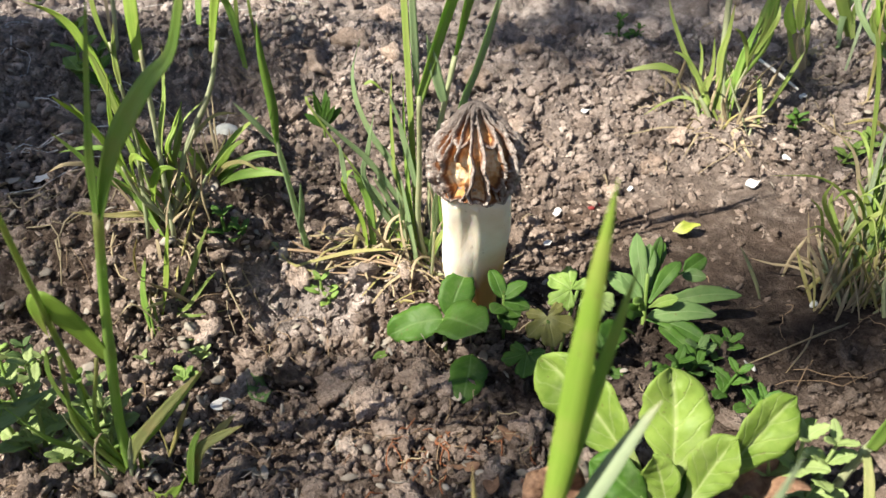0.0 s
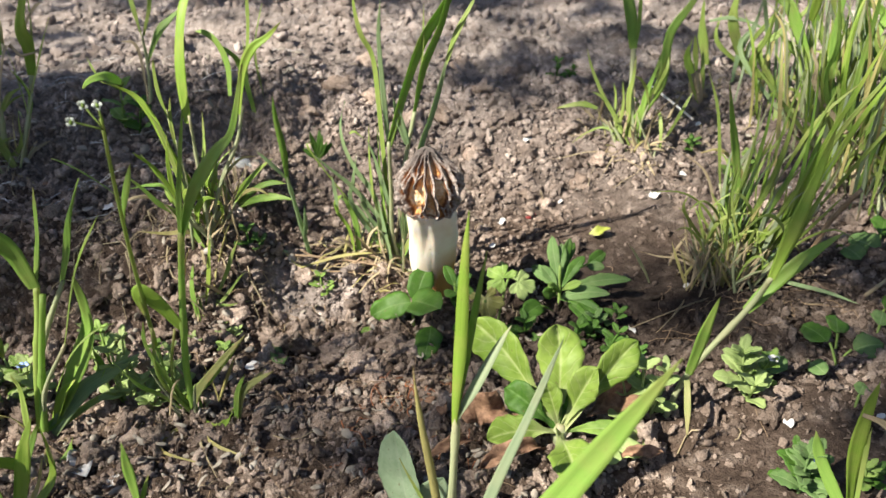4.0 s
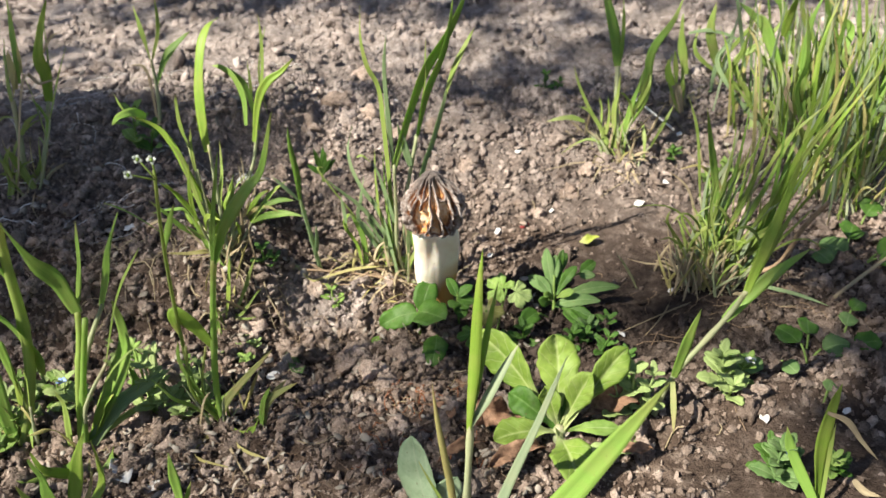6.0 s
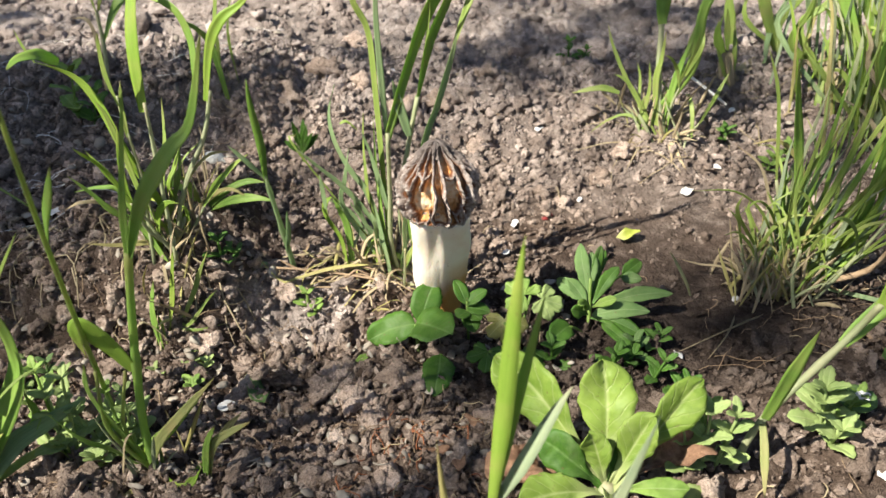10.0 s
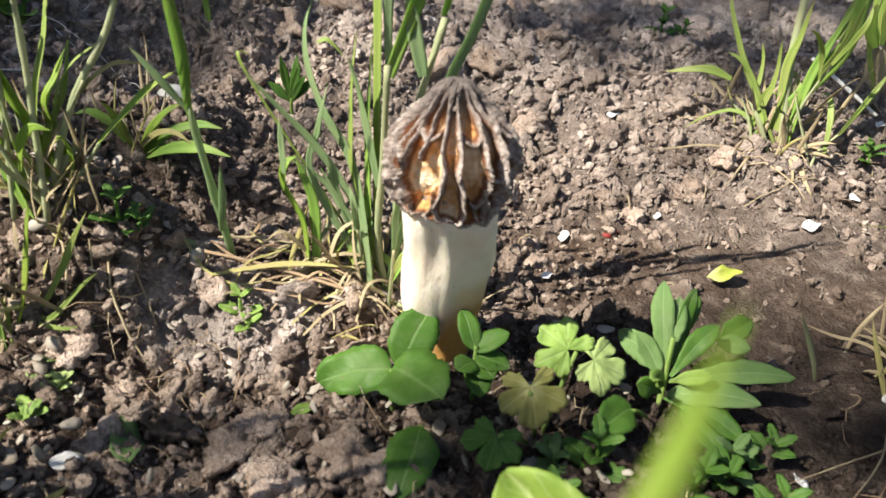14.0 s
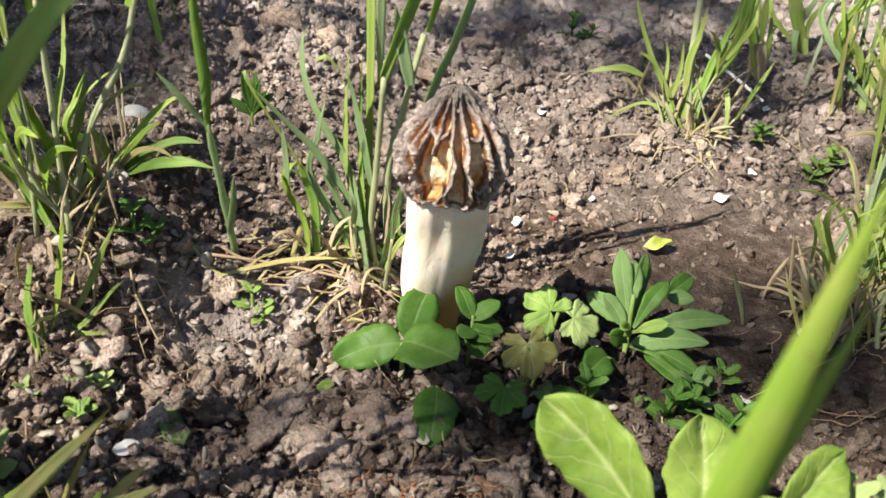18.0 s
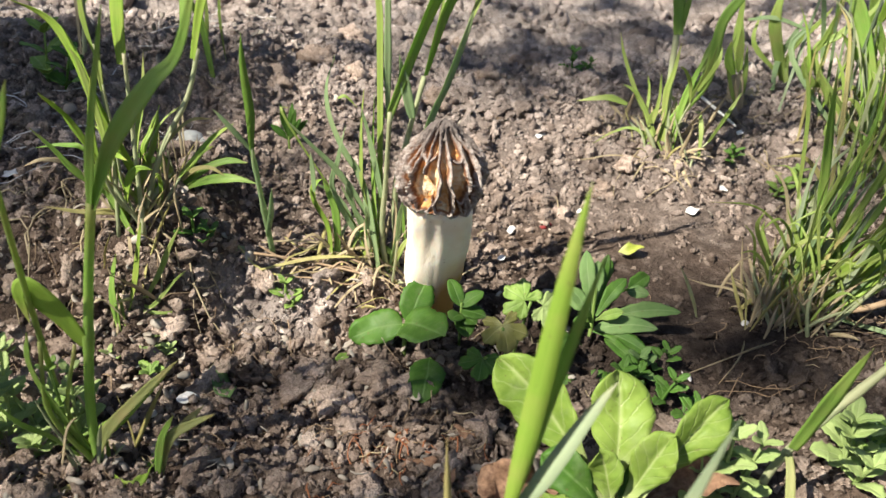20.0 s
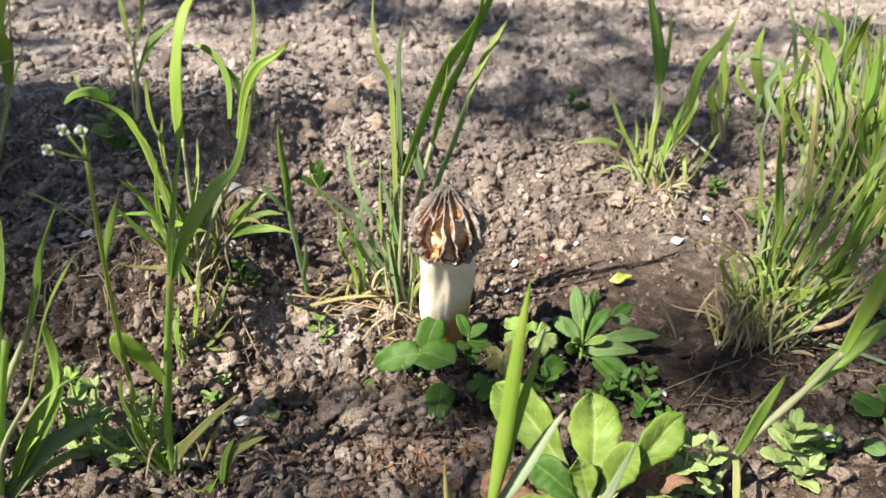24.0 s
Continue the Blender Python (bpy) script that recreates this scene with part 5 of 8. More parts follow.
arched("blade", t, [foot(0.2211, 0.3532), (0.2366, 0.3303, 0.0212), (0.2545, 0.3224, 0.0727), (0.2691, 0.3158, 0.1165), (0.2873, 0.3074, 0.1581)], 0.00421, GRASS_LIME, 0.26, twist=-0.67)
arched("blade", t, [foot(0.1994, 0.3446), (0.2351, 0.3313, 0.0066), (0.2434, 0.3298, 0.046), (0.2488, 0.3307, 0.0776), (0.2565, 0.3329, 0.1186)], 0.0058, GRASS, 0.16, twist=-0.68)
arched("blade", t, [foot(0.2102, 0.3353), (0.238, 0.3301, 0.0118), (0.2485, 0.3273, 0.0403), (0.2503, 0.3293, 0.0697), (0.2537, 0.3321, 0.1013)], 0.00438, GRASS_LIME, 0.20, twist=-0.04)
arched("blade", t, [foot(0.2213, 0.3343), (0.2434, 0.3264, 0.0321), (0.2498, 0.321, 0.0631), (0.2578, 0.3132, 0.0971)], 0.00215, GRASS_BLUE, 0.27, twist=0.94)
arched("blade", t, [foot(0.2184, 0.3409), (0.2288, 0.3332, 0.0131), (0.2424, 0.3266, 0.0266), (0.2543, 0.3194, 0.055)], 0.00334, GRASS_OLIVE, 0.32, twist=0.45)
arched("blade", t, [foot(0.202, 0.3316), (0.2079, 0.3427, 0.0164), (0.2061, 0.3439, 0.0346), (0.2021, 0.3466, 0.0563)], 0.0026, GRASS, 0.20, twist=0.71)
arched("blade", t, [foot(0.202, 0.3351), (0.2034, 0.344, 0.016), (0.1977, 0.3455, 0.0344)], 0.00264, GRASS_OLIVE, 0.18, twist=-0.66)
arched("blade", t, [foot(0.1959, 0.3323), (0.2093, 0.3387, 0.0372), (0.2121, 0.3302, 0.068), (0.2132, 0.3205, 0.0892)], 0.00282, GRASS_BLUE, 0.37, twist=0.19)
arched("blade", t, [foot(0.2144, 0.3357), (0.2009, 0.3455, 0.0057), (0.1939, 0.3485, 0.0213), (0.1888, 0.3508, 0.0299)], 0.00227, GRASS_OLIVE, 0.21, twist=0.49)
arched("blade", t, [foot(0.1924, 0.3414), (0.2207, 0.3387, 0.0271), (0.2302, 0.338, 0.045), (0.2329, 0.3423, 0.0648)], 0.003, GRASS_OLIVE, 0.36, twist=0.81)
arched("blade", t, [foot(0.199, 0.342), (0.23, 0.3321, 0.016), (0.2396, 0.3234, 0.0606), (0.2368, 0.3144, 0.1213), (0.2305, 0.3072, 0.1499)], 0.00268, GRASS, 0.26, twist=-0.47)
arched("blade", t, [foot(0.1981, 0.3401), (0.2253, 0.334, 0.0105), (0.2336, 0.3255, 0.0424), (0.2299, 0.3181, 0.0767)], 0.00251, GRASS_OLIVE, 0.21, twist=-0.92)
culm(t, [foot(0.2131, 0.347), (0.2499, 0.3237, 0.0099), (0.2601, 0.3149, 0.0439), (0.2692, 0.3043, 0.07)], 0.00186, TWIG)
arched("blade", t, [foot(0.2065, 0.3527), (0.1955, 0.3466, 0.0005), (0.1754, 0.3524, 0.0085)], 0.0023, STRAW, 0.38, twist=0.39)
arched("blade", t, [foot(0.2258, 0.3379), (0.194, 0.348, -0.005), (0.1829, 0.3539, 0.0011), (0.1735, 0.3584, 0.0012)], 0.00234, STRAW, 0.28, twist=-0.20)
arched("blade", t, [foot(0.2049, 0.331), (0.183, 0.3532, -0.0025), (0.1677, 0.3599, -0.0018), (0.1552, 0.3655, -0.0001)], 0.00156, STRAW, 0.28, twist=0.49)
arched("blade", t, [foot(0.201, 0.3594), (0.1878, 0.349, 0.0215), (0.1768, 0.3525, 0.0171)], 0.00191, STRAW, 0.16, twist=-0.03)
arched("blade", t, [foot(0.2024, 0.3475), (0.1996, 0.3461, 0.0005), (0.1911, 0.3502, 0.0134), (0.1833, 0.354, 0.0191)], 0.00192, STRAW, 0.27, twist=-0.79)
arched("blade", t, [foot(0.228, 0.3379), (0.2033, 0.3447, 0.001), (0.2076, 0.3439, 0.0157)], 0.00192, STRAW, 0.16, twist=0.06)
arched("blade", t, [foot(0.21, 0.3632), (0.255, 0.315, -0.005), (0.268, 0.304, -0.005), (0.278, 0.292, -0.005)], 0.00268, GRASS_BLUE, 0.33, twist=0.51)
arched("blade", t, [foot(0.2066, 0.332), (0.23, 0.298, -0.005), (0.258, 0.295, -0.005)], 0.00189, STRAW, 0.43, twist=0.44)
arched("blade", t, [foot(0.1795, 0.3252), (0.161, 0.293, -0.005), (0.144, 0.273, -0.005)], 0.00137, STRAW, 0.36, twist=0.56)
arched("blade", t, [foot(0.2221, 0.3319), (0.179, 0.305, -0.005), (0.157, 0.294, -0.005), (0.126, 0.278, -0.005)], 0.00137, STRAW, 0.22, twist=-0.43)
arched("blade", t, [foot(0.2186, 0.3564), (0.193, 0.263, -0.005), (0.191, 0.246, -0.005)], 0.00136, STRAW, 0.28, twist=-0.75)
arched("blade", t, [foot(0.2134, 0.3323), (0.21, 0.3406, 0.0312), (0.2137, 0.3362, 0.0716)], 0.00273, GRASS_BLUE, 0.40, twist=-0.71)
arched("blade", t, [foot(0.21, 0.3386), (0.2065, 0.3453, 0.0309), (0.2063, 0.3508, 0.0561), (0.208, 0.3574, 0.0745)], 0.00284, GRASS, 0.35, twist=0.94)
arched("blade", t, [foot(0.2006, 0.3482), (0.2153, 0.3369, 0.0252), (0.2197, 0.3275, 0.0637)], 0.00226, GRASS_OLIVE, 0.22, twist=0.79)
grass_shoot(t, foot(0.2137, 0.3459), (0.2523, 0.3129, 0.0488), 0.00093, 0.0026, GRASS_OLIVE, 2)
grass_shoot(t, foot(0.2352, 0.3387), (0.2585, 0.3447, 0.0422), 0.0011, 0.0018, GRASS_OLIVE, 1)
grass_shoot(t, foot(0.2077, 0.3699), (0.2587, 0.3861, 0.083), 0.0011, 0.0021, GRASS_OLIVE, 2)
grass_shoot(t, foot(0.2018, 0.345), (0.1704, 0.3206, 0.0646), 0.00094, 0.0026, GRASS_OLIVE, 3)
grass_shoot(t, foot(0.2233, 0.3436), (0.2381, 0.3051, 0.0949), 0.0011, 0.0023, GRASS_OLIVE, 1)
grass_shoot(t, foot(0.2119, 0.343), (0.1846, 0.3514, 0.1346), 0.0011, 0.0021, GRASS_OLIVE, 1)
grass_shoot(t, foot(0.2122, 0.3546), (0.2356, 0.3308, 0.0472), 0.0011, 0.0028, GRASS_OLIVE, 1)
grass_shoot(t, foot(0.2084, 0.3652), (0.266, 0.3259, 0.1287), 0.001, 0.0027, GRASS_OLIVE, 1)
grass_shoot(t, foot(0.2008, 0.3397), (0.2181, 0.3453, 0.1146), 0.00099, 0.0019, GRASS_OLIVE, 1)
grass_shoot(t, foot(0.212, 0.3513), (0.2216, 0.3401, 0.0344), 0.00073, 0.0024, GRASS_OLIVE, 2)
grass_shoot(t, foot(0.1914, 0.3488), (0.2085, 0.3453, 0.0643), 0.00094, 0.0026, GRASS_OLIVE, 1)
grass_shoot(t, foot(0.2038, 0.3462), (0.2467, 0.2993, 0.0676), 0.0011, 0.0021, GRASS_OLIVE, 2)
grass_shoot(t, foot(0.2127, 0.3489), (0.2068, 0.3372, 0.0142), 0.00086, 0.0023, GRASS_OLIVE, 2)
grass_shoot(t, foot(0.1996, 0.3354), (0.1876, 0.3558, 0.0386), 0.0012, 0.0021, GRASS_OLIVE, 2)
grass_shoot(t, foot(0.2071, 0.314), (0.2043, 0.3274, 0.081), 0.0011, 0.0018, GRASS_OLIVE, 2)
grass_shoot(t, foot(0.2002, 0.3574), (0.1715, 0.341, 0.0463), 0.00096, 0.0016, GRASS_OLIVE, 1)
grass_shoot(t, foot(0.2196, 0.3223), (0.2729, 0.2824, 0.1287), 0.0011, 0.0023, GRASS_OLIVE, 1)
grass_shoot(t, foot(0.2157, 0.3423), (0.2533, 0.3652, 0.1368), 0.00077, 0.0017, GRASS_OLIVE, 2)
grass_shoot(t, foot(0.2242, 0.3282), (0.2499, 0.2862, 0.0766), 0.00078, 0.0019, GRASS_OLIVE, 2)
grass_shoot(t, foot(0.2284, 0.3517), (0.2415, 0.3215, 0.0679), 0.00072, 0.0027, GRASS_OLIVE, 2)
grass_shoot(t, foot(0.2156, 0.3327), (0.1932, 0.3431, 0.0546), 0.00081, 0.0027, GRASS_OLIVE, 1)
grass_shoot(t, foot(0.2129, 0.3663), (0.195, 0.3665, 0.0366), 0.001, 0.0025, GRASS_OLIVE, 1)
fine_blades(t, 0.214, 0.342, 0.011, 26, 0.120, (0.12, -0.05), 61)
dry_foot(t, 0.209, 0.342, 0.0121, 150)
dry_foot(t, 0.196, 0.340, 0.013, 46)

t = thing("grass_tuft", 0.358, 0.459, "thick clump of long grass at the edge of the bed", "grass")
arched("blade", t, [(0.365, 0.4549, 0.0155), (0.3675, 0.4469, 0.0456), (0.3702, 0.4298, 0.081)], 0.00527, GRASS_LIME, 0.29, twist=-0.55)
arched("blade", t, [(0.3645, 0.4552, 0.0144), (0.3757, 0.4491, 0.0309), (0.3875, 0.4431, 0.0482)], 0.00366, GRASS_LIME, 0.49, twist=-0.25)
arched("blade", t, [(0.3459, 0.4661, 0.0536), (0.3569, 0.4616, 0.0704), (0.3729, 0.4547, 0.0776), (0.3929, 0.4443, 0.0669)], 0.0155, GRASS_BLUE, 0.17, twist=-0.35)
arched("blade", t, [foot(0.3516, 0.4495), (0.3551, 0.4602, 0.0411), (0.359, 0.4565, 0.0818), (0.3662, 0.4493, 0.1338)], 0.00438, GRASS, 0.43, twist=0.52)
arched("blade", t, [foot(0.3382, 0.4666), (0.3512, 0.4619, 0.0407), (0.35, 0.459, 0.0864), (0.3566, 0.4474, 0.1521)], 0.00518, GRASS_OLIVE, 0.21, twist=0.07)
arched("blade", t, [foot(0.3674, 0.4535), (0.3447, 0.4658, 0.0343), (0.34, 0.4648, 0.0803), (0.3397, 0.4579, 0.1333), (0.3374, 0.451, 0.1693)], 0.00511, GRASS, 0.37, twist=0.00)
arched("blade", t, [foot(0.3621, 0.505), (0.3416, 0.471, 0.0376), (0.3377, 0.4817, 0.0844), (0.344, 0.491, 0.1242), (0.3562, 0.4994, 0.1534)], 0.00504, GRASS_LIME, 0.32, twist=0.33)
arched("blade", t, [foot(0.3739, 0.4558), (0.3367, 0.4729, 0.0424), (0.3276, 0.4827, 0.0897), (0.3293, 0.4891, 0.135), (0.3404, 0.4909, 0.1651)], 0.00627, GRASS, 0.21, twist=-0.83)
arched("blade", t, [foot(0.3642, 0.434), (0.3612, 0.4567, 0.0266), (0.3665, 0.4516, 0.0782), (0.3754, 0.4425, 0.135)], 0.00525, GRASS_OLIVE, 0.18, twist=-0.52)
arched("blade", t, [foot(0.3372, 0.4333), (0.3521, 0.4665, 0.023), (0.3525, 0.4774, 0.042)], 0.00419, STRAW, 0.39, twist=0.40)
arched("blade", t, [foot(0.3389, 0.4315), (0.3585, 0.4585, 0.0207), (0.3551, 0.4596, 0.0515)], 0.0041, STRAW, 0.36, twist=0.62)
arched("blade", t, [foot(0.3783, 0.4642), (0.3551, 0.4594, 0.0153), (0.3505, 0.4565, 0.0429)], 0.00364, STRAW, 0.34, twist=-0.51)
arched("blade", t, [foot(0.3771, 0.4281), (0.3224, 0.4808, 0.0659), (0.317, 0.4855, 0.0895), (0.3116, 0.4904, 0.1053)], 0.00449, STRAW, 0.41, twist=-0.70)
arched("blade", t, [foot(0.3788, 0.4764), (0.3396, 0.4692, 0.0174), (0.3197, 0.4784, 0.0414), (0.3015, 0.4863, 0.0527)], 0.00364, STRAW, 0.36, twist=-0.62)
arched("blade", t, [foot(0.3507, 0.457), (0.3322, 0.4739, 0.0423), (0.3221, 0.4792, 0.0716), (0.3189, 0.4801, 0.1056)], 0.00534, GRASS_OLIVE, 0.18, twist=0.66)
arched("blade", t, [foot(0.3393, 0.4697), (0.3669, 0.4543, 0.0167), (0.3766, 0.4483, 0.0028), (0.3886, 0.441, -0.0026)], 0.00469, GRASS, 0.35, twist=0.93)
arched("blade", t, [foot(0.3465, 0.455), (0.3557, 0.46, 0.0613), (0.345, 0.4654, 0.1035), (0.3456, 0.4637, 0.1402)], 0.00395, GRASS, 0.29, twist=0.71)
arched("blade", t, [foot(0.3683, 0.4566), (0.3735, 0.4521, 0.0481), (0.3821, 0.4537, 0.0953), (0.3933, 0.4564, 0.1301)], 0.00586, GRASS, 0.37, twist=-0.72)
arched("blade", t, [foot(0.3591, 0.471), (0.3233, 0.4767, 0.0724), (0.3229, 0.4713, 0.1126), (0.3129, 0.4679, 0.1588)], 0.00601, GRASS, 0.18, twist=0.26)
grass_shoot(t, foot(0.3819, 0.4714), (0.3514, 0.4542, 0.0959), 0.001, 0.0026, GRASS_OLIVE, 1)
grass_shoot(t, foot(0.3478, 0.4887), (0.3519, 0.4958, 0.0349), 0.0011, 0.0037, GRASS_OLIVE, 3)
grass_shoot(t, foot(0.3728, 0.438), (0.3759, 0.4167, 0.1229), 0.00083, 0.0037, GRASS_OLIVE, 1)
grass_shoot(t, foot(0.3734, 0.4809), (0.3745, 0.4799, 0.0428), 0.00097, 0.0021, GRASS_OLIVE, 2)
grass_shoot(t, foot(0.4237, 0.4691), (0.3606, 0.5012, 0.1222), 0.00075, 0.0037, GRASS_OLIVE, 2)
grass_shoot(t, foot(0.3634, 0.4799), (0.3135, 0.487, 0.0972), 0.00093, 0.0022, GRASS_OLIVE, 3)
grass_shoot(t, foot(0.347, 0.4851), (0.3667, 0.4721, 0.0333), 0.00096, 0.0024, GRASS_OLIVE, 1)
grass_shoot(t, foot(0.3347, 0.4957), (0.3267, 0.4938, 0.101), 0.0011, 0.0027, GRASS_OLIVE, 2)
grass_shoot(t, foot(0.3413, 0.3999), (0.353, 0.43, 0.033), 0.0012, 0.0024, GRASS_OLIVE, 2)
grass_shoot(t, foot(0.3549, 0.4104), (0.3461, 0.428, 0.0295), 0.0011, 0.0025, GRASS_OLIVE, 1)
grass_shoot(t, foot(0.3417, 0.4505), (0.3295, 0.4808, 0.0952), 0.001, 0.0029, GRASS_OLIVE, 2)
grass_shoot(t, foot(0.3502, 0.458), (0.3513, 0.5114, 0.1018), 0.00096, 0.0036, GRASS_OLIVE, 2)
grass_shoot(t, foot(0.3806, 0.4235), (0.3801, 0.4158, 0.0326), 0.00073, 0.0021, GRASS_OLIVE, 1)
grass_shoot(t, foot(0.3384, 0.4658), (0.2753, 0.4967, 0.087), 0.00098, 0.0037, GRASS_OLIVE, 2)
grass_shoot(t, foot(0.3857, 0.4616), (0.3813, 0.4711, 0.0485), 0.00081, 0.0032, GRASS_OLIVE, 2)
grass_shoot(t, foot(0.3755, 0.4599), (0.3608, 0.4317, 0.1028), 0.00078, 0.0025, GRASS_OLIVE, 2)
grass_shoot(t, foot(0.3433, 0.4998), (0.3542, 0.5136, 0.0302), 0.00088, 0.0025, GRASS_OLIVE, 2)
grass_shoot(t, foot(0.3693, 0.4342), (0.4044, 0.4295, 0.0938), 0.00094, 0.0024, GRASS_OLIVE, 3)
grass_shoot(t, foot(0.3385, 0.4907), (0.3266, 0.4774, 0.1053), 0.00076, 0.0027, GRASS_OLIVE, 1)
grass_shoot(t, foot(0.3428, 0.4638), (0.3362, 0.4151, 0.1102), 0.00092, 0.0023, GRASS_OLIVE, 3)
grass_shoot(t, foot(0.3733, 0.5195), (0.3409, 0.5391, 0.1314), 0.00083, 0.0031, GRASS_OLIVE, 1)
grass_shoot(t, foot(0.378, 0.4462), (0.3623, 0.4842, 0.0723), 0.00077, 0.0029, GRASS_OLIVE, 2)
grass_shoot(t, foot(0.3655, 0.4744), (0.3832, 0.4368, 0.054), 0.00098, 0.0025, GRASS_OLIVE, 1)
grass_shoot(t, foot(0.3729, 0.4742), (0.4297, 0.463, 0.0469), 0.0011, 0.0025, GRASS_OLIVE, 2)
grass_shoot(t, foot(0.3376, 0.4888), (0.3118, 0.4966, 0.0293), 0.00096, 0.0022, GRASS_OLIVE, 2)
grass_shoot(t, foot(0.3907, 0.4644), (0.377, 0.4446, 0.0494), 0.00099, 0.0025, GRASS_OLIVE, 2)
fine_blades(t, 0.356, 0.460, 0.026, 60, 0.150, (0.05, 0.0), 62)
dry_foot(t, 0.358, 0.459, 0.022, 50)

t = thing("grass_tuft", 0.421, 0.537, "thick clump of long grass further back", "grass")
arched("blade", t, [foot(0.4438, 0.5135), (0.4229, 0.5297, 0.0987), (0.4122, 0.5189, 0.1594)], 0.00582, GRASS, 0.16, twist=-0.68)
arched("blade", t, [foot(0.423, 0.5394), (0.4094, 0.5485, 0.0891), (0.4052, 0.5644, 0.146)], 0.00711, GRASS, 0.25, twist=0.06)
arched("blade", t, [foot(0.435, 0.5465), (0.3988, 0.5557, 0.0825), (0.385, 0.5791, 0.1292)], 0.00716, GRASS, 0.21, twist=0.69)
arched("blade", t, [foot(0.4052, 0.5498), (0.3844, 0.5568, 0.0779), (0.3584, 0.5646, 0.1242), (0.3551, 0.5567, 0.1508)], 0.00587, GRASS_OLIVE, 0.47, twist=-0.47)
arched("blade", t, [foot(0.4316, 0.5846), (0.3821, 0.5524, 0.1054), (0.3628, 0.5441, 0.1576)], 0.00773, GRASS, 0.29, twist=-0.97)
arched("blade", t, [foot(0.4071, 0.5247), (0.4224, 0.5378, 0.0758), (0.431, 0.5379, 0.1258)], 0.00605, GRASS_OLIVE, 0.45, twist=-0.85)
arched("blade", t, [(0.3699, 0.5683, 0.0699), (0.351, 0.5762, 0.1064), (0.3411, 0.5758, 0.1329), (0.3161, 0.5839, 0.1478)], 0.00791, GRASS, 0.20, twist=-0.31)
arched("blade", t, [(0.3588, 0.5751, 0.0575), (0.3698, 0.5692, 0.1018), (0.3707, 0.5701, 0.1272)], 0.00604, GRASS_OLIVE, 0.42, twist=0.86)
arched("blade", t, [foot(0.4076, 0.5343), (0.42, 0.538, 0.0863), (0.408, 0.5463, 0.1253)], 0.00903, GRASS_BLUE, 0.34, twist=-0.04)
arched("blade", t, [foot(0.358, 0.5401), (0.3985, 0.549, 0.1052), (0.3806, 0.5571, 0.1245), (0.3836, 0.5514, 0.1452)], 0.00692, GRASS, 0.34, twist=0.15)
grass_shoot(t, foot(0.3952, 0.5778), (0.3748, 0.5968, 0.0849), 0.001, 0.0043, GRASS_OLIVE, 3)
grass_shoot(t, foot(0.4039, 0.4846), (0.382, 0.487, 0.1193), 0.00083, 0.0029, GRASS_OLIVE, 1)
grass_shoot(t, foot(0.4012, 0.5748), (0.429, 0.5877, 0.0874), 0.0012, 0.0041, GRASS_OLIVE, 1)
grass_shoot(t, foot(0.4357, 0.4932), (0.4291, 0.4966, 0.1101), 0.00079, 0.0035, GRASS_OLIVE, 3)
grass_shoot(t, foot(0.4396, 0.5407), (0.4291, 0.531, 0.132), 0.00074, 0.0042, GRASS_OLIVE, 3)
grass_shoot(t, foot(0.4189, 0.4861), (0.4044, 0.4785, 0.0899), 0.00098, 0.004, GRASS_OLIVE, 2)
fine_blades(t, 0.412, 0.540, 0.036, 62, 0.160, (-0.05, 0.05), 64)

t = thing("grass_tuft", 0.336, 0.523, "tangled grass with dry stems behind the large tuft", "grass")
arched("blade", t, [(0.326, 0.528, 0.1156), (0.3229, 0.5141, 0.1362), (0.3185, 0.4953, 0.159)], 0.00767, GRASS_LIME, 0.19, twist=-0.83)
arched("blade", t, [foot(0.3514, 0.5082), (0.3169, 0.5353, 0.1143), (0.3057, 0.5446, 0.13), (0.2945, 0.5546, 0.1406)], 0.00952, GRASS, 0.38, twist=-0.13)
arched("blade", t, [foot(0.3346, 0.5208), (0.295, 0.5452, 0.0823), (0.3086, 0.5417, 0.1031), (0.3245, 0.538, 0.1205), (0.3321, 0.5398, 0.1391)], 0.00614, GRASS_OLIVE, 0.26, twist=0.59)
arched("blade", t, [foot(0.3314, 0.5057), (0.3267, 0.5258, 0.0758), (0.3125, 0.5297, 0.0961), (0.3016, 0.5316, 0.1064)], 0.00806, GRASS, 0.40, twist=0.53)
arched("blade", t, [foot(0.3501, 0.5433), (0.2915, 0.5459, 0.0717), (0.2976, 0.5442, 0.098), (0.3053, 0.5428, 0.128)], 0.00542, GRASS_OLIVE, 0.28, twist=0.38)
arched("blade", t, [foot(0.3526, 0.5075), (0.3147, 0.5335, 0.0582), (0.3105, 0.5355, 0.0738)], 0.00549, STRAW, 0.27, twist=0.98)
arched("blade", t, [foot(0.3477, 0.523), (0.344, 0.5188, 0.0612), (0.3434, 0.5186, 0.0922), (0.3387, 0.52, 0.1217)], 0.00673, GRASS_OLIVE, 0.47, twist=0.07)
arched("blade", t, [foot(0.3264, 0.4999), (0.314, 0.5342, 0.0472), (0.3014, 0.541, 0.0619), (0.2892, 0.5472, 0.0525)], 0.00417, STRAW, 0.47, twist=-0.36)
arched("blade", t, [foot(0.329, 0.5077), (0.2831, 0.5546, 0.0802), (0.2924, 0.5602, 0.1042), (0.2992, 0.569, 0.1169)], 0.00419, GRASS_BLUE, 0.47, twist=-0.16)
arched("blade", t, [foot(0.3275, 0.5165), (0.3403, 0.5206, 0.0868), (0.3437, 0.5183, 0.117), (0.3405, 0.5191, 0.1362)], 0.0067, GRASS_LIME, 0.18, twist=-0.99)
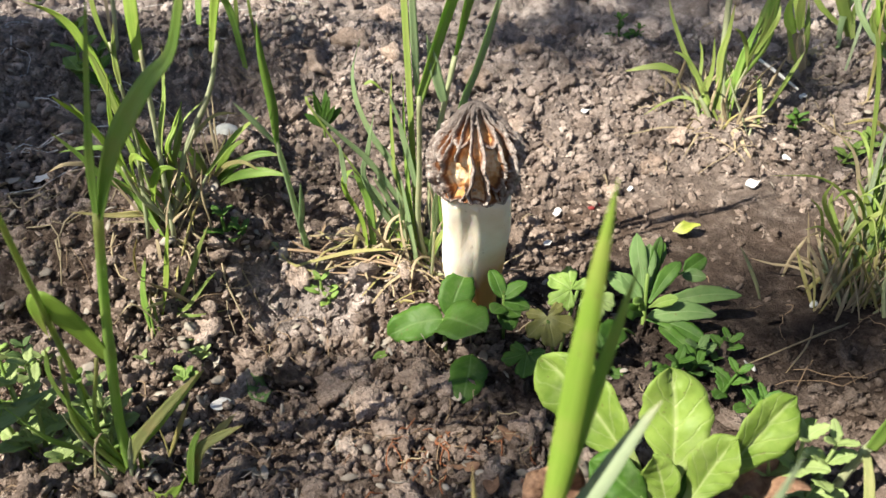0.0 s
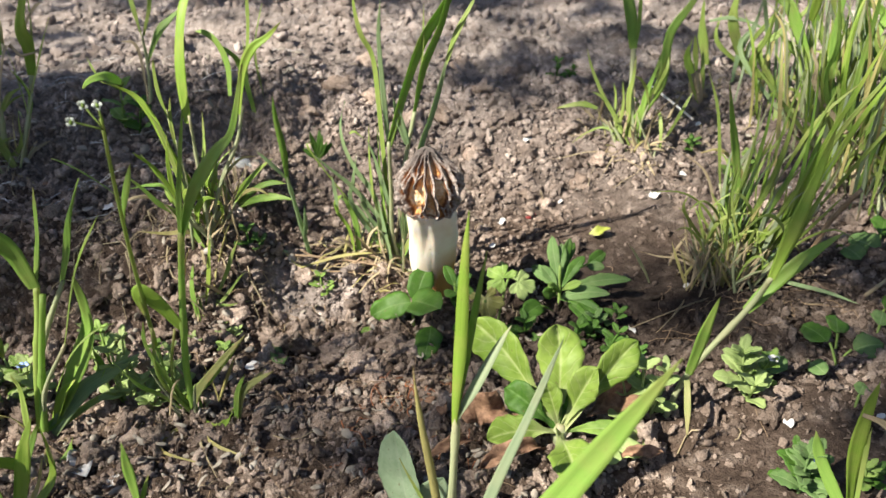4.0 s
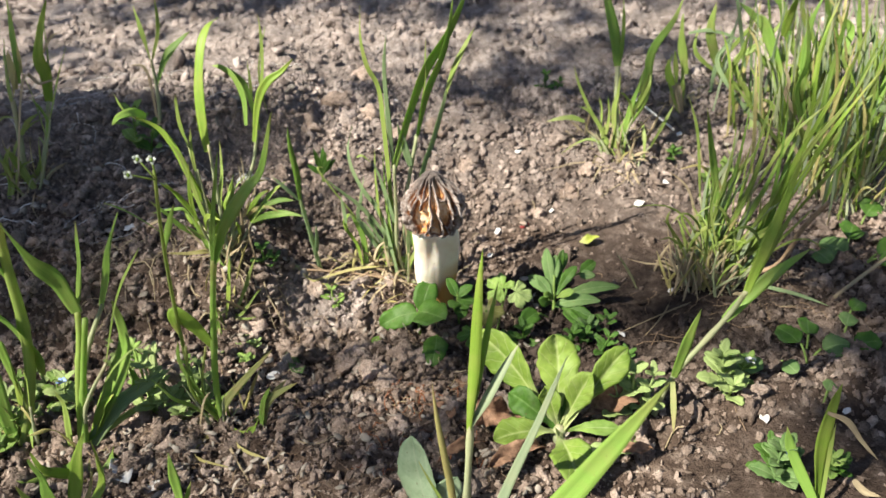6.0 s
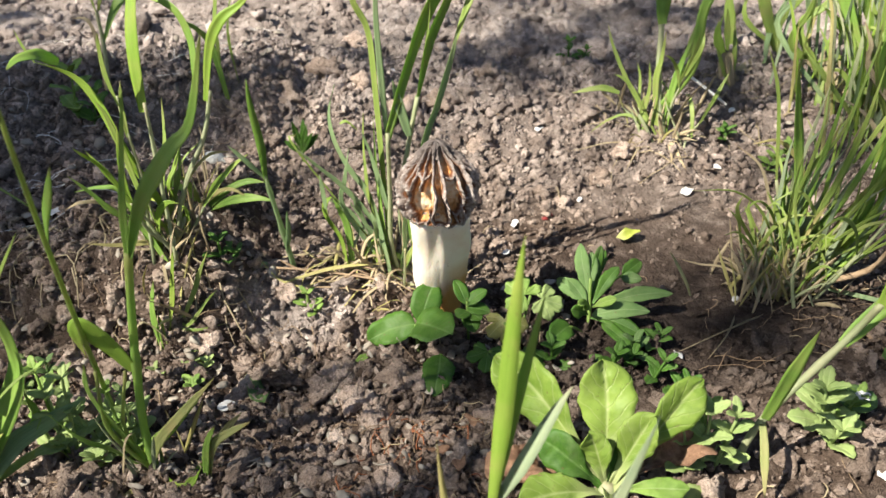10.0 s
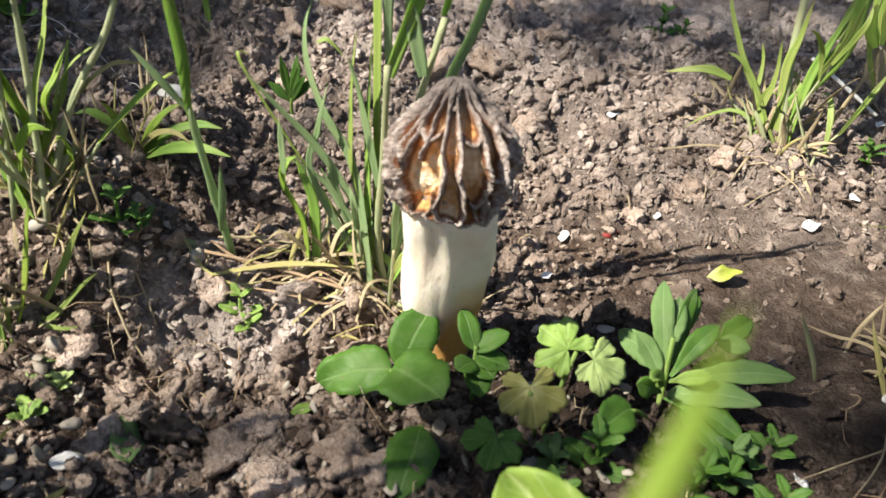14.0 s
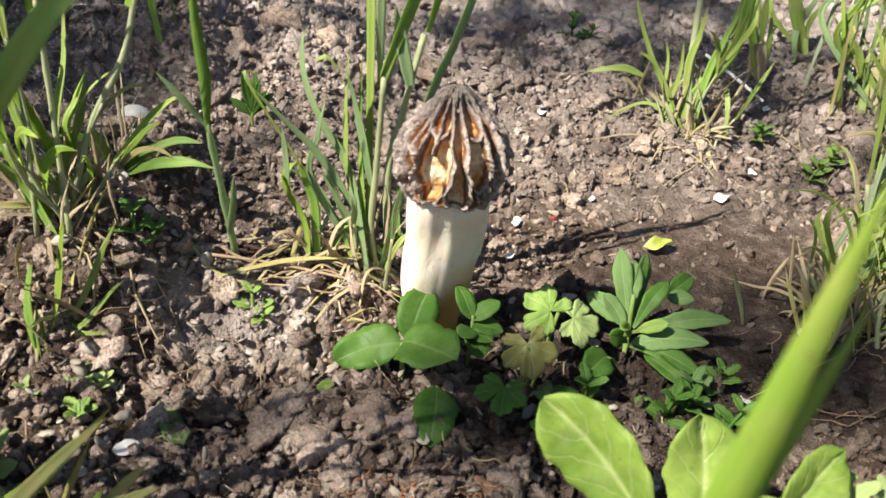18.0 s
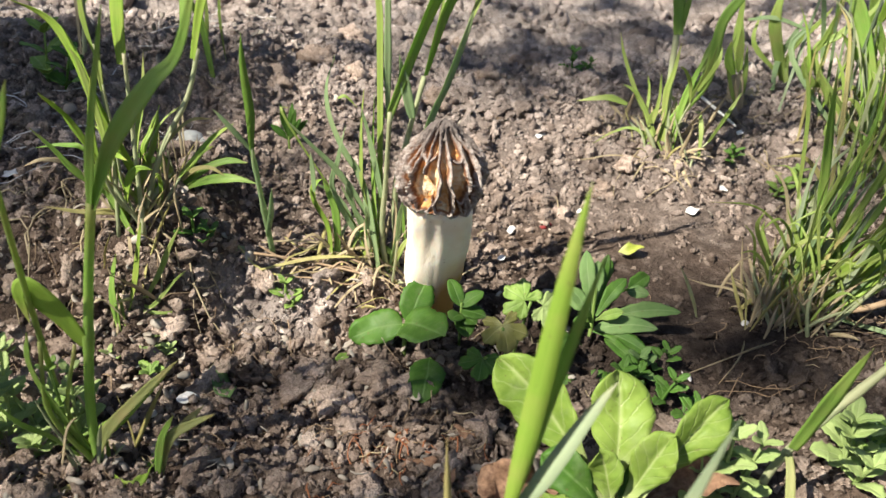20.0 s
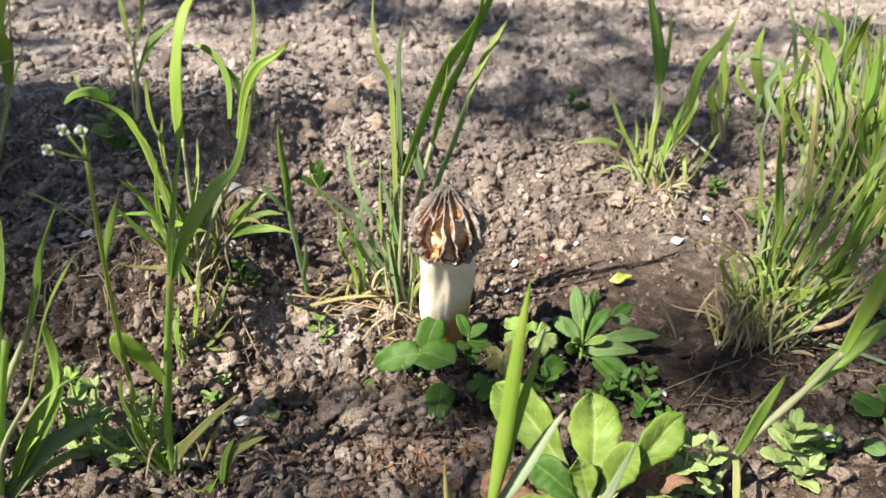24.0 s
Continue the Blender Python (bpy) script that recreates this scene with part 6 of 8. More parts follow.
arched("blade", t, [foot(0.353, 0.5325), (0.3036, 0.5389, 0.0407), (0.3217, 0.5299, 0.0372), (0.331, 0.517, 0.028)], 0.00485, STRAW, 0.24, twist=-0.33)
arched("blade", t, [foot(0.3214, 0.5533), (0.307, 0.522, 0.03), (0.314, 0.5361, 0.0519), (0.3136, 0.5394, 0.067)], 0.00554, GRASS_OLIVE, 0.16, twist=-0.77)
grass_shoot(t, foot(0.3209, 0.5318), (0.2934, 0.5358, 0.0777), 0.00079, 0.0052, GRASS_OLIVE, 1)
grass_shoot(t, foot(0.3388, 0.5264), (0.3296, 0.5367, 0.1098), 0.0009, 0.0042, GRASS_OLIVE, 3)
grass_shoot(t, foot(0.3297, 0.5162), (0.3197, 0.5083, 0.0814), 0.00097, 0.0049, GRASS_OLIVE, 2)
grass_shoot(t, foot(0.3263, 0.521), (0.3351, 0.5178, 0.0732), 0.0011, 0.0059, GRASS_OLIVE, 2)
fine_blades(t, 0.330, 0.524, 0.024, 34, 0.140, (-0.02, 0.05), 63)
dry_foot(t, 0.336, 0.523, 0.0132, 24)

t = thing("grass_tuft", 0.31, 0.634, "slender upright grass on the far soil", "grass")
arched("blade", t, [foot(0.3209, 0.6258), (0.303, 0.6371, 0.0882), (0.3046, 0.6373, 0.1215)], 0.0105, GRASS_OLIVE, 0.27, twist=-0.57)
arched("blade", t, [foot(0.3243, 0.6393), (0.2916, 0.6433, 0.07), (0.2944, 0.6488, 0.0972)], 0.00458, GRASS_OLIVE, 0.34, twist=0.53)
arched("blade", t, [(0.283, 0.643, 0.048), (0.277, 0.6456, 0.082), (0.2744, 0.6431, 0.1111)], 0.00976, GRASS_OLIVE, 0.21, twist=0.98)
arched("blade", t, [(0.291, 0.591, 0.046), (0.311, 0.6336, 0.0597), (0.3185, 0.6307, 0.0832), (0.3239, 0.6287, 0.1003)], 0.0053, GRASS_BLUE, 0.15, twist=0.24)
arched("blade", t, [(0.2823, 0.6449, 0.0904), (0.2996, 0.6376, 0.094), (0.32, 0.6292, 0.0892), (0.3308, 0.6248, 0.0812)], 0.0038, GRASS_BLUE, 0.23, twist=0.88)
arched("blade", t, [foot(0.3195, 0.6387), (0.257, 0.569, 0.044), (0.271, 0.61, 0.047)], 0.0118, STRAW, 0.21, twist=0.79)
arched("blade", t, [foot(0.3165, 0.6189), (0.3177, 0.6303, 0.0661), (0.3331, 0.6215, 0.0959), (0.3378, 0.6167, 0.1078)], 0.0045, GRASS_OLIVE, 0.29, twist=-0.85)

t = thing("grass_tuft", -0.321, 0.458, "grass tuft with a dry foot in the shade", "grass")
culm(t, [foot(-0.3294, 0.4718), (-0.3213, 0.4582, 0.0723), (-0.3184, 0.4614, 0.0977), (-0.3159, 0.4658, 0.1275)], 0.00231, SHEATH)
arched("blade", t, [(-0.3143, 0.4616, 0.127), (-0.3173, 0.4766, 0.1505), (-0.3231, 0.497, 0.1675)], 0.00644, GRASS_OLIVE, 0.50, twist=0.50)
arched("blade", t, [(-0.3128, 0.4624, 0.1298), (-0.3057, 0.4713, 0.1601), (-0.3019, 0.4819, 0.1958)], 0.00557, YELLOWED, 0.16, twist=-0.12)
arched("blade", t, [(-0.3066, 0.4658, 0.1396), (-0.3024, 0.4725, 0.1769), (-0.3014, 0.4796, 0.2046)], 0.00493, GRASS, 0.27, twist=0.53)
arched("blade", t, [(-0.3031, 0.4677, 0.1477), (-0.2999, 0.4698, 0.1732)], 0.00306, YELLOWED, 0.15, twist=0.71)
culm(t, [foot(-0.3149, 0.4625), (-0.3099, 0.4646, 0.0686), (-0.3028, 0.4708, 0.0904), (-0.2954, 0.48, 0.1202)], 0.00207, SHEATH)
arched("blade", t, [(-0.2921, 0.4736, 0.1212), (-0.2881, 0.4742, 0.1424), (-0.2877, 0.4721, 0.1578), (-0.2815, 0.4726, 0.1755), (-0.2706, 0.4745, 0.1995)], 0.0102, GRASS_LIME, 0.36, twist=0.57)
arched("blade", t, [(-0.291, 0.4743, 0.1242), (-0.2853, 0.4806, 0.1538), (-0.2832, 0.4868, 0.1798)], 0.00371, GRASS_OLIVE, 0.29, twist=0.90)
arched("blade", t, [(-0.3019, 0.4684, 0.0874), (-0.2956, 0.47, 0.1038), (-0.2967, 0.4666, 0.1193), (-0.3003, 0.4614, 0.1293)], 0.00923, GRASS, 0.45, twist=-0.17)
arched("blade", t, [(-0.3159, 0.4608, 0.0992), (-0.3085, 0.4636, 0.1091), (-0.3002, 0.4667, 0.1139)], 0.00436, GRASS_OLIVE, 0.44, twist=0.50)
arched("blade", t, [foot(-0.3125, 0.4494), (-0.3242, 0.4562, 0.0759), (-0.3296, 0.4531, 0.0938)], 0.00693, GRASS_OLIVE, 0.49, twist=-0.97)
arched("blade", t, [foot(-0.3283, 0.4696), (-0.3288, 0.4539, 0.0688), (-0.339, 0.4485, 0.072)], 0.00573, GRASS_OLIVE, 0.16, twist=0.92)
arched("blade", t, [foot(-0.3304, 0.4602), (-0.3146, 0.4613, 0.0654), (-0.3082, 0.4639, 0.0788)], 0.00444, GRASS_OLIVE, 0.43, twist=0.27)
arched("blade", t, [foot(-0.3378, 0.4475), (-0.3324, 0.4513, 0.0613), (-0.3292, 0.4492, 0.0818), (-0.3207, 0.4485, 0.096)], 0.0056, GRASS_OLIVE, 0.46, twist=0.23)
arched("blade", t, [foot(-0.3125, 0.4598), (-0.3059, 0.4663, 0.0624), (-0.2929, 0.4737, 0.0684)], 0.00383, STRAW, 0.26, twist=-0.91)
arched("blade", t, [foot(-0.3277, 0.4391), (-0.3033, 0.4642, 0.1399), (-0.2919, 0.4672, 0.1381), (-0.2724, 0.4741, 0.1414)], 0.00367, STRAW, 0.34, twist=0.18)
arched("blade", t, [foot(-0.3317, 0.4546), (-0.297, 0.431, 0.053), (-0.271, 0.402, 0.053)], 0.00466, STRAW, 0.36, twist=0.04)
arched("blade", t, [foot(-0.3176, 0.4656), (-0.306, 0.423, 0.053), (-0.287, 0.392, 0.053)], 0.00349, STRAW, 0.41, twist=-0.85)
arched("blade", t, [(-0.2901, 0.4748, 0.1536), (-0.2793, 0.4815, 0.1687), (-0.2732, 0.4857, 0.1724)], 0.00308, STRAW, 0.45, twist=0.29)
arched("blade", t, [(-0.3098, 0.4641, 0.1358), (-0.3102, 0.4696, 0.1521), (-0.3125, 0.4757, 0.1637)], 0.00624, YELLOWED, 0.37, twist=0.36)
grass_shoot(t, foot(-0.3354, 0.4615), (-0.3448, 0.4629, 0.1456), 0.0012, 0.0025, GRASS_OLIVE, 3)
grass_shoot(t, foot(-0.3127, 0.4486), (-0.265, 0.4705, 0.1637), 0.001, 0.0026, GRASS_OLIVE, 2)
grass_shoot(t, foot(-0.32, 0.4417), (-0.3336, 0.4477, 0.0858), 0.00091, 0.0031, GRASS_OLIVE, 2)
dry_foot(t, -0.321, 0.458, 0.0088, 14)

t = thing("grass_tuft", -0.231, 0.538, "sparse grass on the far bed", "grass")
culm(t, [foot(-0.2297, 0.5311), (-0.2272, 0.5394, 0.105), (-0.2262, 0.5402, 0.1309)], 0.00161, SHEATH)
arched("blade", t, [(-0.2262, 0.5397, 0.1301), (-0.2293, 0.544, 0.156), (-0.2338, 0.5506, 0.1746)], 0.0072, GRASS_OLIVE, 0.21, twist=-0.47)
arched("blade", t, [(-0.2247, 0.5402, 0.1309), (-0.2132, 0.5378, 0.1565), (-0.2069, 0.5287, 0.1882)], 0.00376, GRASS_OLIVE, 0.42, twist=-0.71)
arched("blade", t, [(-0.2259, 0.5398, 0.1089), (-0.2141, 0.5441, 0.1305), (-0.2034, 0.5482, 0.141), (-0.1913, 0.5528, 0.1497)], 0.00845, GRASS, 0.20, twist=-0.47)
arched("blade", t, [foot(-0.2319, 0.5326), (-0.2324, 0.541, 0.1201), (-0.2464, 0.5411, 0.1271)], 0.0033, STRAW, 0.16, twist=-0.24)

t = thing("grass_tuft", -0.146, 0.542, "sparse grass on the far bed", "grass")
arched("blade", t, [foot(-0.1355, 0.5467), (-0.136, 0.5457, 0.112), (-0.1256, 0.552, 0.1494)], 0.00382, GRASS_OLIVE, 0.26, twist=-0.19)
arched("blade", t, [foot(-0.1432, 0.5376), (-0.1483, 0.54, 0.0993), (-0.1548, 0.5357, 0.1139), (-0.1654, 0.5298, 0.1239)], 0.00568, GRASS, 0.48, twist=0.60)
arched("blade", t, [foot(-0.1489, 0.5433), (-0.1451, 0.5436, 0.0979), (-0.1454, 0.5472, 0.1223)], 0.00385, GRASS_OLIVE, 0.48, twist=-0.58)

t = thing("grass_plant", -0.209, 0.206, "green grass plant with broad hairy blades", "grass")
culm(t, [foot(-0.2095, 0.2083), (-0.2002, 0.2127, 0.0364), (-0.1945, 0.2192, 0.0629), (-0.1923, 0.2243, 0.0802)], 0.00206, GRASS_OLIVE, 70)
arched("blade", t, [(-0.1893, 0.2181, 0.0831), (-0.1925, 0.2158, 0.1051), (-0.199, 0.2115, 0.1211), (-0.2058, 0.2069, 0.146)], 0.0105, GRASS, 0.18, twist=0.63)
arched("blade", t, [(-0.1886, 0.2185, 0.0838), (-0.1826, 0.2237, 0.1071), (-0.1792, 0.2281, 0.1336)], 0.00436, GRASS, 0.41, twist=-0.08)
culm(t, [(-0.1953, 0.2144, 0.0468), (-0.1874, 0.2188, 0.0645), (-0.1776, 0.2242, 0.0827)], 0.00152, SHEATH, 70)
arched("blade", t, [(-0.1784, 0.2247, 0.0805), (-0.1701, 0.2261, 0.1004), (-0.1631, 0.2253, 0.1203), (-0.1543, 0.2246, 0.1384)], 0.00806, GRASS, 0.41, twist=0.43)
culm(t, [foot(-0.2069, 0.2057), (-0.1986, 0.2103, 0.0301), (-0.1831, 0.212, 0.0823)], 0.002, GRASS)
arched("blade", t, [(-0.1972, 0.2132, 0.0058), (-0.1867, 0.2183, 0.0242), (-0.173, 0.2232, 0.05), (-0.1688, 0.221, 0.0701), (-0.1674, 0.2157, 0.0902)], 0.012, GRASS, 0.22, twist=-0.26)
arched("blade", t, [foot(-0.2085, 0.2049), (-0.1863, 0.2188, 0.0138), (-0.1707, 0.2265, 0.0212), (-0.1544, 0.2342, 0.028)], 0.00964, GRASS_BLUE, 0.27, twist=-0.68)
arched("blade", t, [foot(-0.2051, 0.213), (-0.1919, 0.2136, 0.0172), (-0.1831, 0.2144, 0.0271)], 0.00783, GRASS_LIME, 0.39, twist=0.08)
arched("blade", t, [foot(-0.215, 0.2066), (-0.2078, 0.2062, 0.0262), (-0.2092, 0.2043, 0.0403)], 0.00517, GRASS_OLIVE, 0.46, twist=0.03)
arched("blade", t, [foot(-0.2172, 0.2027), (-0.1771, 0.2257, 0.019), (-0.1757, 0.227, 0.0391)], 0.00608, GRASS, 0.35, twist=-0.97)
arched("blade", t, [foot(-0.2148, 0.2058), (-0.1768, 0.2254, 0.0061), (-0.167, 0.229, -0.005)], 0.00456, GRASS_OLIVE, 0.31, twist=0.39)
arched("blade", t, [foot(-0.2077, 0.2066), (-0.2164, 0.2022, 0.0137), (-0.2287, 0.1956, 0.0169)], 0.00401, YELLOWED, 0.20, twist=0.89)
grass_shoot(t, foot(-0.2063, 0.2078), (-0.1378, 0.1992, 0.1307), 0.0012, 0.0026, GRASS_OLIVE, 1)

t = thing("grass_plant", -0.248, 0.219, "stout green grass plant with wide keeled blades", "grass")
culm(t, [foot(-0.2476, 0.2154), (-0.2343, 0.2278, 0.0355), (-0.2279, 0.2303, 0.0734), (-0.2247, 0.2297, 0.1034), (-0.2205, 0.2286, 0.1349)], 0.00321, GRASS_OLIVE, 70)
arched("blade", t, [(-0.2406, 0.2242, 0.0882), (-0.2343, 0.229, 0.0717), (-0.2296, 0.2326, 0.0512), (-0.2295, 0.2326, 0.0303)], 0.0185, GRASS, 0.17, twist=0.72)
arched("blade", t, [(-0.2406, 0.2241, 0.0634), (-0.241, 0.2251, 0.0384), (-0.2412, 0.2247, 0.0107), (-0.236, 0.205, -0.005)], 0.0102, GRASS, 0.40, twist=-0.44)
arched("blade", t, [foot(-0.2473, 0.2237), (-0.2493, 0.2185, 0.0127), (-0.253, 0.2172, 0.0293)], 0.00924, YELLOWED, 0.34, twist=-0.12)
arched("blade", t, [foot(-0.2409, 0.221), (-0.2409, 0.2226, 0.0234), (-0.2383, 0.2211, 0.0495)], 0.00718, GRASS_LIME, 0.35, twist=0.63)
arched("blade", t, [(-0.2279, 0.233, 0.098), (-0.2281, 0.2248, 0.1207), (-0.2282, 0.2153, 0.1329)], 0.00733, GRASS, 0.46, twist=-0.93)
arched("blade", t, [foot(-0.2508, 0.214), (-0.2485, 0.2181, 0.0528), (-0.2449, 0.2194, 0.0826)], 0.0096, GRASS, 0.18, twist=0.51)
arched("blade", t, [foot(-0.2474, 0.2257), (-0.2504, 0.2173, 0.0028), (-0.2619, 0.2094, 0.0026)], 0.00569, YELLOWED, 0.27, twist=0.63)
grass_shoot(t, foot(-0.2358, 0.2112), (-0.2313, 0.2186, 0.0473), 0.001, 0.0025, GRASS_OLIVE, 1)

t = thing("grass_tuft", -0.21, 0.175, "low grass shoots in the corner of the bed", "grass")
arched("blade", t, [foot(-0.1979, 0.1865), (-0.2115, 0.1744, 0.0106), (-0.2153, 0.1728, 0.0251)], 0.00634, GRASS_LIME, 0.23, twist=0.87)
arched("blade", t, [foot(-0.2112, 0.1897), (-0.1997, 0.1811, 0.0068), (-0.1913, 0.1842, 0.024)], 0.00589, GRASS, 0.32, twist=-0.46)
arched("blade", t, [foot(-0.211, 0.1589), (-0.188, 0.187, -0.005), (-0.1822, 0.1934, 0.0057)], 0.00519, GRASS, 0.19, twist=0.83)
arched("blade", t, [foot(-0.2033, 0.2018), (-0.2181, 0.1698, 0.0077), (-0.2242, 0.1661, 0.0122)], 0.00386, GRASS_OLIVE, 0.21, twist=-0.97)
arched("blade", t, [foot(-0.2065, 0.1644), (-0.195, 0.179, -0.005), (-0.1935, 0.1862, 0.0054)], 0.00389, YELLOWED, 0.45, twist=1.00)

t = thing("grass_tuft", -0.192, 0.138, "broad grass shoots at the edge of the bed", "grass")
arched("blade", t, [foot(-0.1903, 0.1376), (-0.1903, 0.1398, 0.0241), (-0.1909, 0.1405, 0.0378), (-0.1944, 0.1397, 0.0514)], 0.00991, GRASS, 0.44, twist=0.53)
arched("blade", t, [foot(-0.1889, 0.1379), (-0.181, 0.1458, 0.0253), (-0.1761, 0.1493, 0.0426), (-0.1714, 0.1527, 0.0538)], 0.0072, GRASS_LIME, 0.28, twist=0.25)
arched("blade", t, [foot(-0.1912, 0.1349), (-0.1722, 0.1521, 0.0155), (-0.1699, 0.1544, 0.0329), (-0.1706, 0.1547, 0.0469)], 0.00728, GRASS_LIME, 0.42, twist=0.33)
arched("blade", t, [foot(-0.1899, 0.1368), (-0.1969, 0.1334, 0.0287), (-0.1987, 0.1301, 0.0439)], 0.00458, GRASS_OLIVE, 0.46, twist=0.05)
arched("blade", t, [foot(-0.1918, 0.1379), (-0.1782, 0.1474, 0.0151), (-0.1726, 0.1507, 0.031)], 0.0039, YELLOWED, 0.22, twist=0.36)

t = thing("grass_tuft", -0.13, 0.138, "single short green grass shoot among crumbs", "grass")
arched("blade", t, [foot(-0.1298, 0.1403), (-0.1277, 0.1383, 0.0198), (-0.1266, 0.1371, 0.0384), (-0.1252, 0.1354, 0.0531)], 0.00602, GRASS, 0.24, twist=-0.99)
arched("blade", t, [foot(-0.1336, 0.1371), (-0.1265, 0.1397, 0.0141), (-0.1215, 0.1421, 0.0269)], 0.00335, GRASS_OLIVE, 0.35, twist=-0.96)

t = thing("grass_tuft", 0.195, 0.129, "upright green grass blade on the crusted soil", "grass")
arched("blade", t, [foot(0.1961, 0.1303), (0.192, 0.1317, 0.0246), (0.193, 0.1326, 0.0493), (0.1955, 0.133, 0.0668)], 0.00696, GRASS_LIME, 0.41, twist=0.88)
arched("blade", t, [(0.191, 0.1318, 0.0503), (0.1987, 0.1274, 0.0482), (0.2054, 0.1234, 0.0388), (0.2129, 0.1185, 0.0301)], 0.00308, STRAW, 0.33, twist=-0.18)
arched("blade", t, [(0.2057, 0.1215, 0.0146), (0.2104, 0.1181, 0.01), (0.2164, 0.1138, 0.0102)], 0.00396, STRAW, 0.45, twist=-0.28)
arched("blade", t, [foot(0.1944, 0.1233), (0.1822, 0.1389, 0.0185), (0.1793, 0.1428, 0.0322)], 0.00577, GRASS, 0.24, twist=-0.25)
arched("blade", t, [foot(0.1927, 0.1209), (0.1952, 0.1292, 0.0305), (0.1953, 0.1298, 0.0446)], 0.00226, GRASS_OLIVE, 0.15, twist=0.67)

t = thing("grass_plant", -0.129, 0.225, "tall single grass with a long stalk and broad drooping blades", "grass")
culm(t, [foot(-0.1269, 0.2203), (-0.1257, 0.2201, 0.0232), (-0.1153, 0.2136, 0.0753), (-0.1061, 0.2089, 0.1149)], 0.00196, GRASS, 70)
arched("blade", t, [(-0.1063, 0.2084, 0.1136), (-0.1, 0.2045, 0.1398), (-0.0892, 0.199, 0.1782)], 0.00366, GRASS, 0.48, twist=-0.07, face=(-0.35, -1, 0.4))
arched("blade", t, [(-0.1058, 0.2086, 0.1134), (-0.0951, 0.2067, 0.1359), (-0.0814, 0.2065, 0.1543), (-0.0719, 0.2064, 0.165), (-0.0615, 0.2013, 0.195)], 0.00649, GRASS, 0.33, twist=0.18, face=(-0.35, -1, 0.4))
arched("blade", t, [(-0.1198, 0.2152, 0.0560), (-0.1255, 0.2135, 0.0700), (-0.1325, 0.2115, 0.0815), (-0.1362, 0.2110, 0.0800), (-0.1358, 0.2120, 0.0660)], 0.0090, GRASS_LIME, 0.19, twist=0.28, face=(-0.35, -1, 0.4))
culm(t, [foot(-0.1279, 0.2217), (-0.1384, 0.215, 0.0246), (-0.1326, 0.2088, 0.0613)], 0.000981, GRASS_OLIVE)
culm(t, [foot(-0.128, 0.2252), (-0.1331, 0.2178, 0.0216), (-0.1238, 0.2147, 0.056)], 0.000826, GRASS_OLIVE)
arched("blade", t, [foot(-0.132, 0.2249), (-0.1401, 0.2171, 0.0108), (-0.1484, 0.2112, 0.0237), (-0.1545, 0.2041, 0.0442)], 0.00369, GRASS, 0.21, twist=-0.10, face=(-0.35, -1, 0.4))
arched("blade", t, [foot(-0.126, 0.2238), (-0.1277, 0.2231, 0.0043), (-0.1133, 0.2259, 0.0172), (-0.0933, 0.2289, 0.0392)], 0.00581, GRASS_LIME, 0.37, twist=-0.08, face=(-0.35, -1, 0.4))
arched("blade", t, [foot(-0.1301, 0.2255), (-0.11, 0.208, -0.005), (-0.104, 0.231, -0.005), (-0.0879, 0.2365, 0.0113)], 0.00477, GRASS_LIME, 0.38, twist=-0.10, face=(-0.35, -1, 0.4))
arched("blade", t, [(-0.103, 0.233, -0.005), (-0.0955, 0.2348, 0.0036), (-0.0875, 0.236, 0.0116)], 0.0039, YELLOWED, 0.35, twist=-0.21, face=(-0.35, -1, 0.4))
arched("blade", t, [foot(-0.1314, 0.2252), (-0.124, 0.222, -0.005), (-0.1236, 0.2242, 0.0087)], 0.0026, GRASS_OLIVE, 0.42, twist=-0.00, face=(-0.35, -1, 0.4))
arched("blade", t, [foot(-0.13, 0.2268), (-0.113, 0.197, -0.005), (-0.092, 0.184, -0.005)], 0.00287, YELLOWED, 0.16, twist=0.17, face=(-0.35, -1, 0.4))
arched("blade", t, [foot(-0.1283, 0.2201), (-0.116, 0.193, -0.005), (-0.103, 0.17, -0.005)], 0.00242, STRAW, 0.49, twist=-0.29, face=(-0.35, -1, 0.4))
arched("blade", t, [foot(-0.1281, 0.2279), (-0.149, 0.213, -0.005), (-0.168, 0.2098, -0.0028)], 0.00354, YELLOWED, 0.23, twist=-0.10, face=(-0.35, -1, 0.4))
arched("blade", t, [foot(-0.1244, 0.227), (-0.139, 0.195, -0.005), (-0.113, 0.18, -0.005)], 0.00247, YELLOWED, 0.42, twist=-0.11, face=(-0.35, -1, 0.4))
arched("blade", t, [foot(-0.128, 0.224), (-0.1381, 0.2112, 0.0442), (-0.1353, 0.2072, 0.0666)], 0.00396, GRASS, 0.17, twist=0.02, face=(-0.35, -1, 0.4))
arched("blade", t, [foot(-0.131, 0.222), (-0.121, 0.219, 0.012), (-0.104, 0.213, 0.034), (-0.085, 0.205, 0.057)], 0.0052, FADING, 0.35, face=(-0.35, -1, 0.5), label="long blade yellowing to a brown tip")
dry_foot(t, -0.129, 0.225, 0.0066, 10)

t = thing("grass_tuft", -0.103, 0.218, "short grass shoot with a yellowed tip among crumbs", "grass")
arched("blade", t, [foot(-0.103, 0.218), (-0.095, 0.213, 0.014), (-0.084, 0.208, 0.026), (-0.074, 0.204, 0.034)], 0.0042, FADING, 0.35, face=(-0.35, -1, 0.5))
arched("blade", t, [foot(-0.104, 0.217), (-0.098, 0.213, 0.014), (-0.091, 0.209, 0.029)], 0.0038, GRASS, 0.35, face=(-0.35, -1, 0.4))


